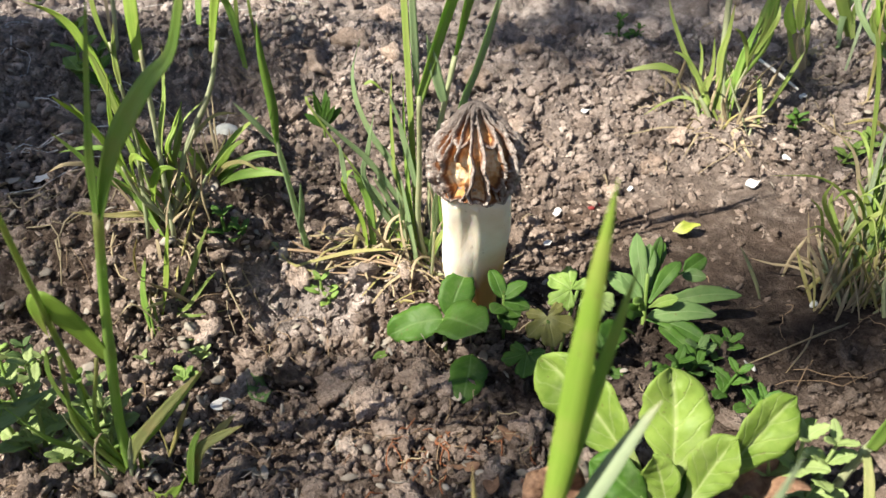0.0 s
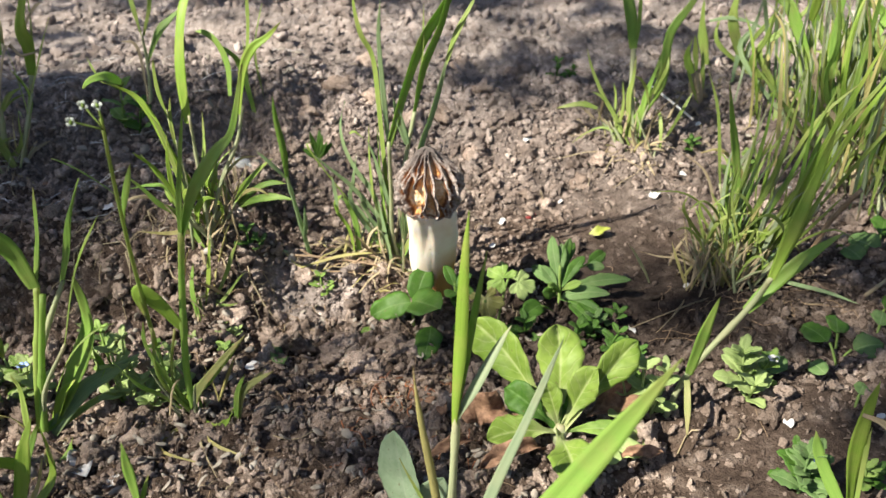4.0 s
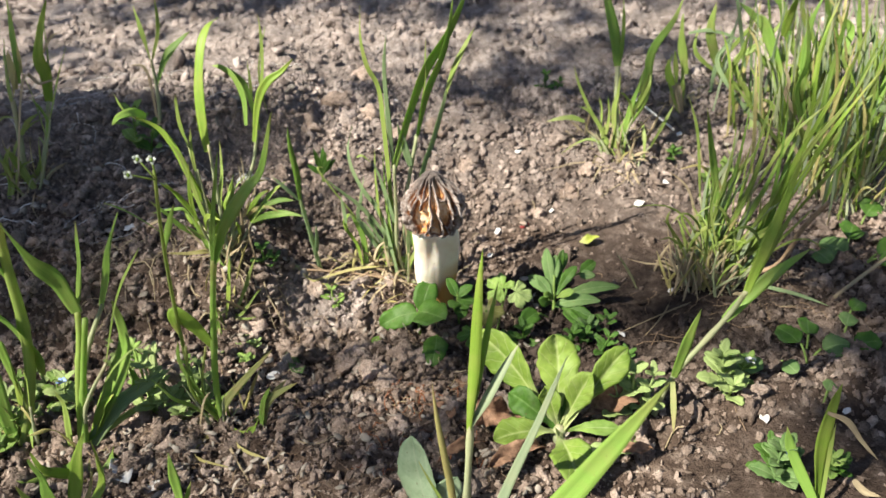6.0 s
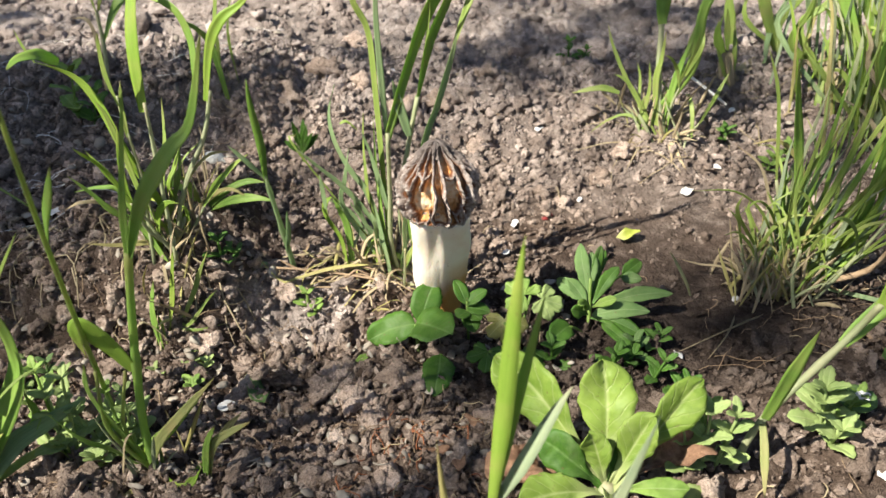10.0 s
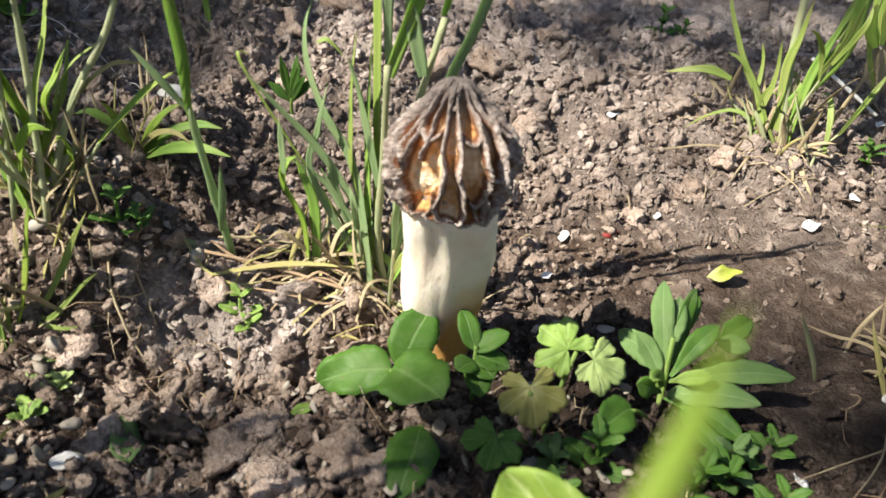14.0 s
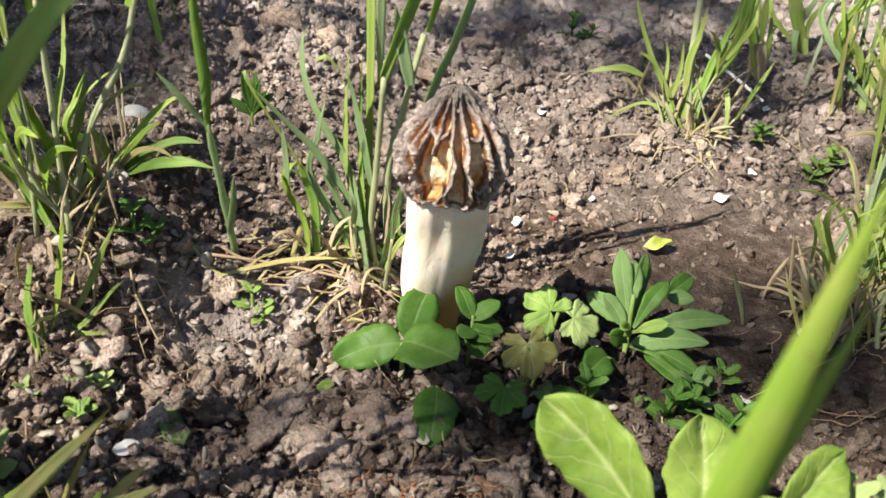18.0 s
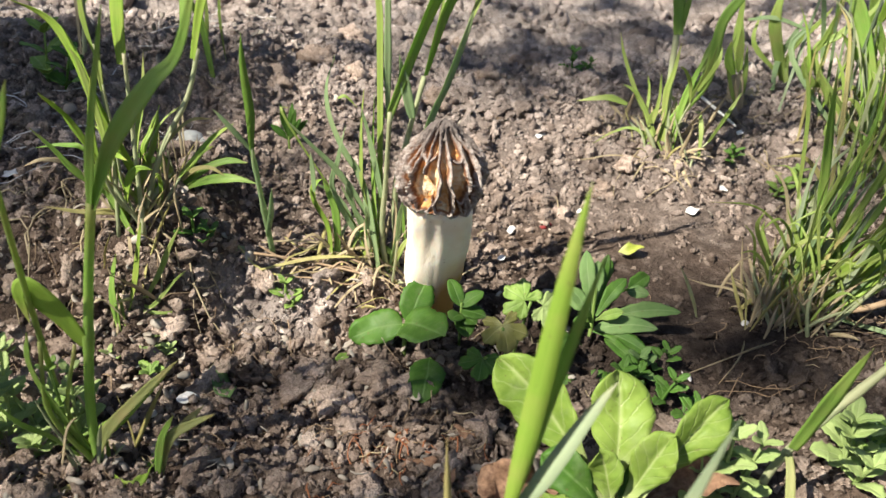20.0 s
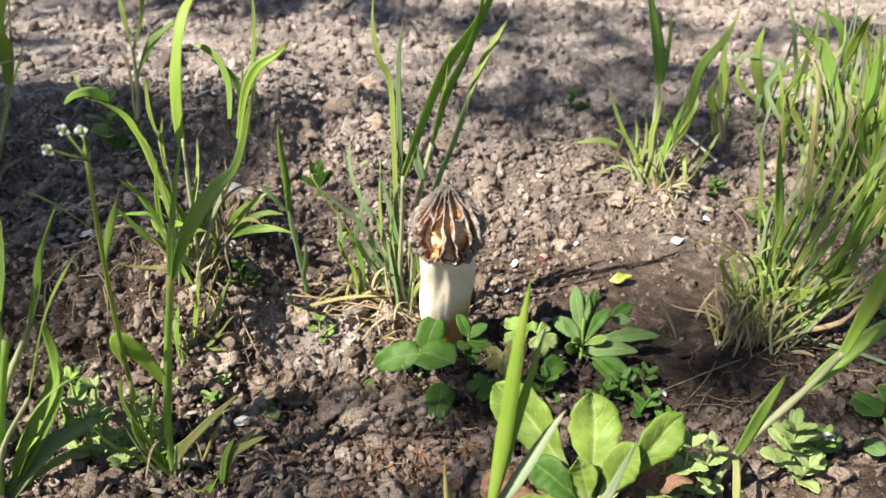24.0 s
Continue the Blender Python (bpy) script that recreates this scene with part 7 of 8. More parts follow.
# ---- single tall grasses near the camera ----
def stalk(root, pts, r0, r1, material):
    """A jointed grass stalk through three points."""
    a, b, c = (Vector(p) for p in pts)
    line = [a * (1 - u) ** 2 + (2 * b - (a + c) / 2) * 2 * u * (1 - u) + c * u * u for u in (i / 10 for i in range(11))]
    radii = [r0 + (r1 - r0) * i / 10 + (0.0004 if i in (4, 8) else 0) for i in range(11)]
    return tube("stalk", line, radii, material, root)


t = thing("flowering_weed", -0.150, 0.248, "thin wiry weed with tiny white flowers at its tip", "weed")
tube("stalk", bend(foot(-0.150, 0.248), (-0.102, 0.150, 0.192), 11, 0.012, (-0.006, 0.004, 0)), [0.0013 - 0.00006 * i for i in range(11)], GRASS_OLIVE, t)
ribbon("blade", (-0.116, 0.176, 0.150), (-0.133, 0.166, 0.172), 0.0034, GRASS, t, shape=LANCE, bow=0.15)
ribbon("blade", (-0.121, 0.186, 0.132), (-0.107, 0.176, 0.164), 0.0038, GRASS, t, shape=LANCE, bow=0.1)
for dx, dy, dz in ((-0.009, -0.004, 0.003), (0.001, -0.002, 0.008), (-0.006, 0.002, 0.007)):
    tube("flower_stalk", bend((-0.102, 0.150, 0.188), (-0.102 + dx, 0.150 + dy, 0.190 + dz), 4), [0.0004] * 4, GRASS_OLIVE, t, 5)
    c = Vector((-0.102 + dx, 0.150 + dy, 0.190 + dz))
    eye = tube("flower", [c - Vector((0, 0, 0.0012)), c, c + Vector((0, -0.0004, 0.0008))], [0.0006, 0.0010, 0.0003], LEAF_LIME, t, 6)
    for k in range(4):
        a = k * 1.571 + dx * 90
        ribbon("petal", c, c + Vector((0.0021 * math.cos(a), -0.0006, 0.0021 * math.sin(a))), 0.0020, FLOWER, eye, shape=OVAL, bow=0.1, face=(0, -1, 0.2), along=5, thick=0.0003)

t = thing("grass_plant", 0.012, 0.118, "single fresh green grass blade standing in front of the mushroom", "grass")
stalk(t, (foot(0.012, 0.118), (0.016, 0.117, 0.035), (0.020, 0.121, 0.078)), 0.0020, 0.0015, SHEATH)
ribbon("blade", (0.0185, 0.119, 0.068), (0.028, 0.114, 0.166), 0.0054, GRASS_LIME, t, bow=0.03, face=(-0.5, -1, 0.2), along=14)
ribbon("blade", (0.0190, 0.120, 0.070), (0.0335, 0.118, 0.148), 0.0036, GRASS, t, bow=0.02, face=(-0.7, -1, 0.2), along=14)
ribbon("blade", (0.019, 0.119, 0.070), (0.042, 0.121, 0.113), 0.0052, GRASS_DUSTY, t, bow=0.02, face=(-1.2, -0.8, 0.6), fold=0.1)
ribbon("blade", foot(0.010, 0.120), (0.004, 0.124, 0.095), 0.00374, YELLOWED, t, bow=-0.03, face=(0.2, -1, 0.1), label="yellowed dry blade")
ribbon("blade", foot(0.014, 0.121), (-0.006, 0.131, 0.040), 0.00272, GRASS_OLIVE, t, bow=0.05)

t = thing("grass_plant", 0.004, 0.066, "bluish green grass blade leaning over the rosette", "grass")
arched("blade", t, [foot(0.004, 0.066), (0.026, 0.078, 0.058), (0.045, 0.087, 0.100), (0.057, 0.093, 0.127)], 0.0042, GRASS_DUSTY, 0.2, face=(-0.5, -1, 0.5))

t = thing("grass_plant", 0.130, 0.200, "stout leaning grass stalk with long bright blades", "grass")
culm(t, [foot(0.130, 0.200), (0.139, 0.199, 0.0215), (0.1636, 0.194, 0.066), (0.168, 0.187, 0.086)], 0.0016, SHEATH, 90)
arched("blade", t, [(0.162, 0.1945, 0.063), (0.176, 0.197, 0.078), (0.190, 0.199, 0.090), (0.206, 0.202, 0.0995)], 0.0074, GRASS, 0.30, face=(-0.3, -1, 0.6))
arched("blade", t, [(0.168, 0.187, 0.085), (0.174, 0.188, 0.108), (0.181, 0.190, 0.132), (0.187, 0.192, 0.157)], 0.0062, GRASS_LIME, 0.35, face=(-0.6, -1, 0.2))
arched("blade", t, [(0.169, 0.187, 0.086), (0.180, 0.190, 0.112), (0.192, 0.192, 0.140)], 0.0028, GRASS_OLIVE, 0.4, face=(-0.4, -1, 0.3))
arched("blade", t, [(0.1390, 0.197, 0.024), (0.1398, 0.190, 0.046), (0.1405, 0.184, 0.064), (0.1420, 0.178, 0.083)], 0.0060, GRASS, 0.25, face=(-0.3, -1, 0.1))
arched("blade", t, [(0.139, 0.199, 0.021), (0.1375, 0.191, 0.016), (0.1365, 0.184, 0.006), (0.1350, 0.177, -0.002)], 0.0036, FADING, 0.3, face=(-0.3, -0.8, 0.6), label="withered olive blade")

t = thing("grass_plant", 0.000, 0.060, "broad green grass blade arching close past the camera", "grass")
arched("blade", t, [foot(0.000, 0.060), (0.028, 0.050, 0.062), (0.052, 0.040, 0.115), (0.075, 0.030, 0.165)], 0.0115, GRASS, 0.3, face=(-0.5, -1, 0.7))

t = thing("grass_plant", -0.076, 0.351, "slender grey-green grass stalk with one folded blade", "grass")
stalk(t, (foot(-0.076, 0.351), (-0.0775, 0.338, 0.058), (-0.079, 0.330, 0.088)), 0.0016, 0.0011, GRASS_BLUE)
ribbon("blade", (-0.079, 0.3305, 0.084), (-0.0765, 0.317, 0.144), 0.004216, GRASS, t, bow=0.02, face=(0.2, -1, 0.1), fold=0.6)
ribbon("blade", (-0.079, 0.330, 0.086), (-0.094, 0.325, 0.108), 0.00272, GRASS_BLUE, t, bow=0.05, face=(0.2, -1, 0.1))
ribbon("blade", (-0.077, 0.343, 0.034), (-0.071, 0.333, 0.066), 0.00306, GRASS_BLUE, t, bow=-0.05, face=(0.2, -1, 0.1))
ribbon("blade", foot(-0.078, 0.352), (-0.112, 0.346, 0.028), 0.00408, GRASS_BLUE, t, bow=0.10, face=(0, -0.6, 1))


# ---- broad-leaved plants ----
def leaf(root, base, tip, width, material, shape=OVAL, bow=0.10, face=(0, -0.35, 1), label="", **more):
    return ribbon("leaf", base, tip, width, material, root, shape=shape, bow=bow, face=face, across=6, along=14, thick=0.0005, label=label, **more)


t = thing("broadleaf_seedling", -0.006, 0.300, "seedling with smooth oval green leaves at the morel's foot", "seedling")
tube("stem", bend(foot(-0.006, 0.300), (-0.006, 0.302, 0.008), 5), [0.0011] * 5, LEAF_LIME, t)
leaf(t, (-0.007, 0.303, 0.007), (-0.033, 0.304, -0.002), 0.0172, LEAF, ROUND, face=(-0.1, -0.7, 1), fold=0.18, bow=0.14, wave=0.10, blister=0.03, twist=0.3)
leaf(t, (-0.006, 0.300, 0.010), (0.012, 0.278, 0.017), 0.0225, LEAF, ROUND, face=(0.1, -0.6, 1), fold=0.16, bow=0.12, wave=0.06, blister=0.025)
leaf(t, (-0.004, 0.303, 0.008), (0.005, 0.318, 0.024), 0.017, LEAF, face=(0.1, -1, 0.7), fold=0.12, bow=0.12)
t = thing("broadleaf_seedling", 0.006, 0.285, "seedling with one large oval green leaf on the soil", "seedling")
tube("stem", bend(foot(0.008, 0.287), (0.006, 0.279, 0.004), 5, 0.002), [0.0010] * 5, LEAF_LIME, t)
leaf(t, (0.006, 0.279, 0.004), (0.002, 0.253, -0.001), 0.0165, LEAF, face=(0.05, -0.5, 1), fold=0.10, bow=0.10)

t = thing("small_seedling", 0.022, 0.310, "tiny seedling with rounded leaves beside the morel", "seedling")
tube("stem", bend(foot(0.022, 0.310), (0.022, 0.306, 0.018), 5), [0.0008] * 5, LEAF_LIME, t)
for bx, by, bz, dx, dy, dz, w in ((0.022, 0.306, 0.016, 0.011, 0.004, 0.006, 0.008), (0.022, 0.306, 0.016, -0.006, 0.010, 0.010, 0.008), (0.022, 0.305, 0.012, -0.006, -0.008, 0.002, 0.009),
                                  (0.022, 0.305, 0.012, 0.007, -0.007, -0.001, 0.009), (0.022, 0.306, 0.014, 0.012, -0.003, -0.002, 0.009), (0.022, 0.306, 0.010, 0.003, -0.012, -0.004, 0.010)):
    leaf(t, (bx, by, bz), (bx + dx, by + dy, bz + dz), w, LEAF, fold=0.15)


def palmate(root, centre, size, normal, way, material, label=""):
    """A crowfoot leaf: a crumpled blade with five broad lobes, each with three blunt teeth."""
    n = Vector(normal).normalized()
    a = (Vector(way) - n * Vector(way).dot(n)).normalized()
    b = n.cross(a)
    c = Vector(centre)
    cols, rings = 128, 9
    top, low, uvs = [], [], []
    shift = random.uniform(0, 3)
    lobes = [(k * 1.02 + random.uniform(-0.10, 0.10), (1.0, 0.92, 0.72)[abs(k)] * random.uniform(0.92, 1.06), (0.58, 0.52, 0.44)[abs(k)]) for k in (-2, -1, 0, 1, 2)]
    for i in range(rings + 1):
        for j in range(cols + 1):
            w = 2.55 * (2 * j / cols - 1)
            u = i / rings
            edge, fold = 0.42, 0.0
            for at, far, half in lobes:
                d = (w - at) / half
                if abs(d) < 1:
                    edge = max(edge, far * (0.55 + 0.45 * (1 - d * d) ** 0.5) - 0.055 * (0.5 - 0.5 * math.cos(9.0 * d)) ** 2)
                    fold = max(fold, 1 - abs(d))
            edge += 0.035 * noise.noise(Vector((w * 3, shift, 1)))
            r = size * u * (0.45 + (edge - 0.45) * min(1.0, u * 1.15))
            p = Vector((math.cos(w) * r / size * 2.2, math.sin(w) * r / size * 2.2, shift))
            lift = -0.10 * size * u * (fold - 0.5) + size * u * (0.16 * noise.noise(p) + 0.05 * noise.noise(p * 3.1)) - 0.14 * size * u * u
            q = c + (a * math.cos(w) + b * math.sin(w)) * r + n * lift
            top.append(q + n * 0.0002)
            low.append(q - n * 0.0002)
            uvs.append((0.5 + 0.5 * (1 - fold), u * 0.8))
    m, faces = len(top), []
    for i in range(rings):
        for j in range(cols):
            k = i * (cols + 1) + j
            faces.append((k, k + cols + 1, k + cols + 2, k + 1))
            faces.append((m + k, m + k + 1, m + k + cols + 2, m + k + cols + 1))
    for j in range(cols):
        k = rings * (cols + 1) + j
        faces.append((k, m + k, m + k + 1, k + 1))
    return mesh_object("leaf", [tuple(v) for v in top + low], faces, material, root, label, uvs + uvs)


t = thing("crowfoot_plant", 0.045, 0.296, "crowfoot seedling with lobed lime and yellowing leaves", "weed")
tube("leaf_stalk", bend(foot(0.045, 0.296), (0.040, 0.284, 0.018), 6, 0.004), [0.0008] * 6, LEAF_LIME, t)
tube("leaf_stalk", bend(foot(0.047, 0.298), (0.056, 0.305, 0.020), 6, 0.004), [0.0008] * 6, LEAF_LIME, t)
tube("leaf_stalk", bend(foot(0.044, 0.294), (0.031, 0.272, 0.010), 6, 0.004), [0.0008] * 6, LEAF_LIME, t)
for centre, size, nv, way, mt, lb in (((0.040, 0.286, 0.019), 0.0138, (0.05, -0.75, 0.8), (0.2, -1, -0.8), LEAF_YELLOW, "yellowing leaf"),
                                      ((0.053, 0.306, 0.020), 0.0135, (-0.1, -0.7, 0.8), (-0.6, 0.3, 0.3), LEAF_LIME, ""),
                                      ((0.062, 0.304, 0.018), 0.0130, (0.2, -0.6, 0.9), (1, -0.2, 0), LEAF_BRIGHT, "pale lime leaf"),
                                      ((0.030, 0.273, 0.009), 0.0120, (0.0, -0.4, 1.0), (-0.3, -1, -0.2), LEAF, "")):
    palmate(t, centre, size, nv, way, mt, lb)

t = thing("small_seedling", -0.085, 0.488, "small dark green seedling with upright narrow leaves on the bank", "seedling")
tube("stem", bend(foot(-0.085, 0.488), (-0.085, 0.487, 0.036), 5), [0.0009] * 5, LEAF_LIME, t, 5)
for dx, dy, dz, w in ((-0.004, -0.003, 0.026, 0.0048), (0.006, -0.002, 0.022, 0.0050), (0.013, 0.002, 0.013, 0.0052), (-0.012, 0.0, 0.010, 0.0050), (0.003, 0.006, 0.024, 0.0046), (0.010, -0.006, 0.017, 0.0046)):
    leaf(t, (-0.085, 0.487, 0.033), (-0.085 + dx, 0.487 + dy, 0.034 + dz), w, LEAF, LANCE, 0.10, (0, -1, 0.5), fold=0.25)

t = thing("lance_leaved_weed", 0.090, 0.312, "leafy weed with upright toothed lance-shaped leaves", "weed")
tube("stem", bend(foot(0.090, 0.312), (0.091, 0.318, 0.020), 6), [0.0013, 0.0013, 0.0012, 0.0011, 0.0010, 0.0009], LEAF_LIME, t)
tube("leaf_stalk", bend((0.091, 0.317, 0.008), (0.112, 0.330, 0.013), 5, 0.003), [0.0007] * 5, LEAF_LIME, t, 5)
tube("leaf_stalk", bend(foot(0.087, 0.309), (0.076, 0.296, 0.004), 5, 0.003), [0.0008] * 5, LEAF_LIME, t, 5)
for bx, by, bz, tx, ty, tz, w, mt, shp, bw, fx, fz, tw in ((0.089, 0.315, 0.005, 0.0875, 0.333, 0.034, 0.0088, LEAF_GREY, BLUNT, 0.05, -0.3, 0.4, 0.2), (0.091, 0.316, 0.008, 0.100, 0.334, 0.031, 0.0076, LEAF, BLUNT, 0.07, 0.2, 0.4, -0.3),
                                                          (0.092, 0.315, 0.003, 0.139, 0.322, 0.004, 0.0096, LEAF_GREY, BLUNT, 0.12, 0.0, 1.2, 0.5), (0.091, 0.310, 0.001, 0.121, 0.303, 0.006, 0.0105, LEAF_GREY, OVAL, 0.16, -0.2, 1.5, 0.2),
                                                          (0.090, 0.309, 0.000, 0.114, 0.293, -0.002, 0.0096, LEAF, BLUNT, 0.15, 0.0, 1.6, -0.3), (0.076, 0.297, 0.004, 0.064, 0.284, 0.005, 0.0140, LEAF, OVAL, 0.14, -0.2, 1.4, 0.1),
                                                          (0.112, 0.330, 0.013, 0.124, 0.337, 0.017, 0.0095, LEAF, OVAL, 0.10, 0.0, 0.9, 0.0), (0.111, 0.329, 0.012, 0.122, 0.326, 0.012, 0.0075, LEAF_GREY, OVAL, 0.10, 0.0, 1.0, 0.0),
                                                          (0.088, 0.316, 0.008, 0.074, 0.327, 0.015, 0.0100, LEAF_GREY, OVAL, 0.12, -0.4, 0.9, 0.2), (0.091, 0.318, 0.016, 0.104, 0.340, 0.024, 0.0064, LEAF, BLUNT, 0.05, 0.1, 0.5, 0.4),
                                                          (0.089, 0.311, 0.004, 0.082, 0.298, 0.016, 0.0066, LEAF_LIME, BLUNT, 0.18, -0.3, 0.8, -0.4), (0.092, 0.313, 0.004, 0.103, 0.305, 0.014, 0.0060, LEAF_LIME, BLUNT, 0.15, 0.1, 0.8, 0.4),
                                                          (0.096, 0.306, -0.002, 0.105, 0.278, 0.000, 0.0085, LEAF, OVAL, 0.12, 0.0, 1.6, 0.2)):
    leaf(t, (bx, by, bz), (tx, ty, tz), w, mt, shp, bw, (fx, -1, fz), fold=random.uniform(0.12, 0.3), twist=tw, teeth=6, tooth=0.09, wave=0.05, side=random.uniform(-0.08, 0.08))


for bx, by, bz, tx, ty, tz, w, mt in ((0.089, 0.312, 0.004, 0.079, 0.322, 0.018, 0.0085, LEAF_GREY), (0.092, 0.314, 0.006, 0.108, 0.325, 0.022, 0.0085, LEAF), (0.091, 0.316, 0.010, 0.094, 0.331, 0.029, 0.0075, LEAF_GREY),
                                      (0.088, 0.309, 0.002, 0.078, 0.303, 0.010, 0.0090, LEAF)):
    leaf(t, (bx, by, bz), (tx, ty, tz), w, mt, BLUNT, random.uniform(0.06, 0.16), (random.uniform(-0.6, 0.3), -1, random.uniform(0.4, 1.2)), fold=random.uniform(0.15, 0.35), twist=random.uniform(-0.5, 0.5), teeth=5, tooth=0.12, wave=0.05, side=random.uniform(-0.1, 0.1))


def leafy_stem(root, x, y, h, pairs, size, material, lean=(0, 0), flower=None):
    """A low stem with opposite leaves, smaller towards the tip, and at times a flower."""
    b = Vector(foot(x, y))
    tip = b + Vector((lean[0], lean[1], h))
    tube("stem", bend(b, tip, 6, 0.002), [0.0011 - 0.0001 * i for i in range(6)], material, root)
    turn = random.uniform(0, 3)
    for k in range(pairs):
        u = 0.25 + 0.75 * k / max(1, pairs - 1)
        c = b.lerp(tip, u)
        s = size * (1.1 - 0.55 * u)
        for f in (0, 1, 2) if u > 0.9 else (0, 1):
            a = turn + k * 1.57 + f * (3.14 if u <= 0.9 else 2.09) + random.uniform(-0.3, 0.3)
            d = Vector((math.cos(a), math.sin(a), 0.25 + 0.5 * u))
            leaf(root, c, c + d * s, s * 0.66, material, OVAL, 0.14, (0.1 * math.cos(a), -0.3, 1), fold=random.uniform(0.1, 0.3), teeth=4, tooth=0.24, wave=0.05)
    if flower:
        c = tip + Vector((0, -0.002, 0.002))
        eye = tube("flower", [c - Vector((0, 0, 0.0010)), c, c + Vector((0, 0, 0.0008))], [0.0005, 0.0008, 0.0003], LEAF_LIME, root, 6)
        for k in range(5):
            a = k * 1.2566
            d = Vector((math.cos(a), math.sin(a) - 0.3, 0.35))
            ribbon("petal", c, c + d * 0.0034, 0.0026, flower, eye, shape=OVAL, bow=0.1, face=(0, -0.5, 1), along=5)


def weed(name, x, y, label, stems):
    root = thing(name, x, y, label, "weed")
    for dx, dy, h, pairs, size, material, lx, ly, fl in stems:
        leafy_stem(root, x + dx, y + dy, h, pairs, size, material, (lx, ly), fl)
    return root


def speedwell(x, y, label, n, height, reach, flower=None, size=0.0095, mats=None):
    """A bushy clump of toothed pale leaves on several stems."""
    root = thing("speedwell_weed", x, y, label, "weed")
    for k in range(n):
        a = 6.28 * k / n + random.uniform(-0.5, 0.5)
        d = reach * random.uniform(0.1, 1.0)
        h = height * random.uniform(0.65, 1.0) * (1.1 - 0.5 * d / reach)
        leafy_stem(root, x + 0.5 * d * math.cos(a), y + 0.5 * d * math.sin(a), h, random.choice((3, 4)), size * random.uniform(1.1, 1.7), random.choice(mats or (LEAF_BRIGHT, LEAF_BRIGHT, LEAF_LIME, LEAF_GREY)), (0.6 * d * math.cos(a), 0.6 * d * math.sin(a)), flower if k == 0 else None)
    return root


speedwell(0.178, 0.218, "low leafy weed with a pale star-shaped flower", 4, 0.032, 0.016, PETAL, 0.0100, (LEAF_BRIGHT, LEAF_LIME, LEAF_LIME))
speedwell(0.116, 0.200, "bright lime weed growing through the rosette", 4, 0.050, 0.014, None, 0.0100, (LEAF_BRIGHT, LEAF_BRIGHT, LEAF_LIME))
speedwell(0.180, 0.148, "low toothed weed with one small blue flower", 3, 0.032, 0.010, BLUE_PETAL, 0.0105, (LEAF_LIME, LEAF_GREY, LEAF))
speedwell(0.214, 0.150, "low toothed weed on the crusted soil", 2, 0.014, 0.006, None, 0.008, (LEAF_LIME, LEAF_GREY, LEAF))
speedwell(-0.172, 0.234, "bushy pale green weed among the grass", 5, 0.064, 0.016, None, 0.0085, (LEAF_BRIGHT, LEAF_BRIGHT, LEAF_LIME))
speedwell(-0.139, 0.231, "small pale green weed beside the tall grass", 3, 0.054, 0.010, None, 0.0075, (LEAF_BRIGHT, LEAF_LIME))
speedwell(-0.152, 0.240, "low pale green weed among the grass", 4, 0.026, 0.020, None, 0.0085)
speedwell(-0.238, 0.248, "low green weed with a tiny blue flower", 7, 0.030, 0.026, BLUE_PETAL, 0.0085)
speedwell(-0.265, 0.215, "low green weed in the corner of the bed", 5, 0.030, 0.020, None, 0.0085)
speedwell(-0.205, 0.292, "low pale weed at the foot of the bank", 5, 0.014, 0.024, None, 0.007)
speedwell(-0.125, 0.285, "low pale weed at the foot of the bank", 4, 0.010, 0.020, None, 0.006)
weed("small_seedling", 0.133, 0.628, "small green seedling on the far soil", ((0.0, 0.0, 0.020, 3, 0.012, LEAF, 0.0, 0.0, None), (0.01, 0.0, 0.012, 3, 0.010, LEAF, 0.006, 0.0, None)))
weed("small_seedling", -0.067, 0.328, "small bright seedling with four rounded leaves", ((0.0, 0.0, 0.010, 2, 0.009, LEAF_LIME, 0.0, 0.0, None), (0.003, -0.003, 0.004, 2, 0.008, LEAF_LIME, 0.002, -0.002, None)))
weed("small_seedling", -0.112, 0.335, "small green seedling between crumbs", ((0.0, 0.0, 0.012, 2, 0.011, LEAF, 0.0, 0.0, None), (0.004, 0.002, 0.006, 2, 0.010, LEAF, 0.004, 0.0, None)))
weed("small_seedling", 0.112, 0.262, "small round-leaved seedling in front of the damp soil", ((0.0, 0.0, 0.014, 3, 0.011, LEAF, 0.006, 0.0, None), (0.010, -0.004, 0.010, 3, 0.011, LEAF, 0.006, -0.004, None)))
weed("small_seedling", 0.092, 0.272, "round-leaved seedling between the leafy weed and the rosette", ((0.0, 0.0, 0.014, 3, 0.013, LEAF, 0.004, 0.0, None), (0.008, 0.004, 0.012, 3, 0.012, LEAF, 0.006, 0.0, None)))
weed("small_seedling", 0.064, 0.280, "green seedling crowded under the crowfoot", ((0.0, 0.0, 0.016, 3, 0.014, LEAF, 0.0, 0.0, None), (-0.010, 0.002, 0.010, 3, 0.012, LEAF_GREY, -0.004, 0.0, None)))
weed("small_seedling", 0.120, 0.290, "green seedling at the edge of the damp soil", ((0.0, 0.0, 0.010, 3, 0.011, LEAF, 0.004, 0.0, None), (-0.012, -0.006, 0.012, 3, 0.012, LEAF_GREY, 0.0, 0.0, None)))
weed("small_seedling", 0.050, 0.262, "small dark green seedling on shaded crumbs", ((0.0, 0.0, 0.008, 2, 0.012, LEAF, 0.0, 0.0, None),))
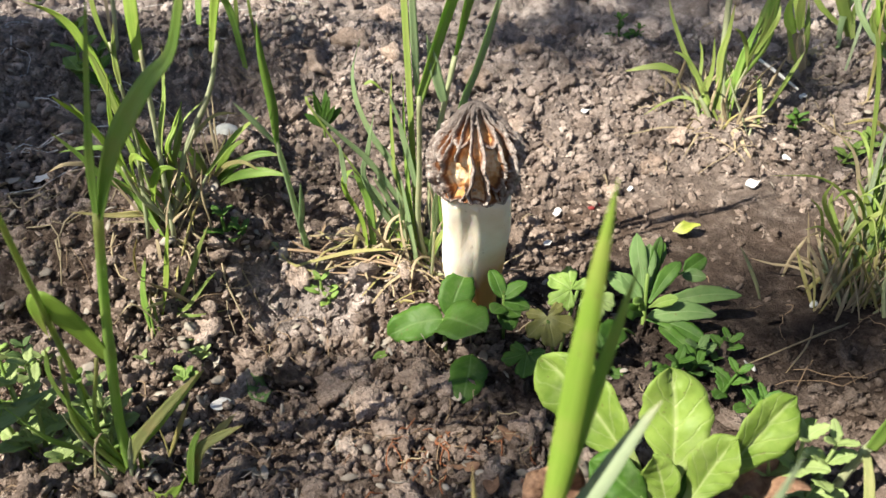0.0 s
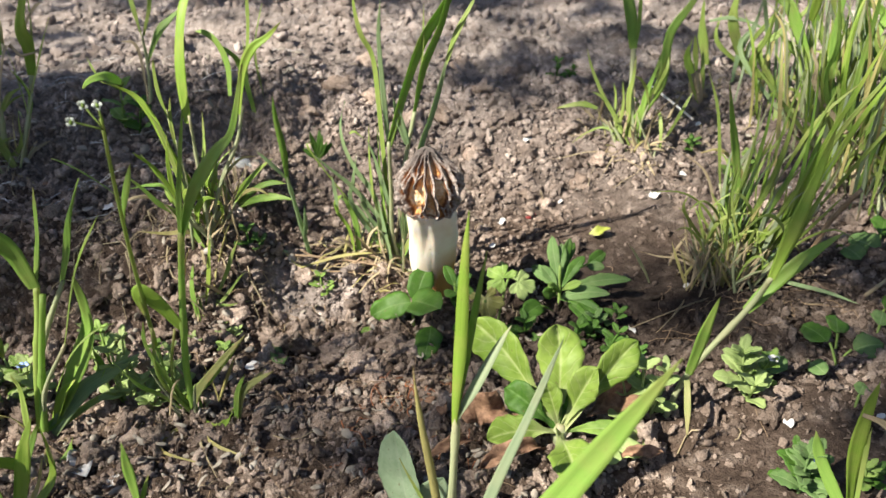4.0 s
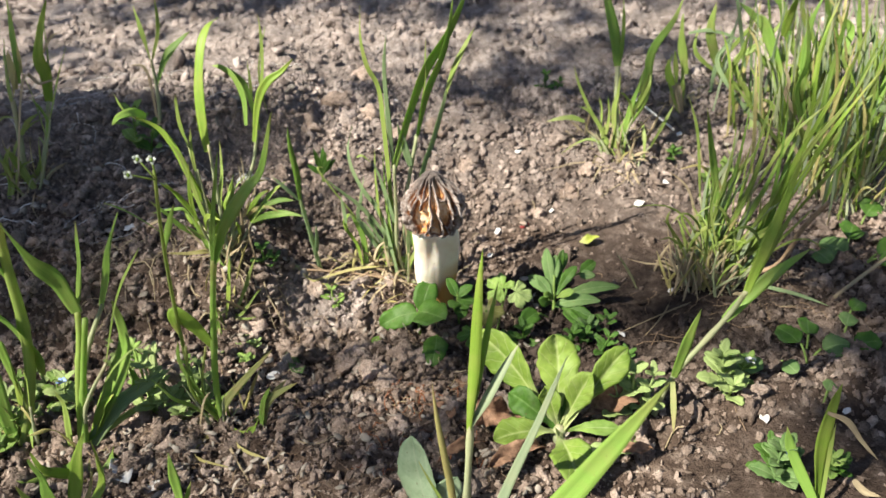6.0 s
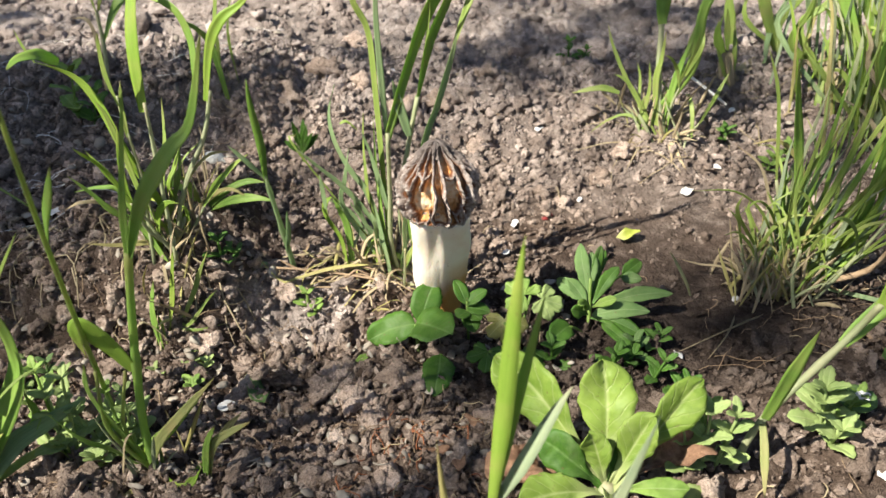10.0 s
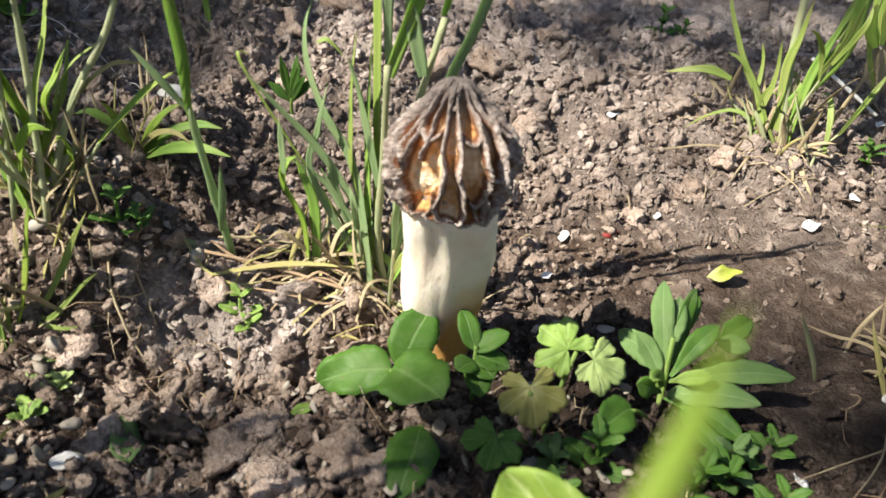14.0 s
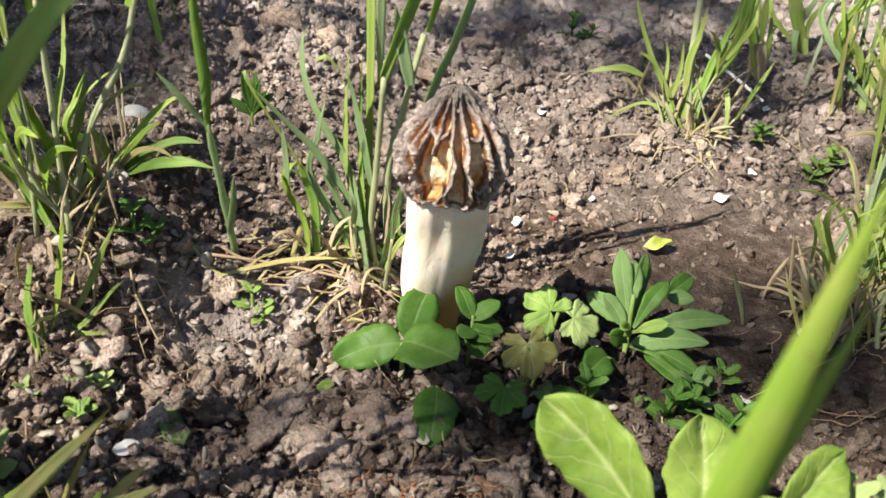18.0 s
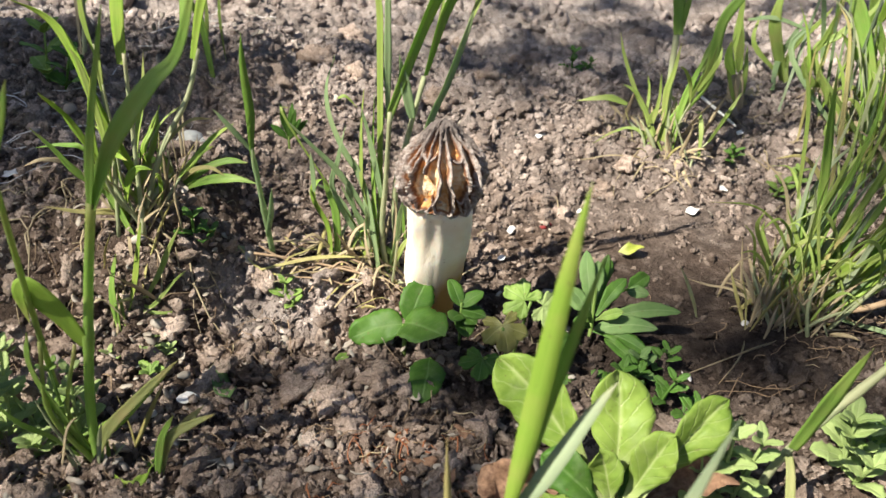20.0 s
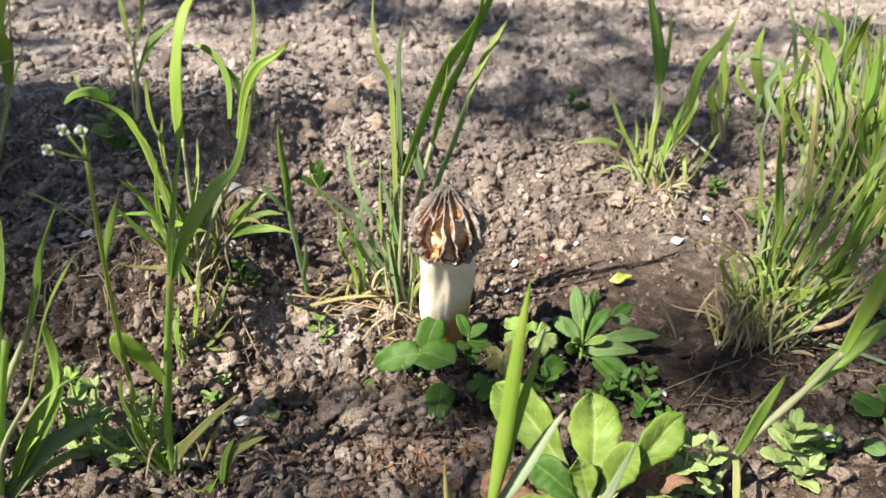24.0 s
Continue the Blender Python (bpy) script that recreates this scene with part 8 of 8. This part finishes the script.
weed("small_seedling", 0.250, 0.470, "small round-leaved weed at the grass edge", ((0.0, 0.0, 0.012, 3, 0.013, LEAF_LIME, 0.006, 0.0, None), (0.014, 0.01, 0.010, 3, 0.012, LEAF_LIME, 0.006, 0.0, None), (-0.02, 0.03, 0.010, 3, 0.012, LEAF, 0.0, 0.0, None)))
weed("small_seedling", -0.243, 0.500, "broad-leaved green seedling behind the grass tuft", ((0.0, 0.0, 0.036, 3, 0.020, LEAF_LIME, 0.004, 0.0, None), (0.012, -0.004, 0.026, 3, 0.018, LEAF, 0.008, -0.004, None)))


def creeping(name, label, spots):
    """Round leaves on short stalks, each laid flat near the soil."""
    root = thing(name, spots[0][0], spots[0][1], label, "weed")
    for x, y, s, a in spots:
        z = ground_z(x, y) + 0.008
        d = Vector((math.cos(a), math.sin(a), 0.05)) * s
        tube("leaf_stalk", bend(foot(x - d.x * 0.9, y - d.y * 0.9), (x - d.x * 0.5, y - d.y * 0.5, z), 4, 0.003), [0.0008] * 4, LEAF_LIME, root, 5)
        leaf(root, Vector((x, y, z)) - d * 0.42, Vector((x, y, z)) + d * 0.42, s * 0.80, random.choice((LEAF, LEAF_GREY, LEAF_GREY)), OVAL, 0.12, (random.uniform(-0.4, 0.2), -0.45, 1), fold=random.uniform(0.05, 0.25), teeth=5, tooth=0.08, wave=0.06)
    return root


creeping("creeping_weed", "creeping weed with flat round green leaves", ((0.230, 0.251, 0.021, 2.0), (0.247, 0.260, 0.019, 1.2), (0.257, 0.240, 0.021, 0.1), (0.278, 0.242, 0.020, 0.0), (0.194, 0.222, 0.019, -0.8), (0.218, 0.219, 0.014, -1.3), (0.236, 0.205, 0.011, 0.9), (0.276, 0.265, 0.016, 1.0), (0.290, 0.280, 0.015, 0.6)))
creeping("creeping_weed", "creeping weed with round leaves under the long grass", ((0.316, 0.366, 0.026, 2.2), (0.338, 0.384, 0.026, 1.0), (0.300, 0.350, 0.022, -1.4), (0.352, 0.350, 0.026, 0.2), (0.370, 0.415, 0.028, 0.8), (0.390, 0.380, 0.028, 0.2), (0.345, 0.335, 0.022, -0.6)))


# ---- the rosette ----
t = thing("leaf_rosette", 0.072, 0.186, "rosette of glossy spoon-shaped leaves with browned rims", "weed")
heart = Vector((0.072, 0.186, ground_z(0.072, 0.186) + 0.004))
tube("crown", [heart - Vector((0, 0, 0.010)), heart, heart + Vector((0, 0, 0.005))], [0.004, 0.005, 0.002], SHEATH, t, 8)
for tx, ty, tz, w, mt, bw, fx, fz, tw in ((0.030, 0.222, 0.047, 0.0265, LEAF_FRESH, 0.12, -0.35, 0.7, 0.35), (0.073, 0.214, 0.047, 0.0275, LEAF_FRESH, 0.05, -0.15, 0.6, -0.15), (0.113, 0.205, 0.041, 0.0195, LEAF_FRESH, 0.14, 0.10, 0.9, -0.4),
                                          (0.092, 0.192, 0.034, 0.0185, LEAF_FRESH, 0.05, -0.3, 0.5, 0.5), (0.064, 0.192, 0.028, 0.0150, LEAF_FRESH, 0.05, -0.5, 0.5, -0.3), (0.075, 0.138, 0.006, 0.0255, LEAF_FRESH, 0.22, -0.1, 1.6, 0.2),
                                          (0.034, 0.178, 0.004, 0.0210, LEAF_FRESH, 0.16, -0.2, 1.6, -0.3), (0.045, 0.198, 0.020, 0.0190, LEAF, 0.14, -0.3, 1.2, 0.4), (0.104, 0.180, 0.004, 0.0110, LEAF_LIME, 0.14, 0.0, 1.5, 0.3), (0.083, 0.205, 0.026, 0.0180, LEAF, 0.08, 0.0, 0.7, 0.3)):
    ribbon("leaf", heart, (tx, ty, tz), w * 0.88, mt, t, shape=SPOON, bow=bw, face=(fx, -1, fz), across=10, along=30, thick=0.0006, fold=random.uniform(0.26, 0.50), wave=0.12, quilt=0.06, blister=0.03, twist=tw, side=random.uniform(-0.10, 0.10), nod=random.uniform(0.0, 0.10))
for k, (x, y, dx, dy, w, s) in enumerate(((0.052, 0.198, -0.030, 0.000, 0.032, 0.25), (0.062, 0.172, -0.034, -0.016, 0.017, 0.3), (0.088, 0.196, 0.034, 0.006, 0.036, 0.30), (0.030, 0.186, -0.028, -0.020, 0.012, 0.3), (0.098, 0.170, 0.022, -0.004, 0.012, 0.2))):
    d = thing("dead_leaf", x, y, "curled red-brown dead leaf lying under the rosette", "leaf", "dead leaves")
    z = ground_z(x, y) + 0.006
    leaf(d, (x, y, z), (x + dx, y + dy, z + 0.006), w * 0.58, LEAF_BROWN, BLUNT, s, (0.1, -0.6, 1), fold=0.75, wave=0.40, twist=0.9 - 0.4 * k, blister=0.22, teeth=5, tooth=0.22, quilt=0.10)
for k, (x, y, dx, dy, w) in enumerate(((0.100, 0.182, 0.020, 0.004, 0.013), (0.098, 0.176, 0.014, -0.006, 0.011), (0.086, 0.172, 0.014, -0.004, 0.010))):
    leaf(t, (x, y, ground_z(x, y) + 0.005), (x + dx, y + dy, ground_z(x + dx, y + dy) + 0.007), w, LEAF_BRIGHT, OVAL, 0.12, (0, -0.5, 1), fold=0.15, wave=0.08, label="small pale lower leaf")

t = thing("hairy_leaf_plant", -0.004, 0.142, "young plant with one broad downy grey-green leaf", "weed")
leaf(t, foot(-0.004, 0.138), (-0.010, 0.150, 0.038), 0.025, LEAF_DOWNY, OVAL, 0.10, (-0.9, -0.8, 0.9), fold=0.18, blister=0.05)
leaf(t, foot(-0.002, 0.138), (0.012, 0.136, 0.022), 0.016, LEAF_DOWNY, OVAL, 0.15, (0.3, -1, 0.7), fold=0.18)


# ---- fallen petals, pebbles, clods ----
def petal(x, y, s, a, label="fallen white blossom petal on the soil", mat=None, lift=0.0025, slim=0.62, curl=0.35):
    z = ground_z(x, y) + lift
    d = Vector((math.cos(a), math.sin(a), 0.12)) * s
    ob = ribbon("fallen_petal", Vector((x, y, z)) - d / 2, Vector((x, y, z)) + d / 2, s * slim, mat or PETAL, None, shape=OVAL, bow=-0.16, face=(0.5 * math.cos(3 * a), -0.4, 1), across=4, along=8, fold=curl, wave=0.12, twist=0.8 * math.sin(5 * a), thick=0.0004)
    return tagged(ob, label, "petal", "fallen petals")


for x, y, s, a in ((0.186, 0.447, 0.011, 0.3), (0.062, 0.425, 0.009, 1.2), (0.052, 0.388, 0.006, 0.4), (0.179, 0.329, 0.006, 0.9), (-0.1318, 0.387, 0.014, 1.9), (-0.101, 0.256, 0.009, 0.2), (-0.178, 0.183, 0.021, 2.2), (-0.157, 0.172, 0.010, 0.7),
                   (0.131, 0.281, 0.007, 2.0), (-0.214, 0.372, 0.010, 0.8), (0.215, 0.475, 0.009, 2.5), (0.092, 0.520, 0.008, 0.3), (0.240, 0.520, 0.008, 1.0), (0.300, 0.455, 0.009, 0.2), (-0.02, 0.62, 0.008, 2.0), (0.112, 0.455, 0.006, 1.0), (0.240, 0.190, 0.006, 0.4), (0.192, 0.190, 0.009, 1.4), (-0.05, 0.405, 0.006, 0.4)):
    petal(x, y, s, a)
y_leaf = petal(0.134, 0.402, 0.017, 0.25, "small curled lime-yellow fallen leaf on damp soil", LEAF_BUTTER, 0.005, 0.46, 0.8)
y_leaf.name = "fallen_leaf"
y_leaf["category"], y_leaf["group"] = "leaf", "fallen leaves"
for x, y, s, a, mt in ((-0.090, 0.272, 0.024, 2.1, LEAF_GREY), (-0.035, 0.292, 0.010, 0.5, LEAF_LIME), (0.02, 0.235, 0.012, 2.4, LEAF_BROWN), (0.0, 0.216, 0.016, 0.3, LEAF_BROWN), (0.012, 0.208, 0.014, 1.4, LEAF_BROWN), (-0.28, 0.42, 0.016, 1.0, LEAF_BROWN)):
    o = petal(x, y, s, a, "small withered leaf lying on the crumbs", mt, 0.004, 0.45)
    o.name = "fallen_leaf"
    o["category"], o["group"] = "leaf", "fallen leaves"
for x, y, s in ((0.083, 0.429, 0.0022), (0.088, 0.436, 0.0018), (-0.055, 0.40, 0.0018)):
    lump("bud_scale", x, y, (s, s * 0.7, s * 0.6), RED_BIT, "tiny dark red bud scale on the soil", "bud scale", seed=x * 90, levels=2, group="bud scales")

lump("pebble", -0.1545, 0.499, (0.0092, 0.0070, 0.0064), WHITE_PEBBLE, "chalky white rounded pebble beside the grass tuft", "pebble", seed=2.0, rough=0.2)
lump("pebble", -0.1426, 0.496, (0.0045, 0.0040, 0.0035), PEBBLE, "small pale grey pebble", "pebble", seed=5.0, rough=0.2)
k = 0
for x, y, s in ((0.133, 0.474, 0.0085), (-0.056, 0.275, 0.0090), (-0.049, 0.287, 0.0070), (-0.018, 0.272, 0.0095), (-0.005, 0.262, 0.0070), (-0.040, 0.262, 0.0080), (0.030, 0.240, 0.0080), (-0.030, 0.245, 0.0065), (-0.080, 0.336, 0.0070),
                (-0.088, 0.352, 0.0075), (0.100, 0.455, 0.0070), (0.085, 0.462, 0.0060), (0.150, 0.488, 0.0070), (0.020, 0.56, 0.0120), (0.060, 0.60, 0.0110), (-0.040, 0.57, 0.0120), (-0.010, 0.545, 0.0140), (0.10, 0.57, 0.0100), (-0.075, 0.60, 0.0120),
                (0.045, 0.515, 0.0090), (-0.10, 0.55, 0.0110), (-0.120, 0.300, 0.0075), (-0.070, 0.295, 0.0060), (-0.105, 0.230, 0.0070), (-0.055, 0.215, 0.0080), (-0.020, 0.205, 0.0070), (0.005, 0.190, 0.0060), (0.10, 0.66, 0.0130), (0.04, 0.70, 0.0150), (-0.05, 0.68, 0.0150), (0.18, 0.60, 0.0120)):
    k += 1
    lump("soil_clod", x, y, (s, s * 0.85, s * 0.7), CLOD, "weathered grey clod of dry soil", "clod", seed=k * 1.37, rough=1.0, sink=0.42, group="soil clods", turn=k)


def burr(x, y, r):
    """A dried flower head: a brown button with a ring of stiff bristles."""
    root = thing("dried_flower_head", x, y, "small brown bristly dried flower head on the soil", "flower head")
    c = Vector((x, y, ground_z(x, y) + r * 0.9))
    tube("button", [c - Vector((0, 0, r * 0.8)), c - Vector((0, 0, r * 0.3)), c + Vector((0, 0, r * 0.3)), c + Vector((0, 0, r * 0.6))], [r * 0.4, r * 0.75, r * 0.7, r * 0.2], TWIG, root, 9)
    for k in range(26):
        a, e = k * 2.4, -0.3 + 1.4 * k / 26
        d = Vector((math.cos(a) * math.cos(e), math.sin(a) * math.cos(e), math.sin(e)))
        tube("bristle", [c + d * r * 0.5, c + d * r * 1.0, c + d * r * 1.55], [0.00030, 0.00022, 0.00006], STRAW, root, 4)
    return root


burr(-0.211, 0.250, 0.0042)


# ---- dry litter ----
t = thing("dry_grass_mat", -0.035, 0.362, "flattened mat of dry yellow straw at the tuft's foot", "dry grass")
straw_rng = random.Random(8)
for k in range(44):
    x, y = straw_rng.gauss(-0.036, 0.021), straw_rng.gauss(0.343, 0.008)
    a, c = straw_rng.gauss(0.10, 0.38), straw_rng.gauss(0, 0.5)
    s = straw_rng.uniform(0.016, 0.050)
    line = []
    for u in (-0.5, -0.2, 0.15, 0.5):
        b = a + c * u * 2
        px, py = x + s * u * math.cos(b), y + s * u * math.sin(b)
        line.append((px, py, ground_z(px, py) + straw_rng.uniform(0.002, 0.010)))
    arched("straw", t, line, straw_rng.uniform(0.0004, 0.0015), straw_rng.choice((STRAW, STRAW, YELLOWED, TWIG, TWIG)), 0.4, face=(-0.3, -0.7, 1), twist=straw_rng.uniform(-1, 1))


for x, y, a, s, w in ((-0.050, 0.340, 0.12, 0.062, 0.0042), (-0.030, 0.346, 0.28, 0.050, 0.0030), (-0.062, 0.350, -0.1, 0.040, 0.0024)):
    p, q = (x - s / 2 * math.cos(a), y - s / 2 * math.sin(a)), (x + s / 2 * math.cos(a), y + s / 2 * math.sin(a))
    arched("straw", t, [(*p, ground_z(*p) + 0.007), (x, y, ground_z(x, y) + 0.012), (*q, ground_z(*q) + 0.010)], w * 0.55, YELLOWED if w > 0.004 else STRAW, 0.3, face=(-0.3, -0.7, 1))


def litter(name, label, n, seed, x0, x1, y0, y1, lo, hi, material, thick):
    """Root threads and straw bits, too many to count, in one mesh."""
    r = random.Random(seed)
    verts, faces = [], []
    for _ in range(n):
        x, y, a, s = r.uniform(x0, x1), r.uniform(y0, y1), r.uniform(0, 6.28), r.uniform(lo, hi)
        if r.random() > 1.2 * float(rough_ground(np.array(x), np.array(y))):
            continue
        w = thick * r.uniform(0.5, 1.3)
        c = r.uniform(-0.5, 0.5)
        base = len(verts)
        for i in range(6):
            u = i / 5
            b = a + c * (u - 0.5) * 3
            px, py = x + s * (u - 0.5) * math.cos(b), y + s * (u - 0.5) * math.sin(b)
            z = ground_z(px, py) + 0.002 + 0.003 * math.sin(3.1 * u) * r.random()
            for j in range(4):
                g = 1.571 * j
                verts.append((px - math.sin(b) * w * math.cos(g), py + math.cos(b) * w * math.cos(g), z + w * math.sin(g)))
        for i in range(5):
            for j in range(4):
                m = (j + 1) % 4
                faces.append((base + i * 4 + j, base + i * 4 + m, base + i * 4 + 4 + m, base + i * 4 + 4 + j))
    return tagged(mesh_object(name, verts, faces, material), label, "litter", kind="stuff")


litter("root_threads", "fine dry root threads scattered on the soil", 90, 3, -0.28, 0.36, 0.14, 0.62, 0.006, 0.020, TWIG, 0.00022)
litter("straw_bits", "short bits of pale straw scattered on the soil", 60, 5, -0.28, 0.40, 0.14, 0.66, 0.008, 0.028, STRAW, 0.00036)
litter("root_threads", "tangle of dry roots in front of the large tuft", 70, 9, 0.15, 0.27, 0.265, 0.335, 0.008, 0.030, TWIG, 0.00026)
litter("straw_bits", "dry stems at the far grass tuft", 24, 11, 0.14, 0.30, 0.46, 0.58, 0.02, 0.06, STRAW, 0.00036)
litter("straw_bits", "dry fibres around the left tuft", 30, 13, -0.24, -0.10, 0.30, 0.36, 0.012, 0.032, STRAW, 0.0004)



def flakes(name, label, n, seed, x0, x1, y0, y1, lo, hi, material):
    """Shrivelled bits of leaf, each a small curled sheet, in one mesh."""
    r = random.Random(seed)
    verts, faces = [], []
    for _ in range(n):
        x, y, s = r.uniform(x0, x1), r.uniform(y0, y1), r.uniform(lo, hi)
        if r.random() > 1.2 * float(rough_ground(np.array(x), np.array(y))):
            continue
        turn = Euler((r.gauss(0, 0.45), r.gauss(0, 0.45), r.uniform(0, 6.28))).to_matrix()
        curl, slim, o = r.uniform(-0.5, 0.5), r.uniform(0.35, 0.8), Vector((x, y, ground_z(x, y) + 0.0025 + 0.25 * s))
        k = len(verts)
        for side in (0.00015, -0.00015):
            for i in range(4):
                for j in range(3):
                    u, w = i / 1.5 - 1, j - 1
                    e = 1 - 0.55 * u * u + 0.12 * math.sin(5 * u + x * 900)
                    verts.append(tuple(o + turn @ Vector((u * s * 0.5, w * e * s * 0.5 * slim, side + curl * s * (0.3 * u * u + 0.4 * w * w * slim)))))
        for i in range(3):
            for j in range(2):
                a = k + i * 3 + j
                faces += [(a, a + 3, a + 4, a + 1), (a + 12, a + 13, a + 16, a + 15)]
        for a, b in ((0, 1), (1, 2), (2, 5), (5, 8), (8, 11), (11, 10), (10, 9), (9, 6), (6, 3), (3, 0)):
            faces.append((k + a, k + b, k + b + 12, k + a + 12))
    return tagged(mesh_object(name, verts, faces, material), label, "litter", kind="stuff")


flakes("leaf_flakes", "shrivelled grey leaf bits on the shaded bank", 260, 23, -0.46, -0.10, 0.33, 0.72, 0.003, 0.010, FLAKE)
flakes("leaf_flakes", "pale crumbs of dead leaf between the clods", 420, 29, -0.22, 0.08, 0.14, 0.36, 0.002, 0.008, FLAKE)
flakes("leaf_flakes", "pale leaf bits on the far bed", 90, 31, -0.10, 0.30, 0.40, 0.80, 0.002, 0.006, FLAKE)
litter("grey_twigs", "thin bleached stems lying on the shaded bank", 70, 37, -0.46, -0.14, 0.36, 0.74, 0.02, 0.07, PALE_TWIG, 0.00035)
litter("root_threads", "fine dry roots and stem bits between the clods", 150, 41, -0.20, 0.08, 0.15, 0.34, 0.006, 0.026, TWIG, 0.00022)
litter("straw_bits", "short bits of pale straw between the clods", 90, 43, -0.22, 0.08, 0.15, 0.40, 0.004, 0.016, STRAW, 0.00032)
litter("moss_fibres", "tufts of reddish brown dry fibres on the soil", 60, 17, -0.05, 0.03, 0.165, 0.245, 0.005, 0.016, RUST, 0.0003)
st = tube("pale_stick", bend((0.204, 0.548, ground_z(0.204, 0.548) + 0.024), (0.232, 0.512, ground_z(0.232, 0.512) + 0.017), 6, 0.001), [0.0010, 0.0012, 0.0011, 0.0012, 0.0010, 0.0009], PALE_TWIG, None)
tagged(st, "short bleached white stick lying on the far soil", "stick")
st = tube("dry_stem", bend((0.285, 0.300, ground_z(0.285, 0.300) + 0.004), (0.372, 0.350, ground_z(0.372, 0.350) + 0.020), 7, 0.004), [0.0013] * 7, STRAW, None)
st.name = "fallen_straw"
tagged(st, "long dry straw lying under the grass", "straw")
st = tube("dry_twig", bend((-0.085, 0.345, ground_z(-0.085, 0.345) + 0.005), (-0.020, 0.335, ground_z(-0.020, 0.335) + 0.005), 7, 0.003), [0.0007] * 7, TWIG, None)
tagged(st, "thin curved brown twig beside the straw", "twig")


# ---- an unseen tree behind the camera, its leaves placed to dapple the bed ----
def shade_tree():
    base = SUN_DIR * 4.2
    root = thing("unseen_tree", base.x - 1.2, base.y - 0.5, "unseen tree with loose green foliage placed to shade the bed", "tree")
    g = ground_z(base.x - 1.2, base.y - 0.5)
    foot_p = Vector((base.x - 1.2, base.y - 0.5, g - 0.1))
    crown_c = Vector((base.x - 0.95, base.y - 0.25, base.z + 0.3))
    tube("trunk", bend(foot_p, crown_c, 9, 0, (0.1, -0.15, 0)), [0.11 - 0.009 * i for i in range(9)], BARK, root, 12)
    r = random.Random(21)
    # limbs and leaves set so their shade falls on chosen patches of the bed
    spots = ((-0.33, 0.50, 0.085, 0.075, 330), (-0.33, 0.36, 0.050, 0.04, 120), (0.14, 0.66, 0.08, 0.05, 80), (0.12, 0.80, 0.08, 0.03, 24), (0.26, 0.60, 0.05, 0.03, 30), (0.30, 0.74, 0.06, 0.04, 40), (-0.02, 0.185, 0.05, 0.020, 8), (-0.085, 0.180, 0.04, 0.018, 5), (-0.045, 0.262, 0.045, 0.010, 11), (0.02, 0.266, 0.035, 0.010, 9), (-0.26, 0.42, 0.045, 0.045, 26), (-0.58, 0.78, 0.14, 0.12, 130), (0.36, 0.92, 0.14, 0.06, 60),
             (0.165, 0.325, 0.025, 0.020, 10), (0.16, 0.262, 0.022, 0.010, 4), (-0.27, 1.06, 0.16, 0.05, 110), (0.10, 0.98, 0.14, 0.05, 110), (-0.150, 0.43, 0.030, 0.015, 4), (0.33, 0.43, 0.05, 0.035, 18), (0.43, 0.56, 0.07, 0.05, 12), (0.30, 0.255, 0.035, 0.045, 46),
             (0.262, 0.150, 0.03, 0.03, 22), (-0.245, 0.49, 0.050, 0.045, 84), (-0.20, 0.55, 0.05, 0.025, 34), (-0.25, 0.37, 0.035, 0.03, 18), (-0.42, 0.62, 0.08, 0.06, 90))
    verts, faces = [], []
    for x, y, sx, sy, n in spots:
        d = r.uniform(3.6, 4.4)
        c = Vector((x, y, 0.02)) + SUN_DIR * d / 1.0
        tube("limb", bend(crown_c, c, 7, 0.1, (0, 0, 0.1)), [0.007 - 0.0009 * i for i in range(7)], BARK, root, 6)
        for _ in range(n):
            p = Vector((x + r.gauss(0, sx), y + r.gauss(0, sy), 0.02)) + SUN_DIR * (d + r.uniform(-0.5, 0.5))
            a = Vector((r.gauss(0, 1), r.gauss(0, 1), r.gauss(0, 0.5))).normalized()
            b = a.cross(Vector((r.gauss(0, 0.6), r.gauss(0, 0.6), 1))).normalized()
            s = r.uniform(0.014, 0.034)
            k = len(verts)
            for u, w in ((0, 0.05), (0.3, 0.8), (0.6, 0.9), (0.85, 0.5), (1, 0.03)):
                m = p + a * (u - 0.5) * s * 2
                up = a.cross(b) * s * 0.15
                verts += [tuple(m - b * w * s * 0.6 + up), tuple(m), tuple(m + b * w * s * 0.6 + up)]
            for i in range(4):
                for j in range(2):
                    faces.append((k + 3 * i + j, k + 3 * i + j + 1, k + 3 * i + j + 4, k + 3 * i + j + 3))
    mesh_object("crown", verts, faces, TREE_LEAF, root)
    return root


shade_tree()
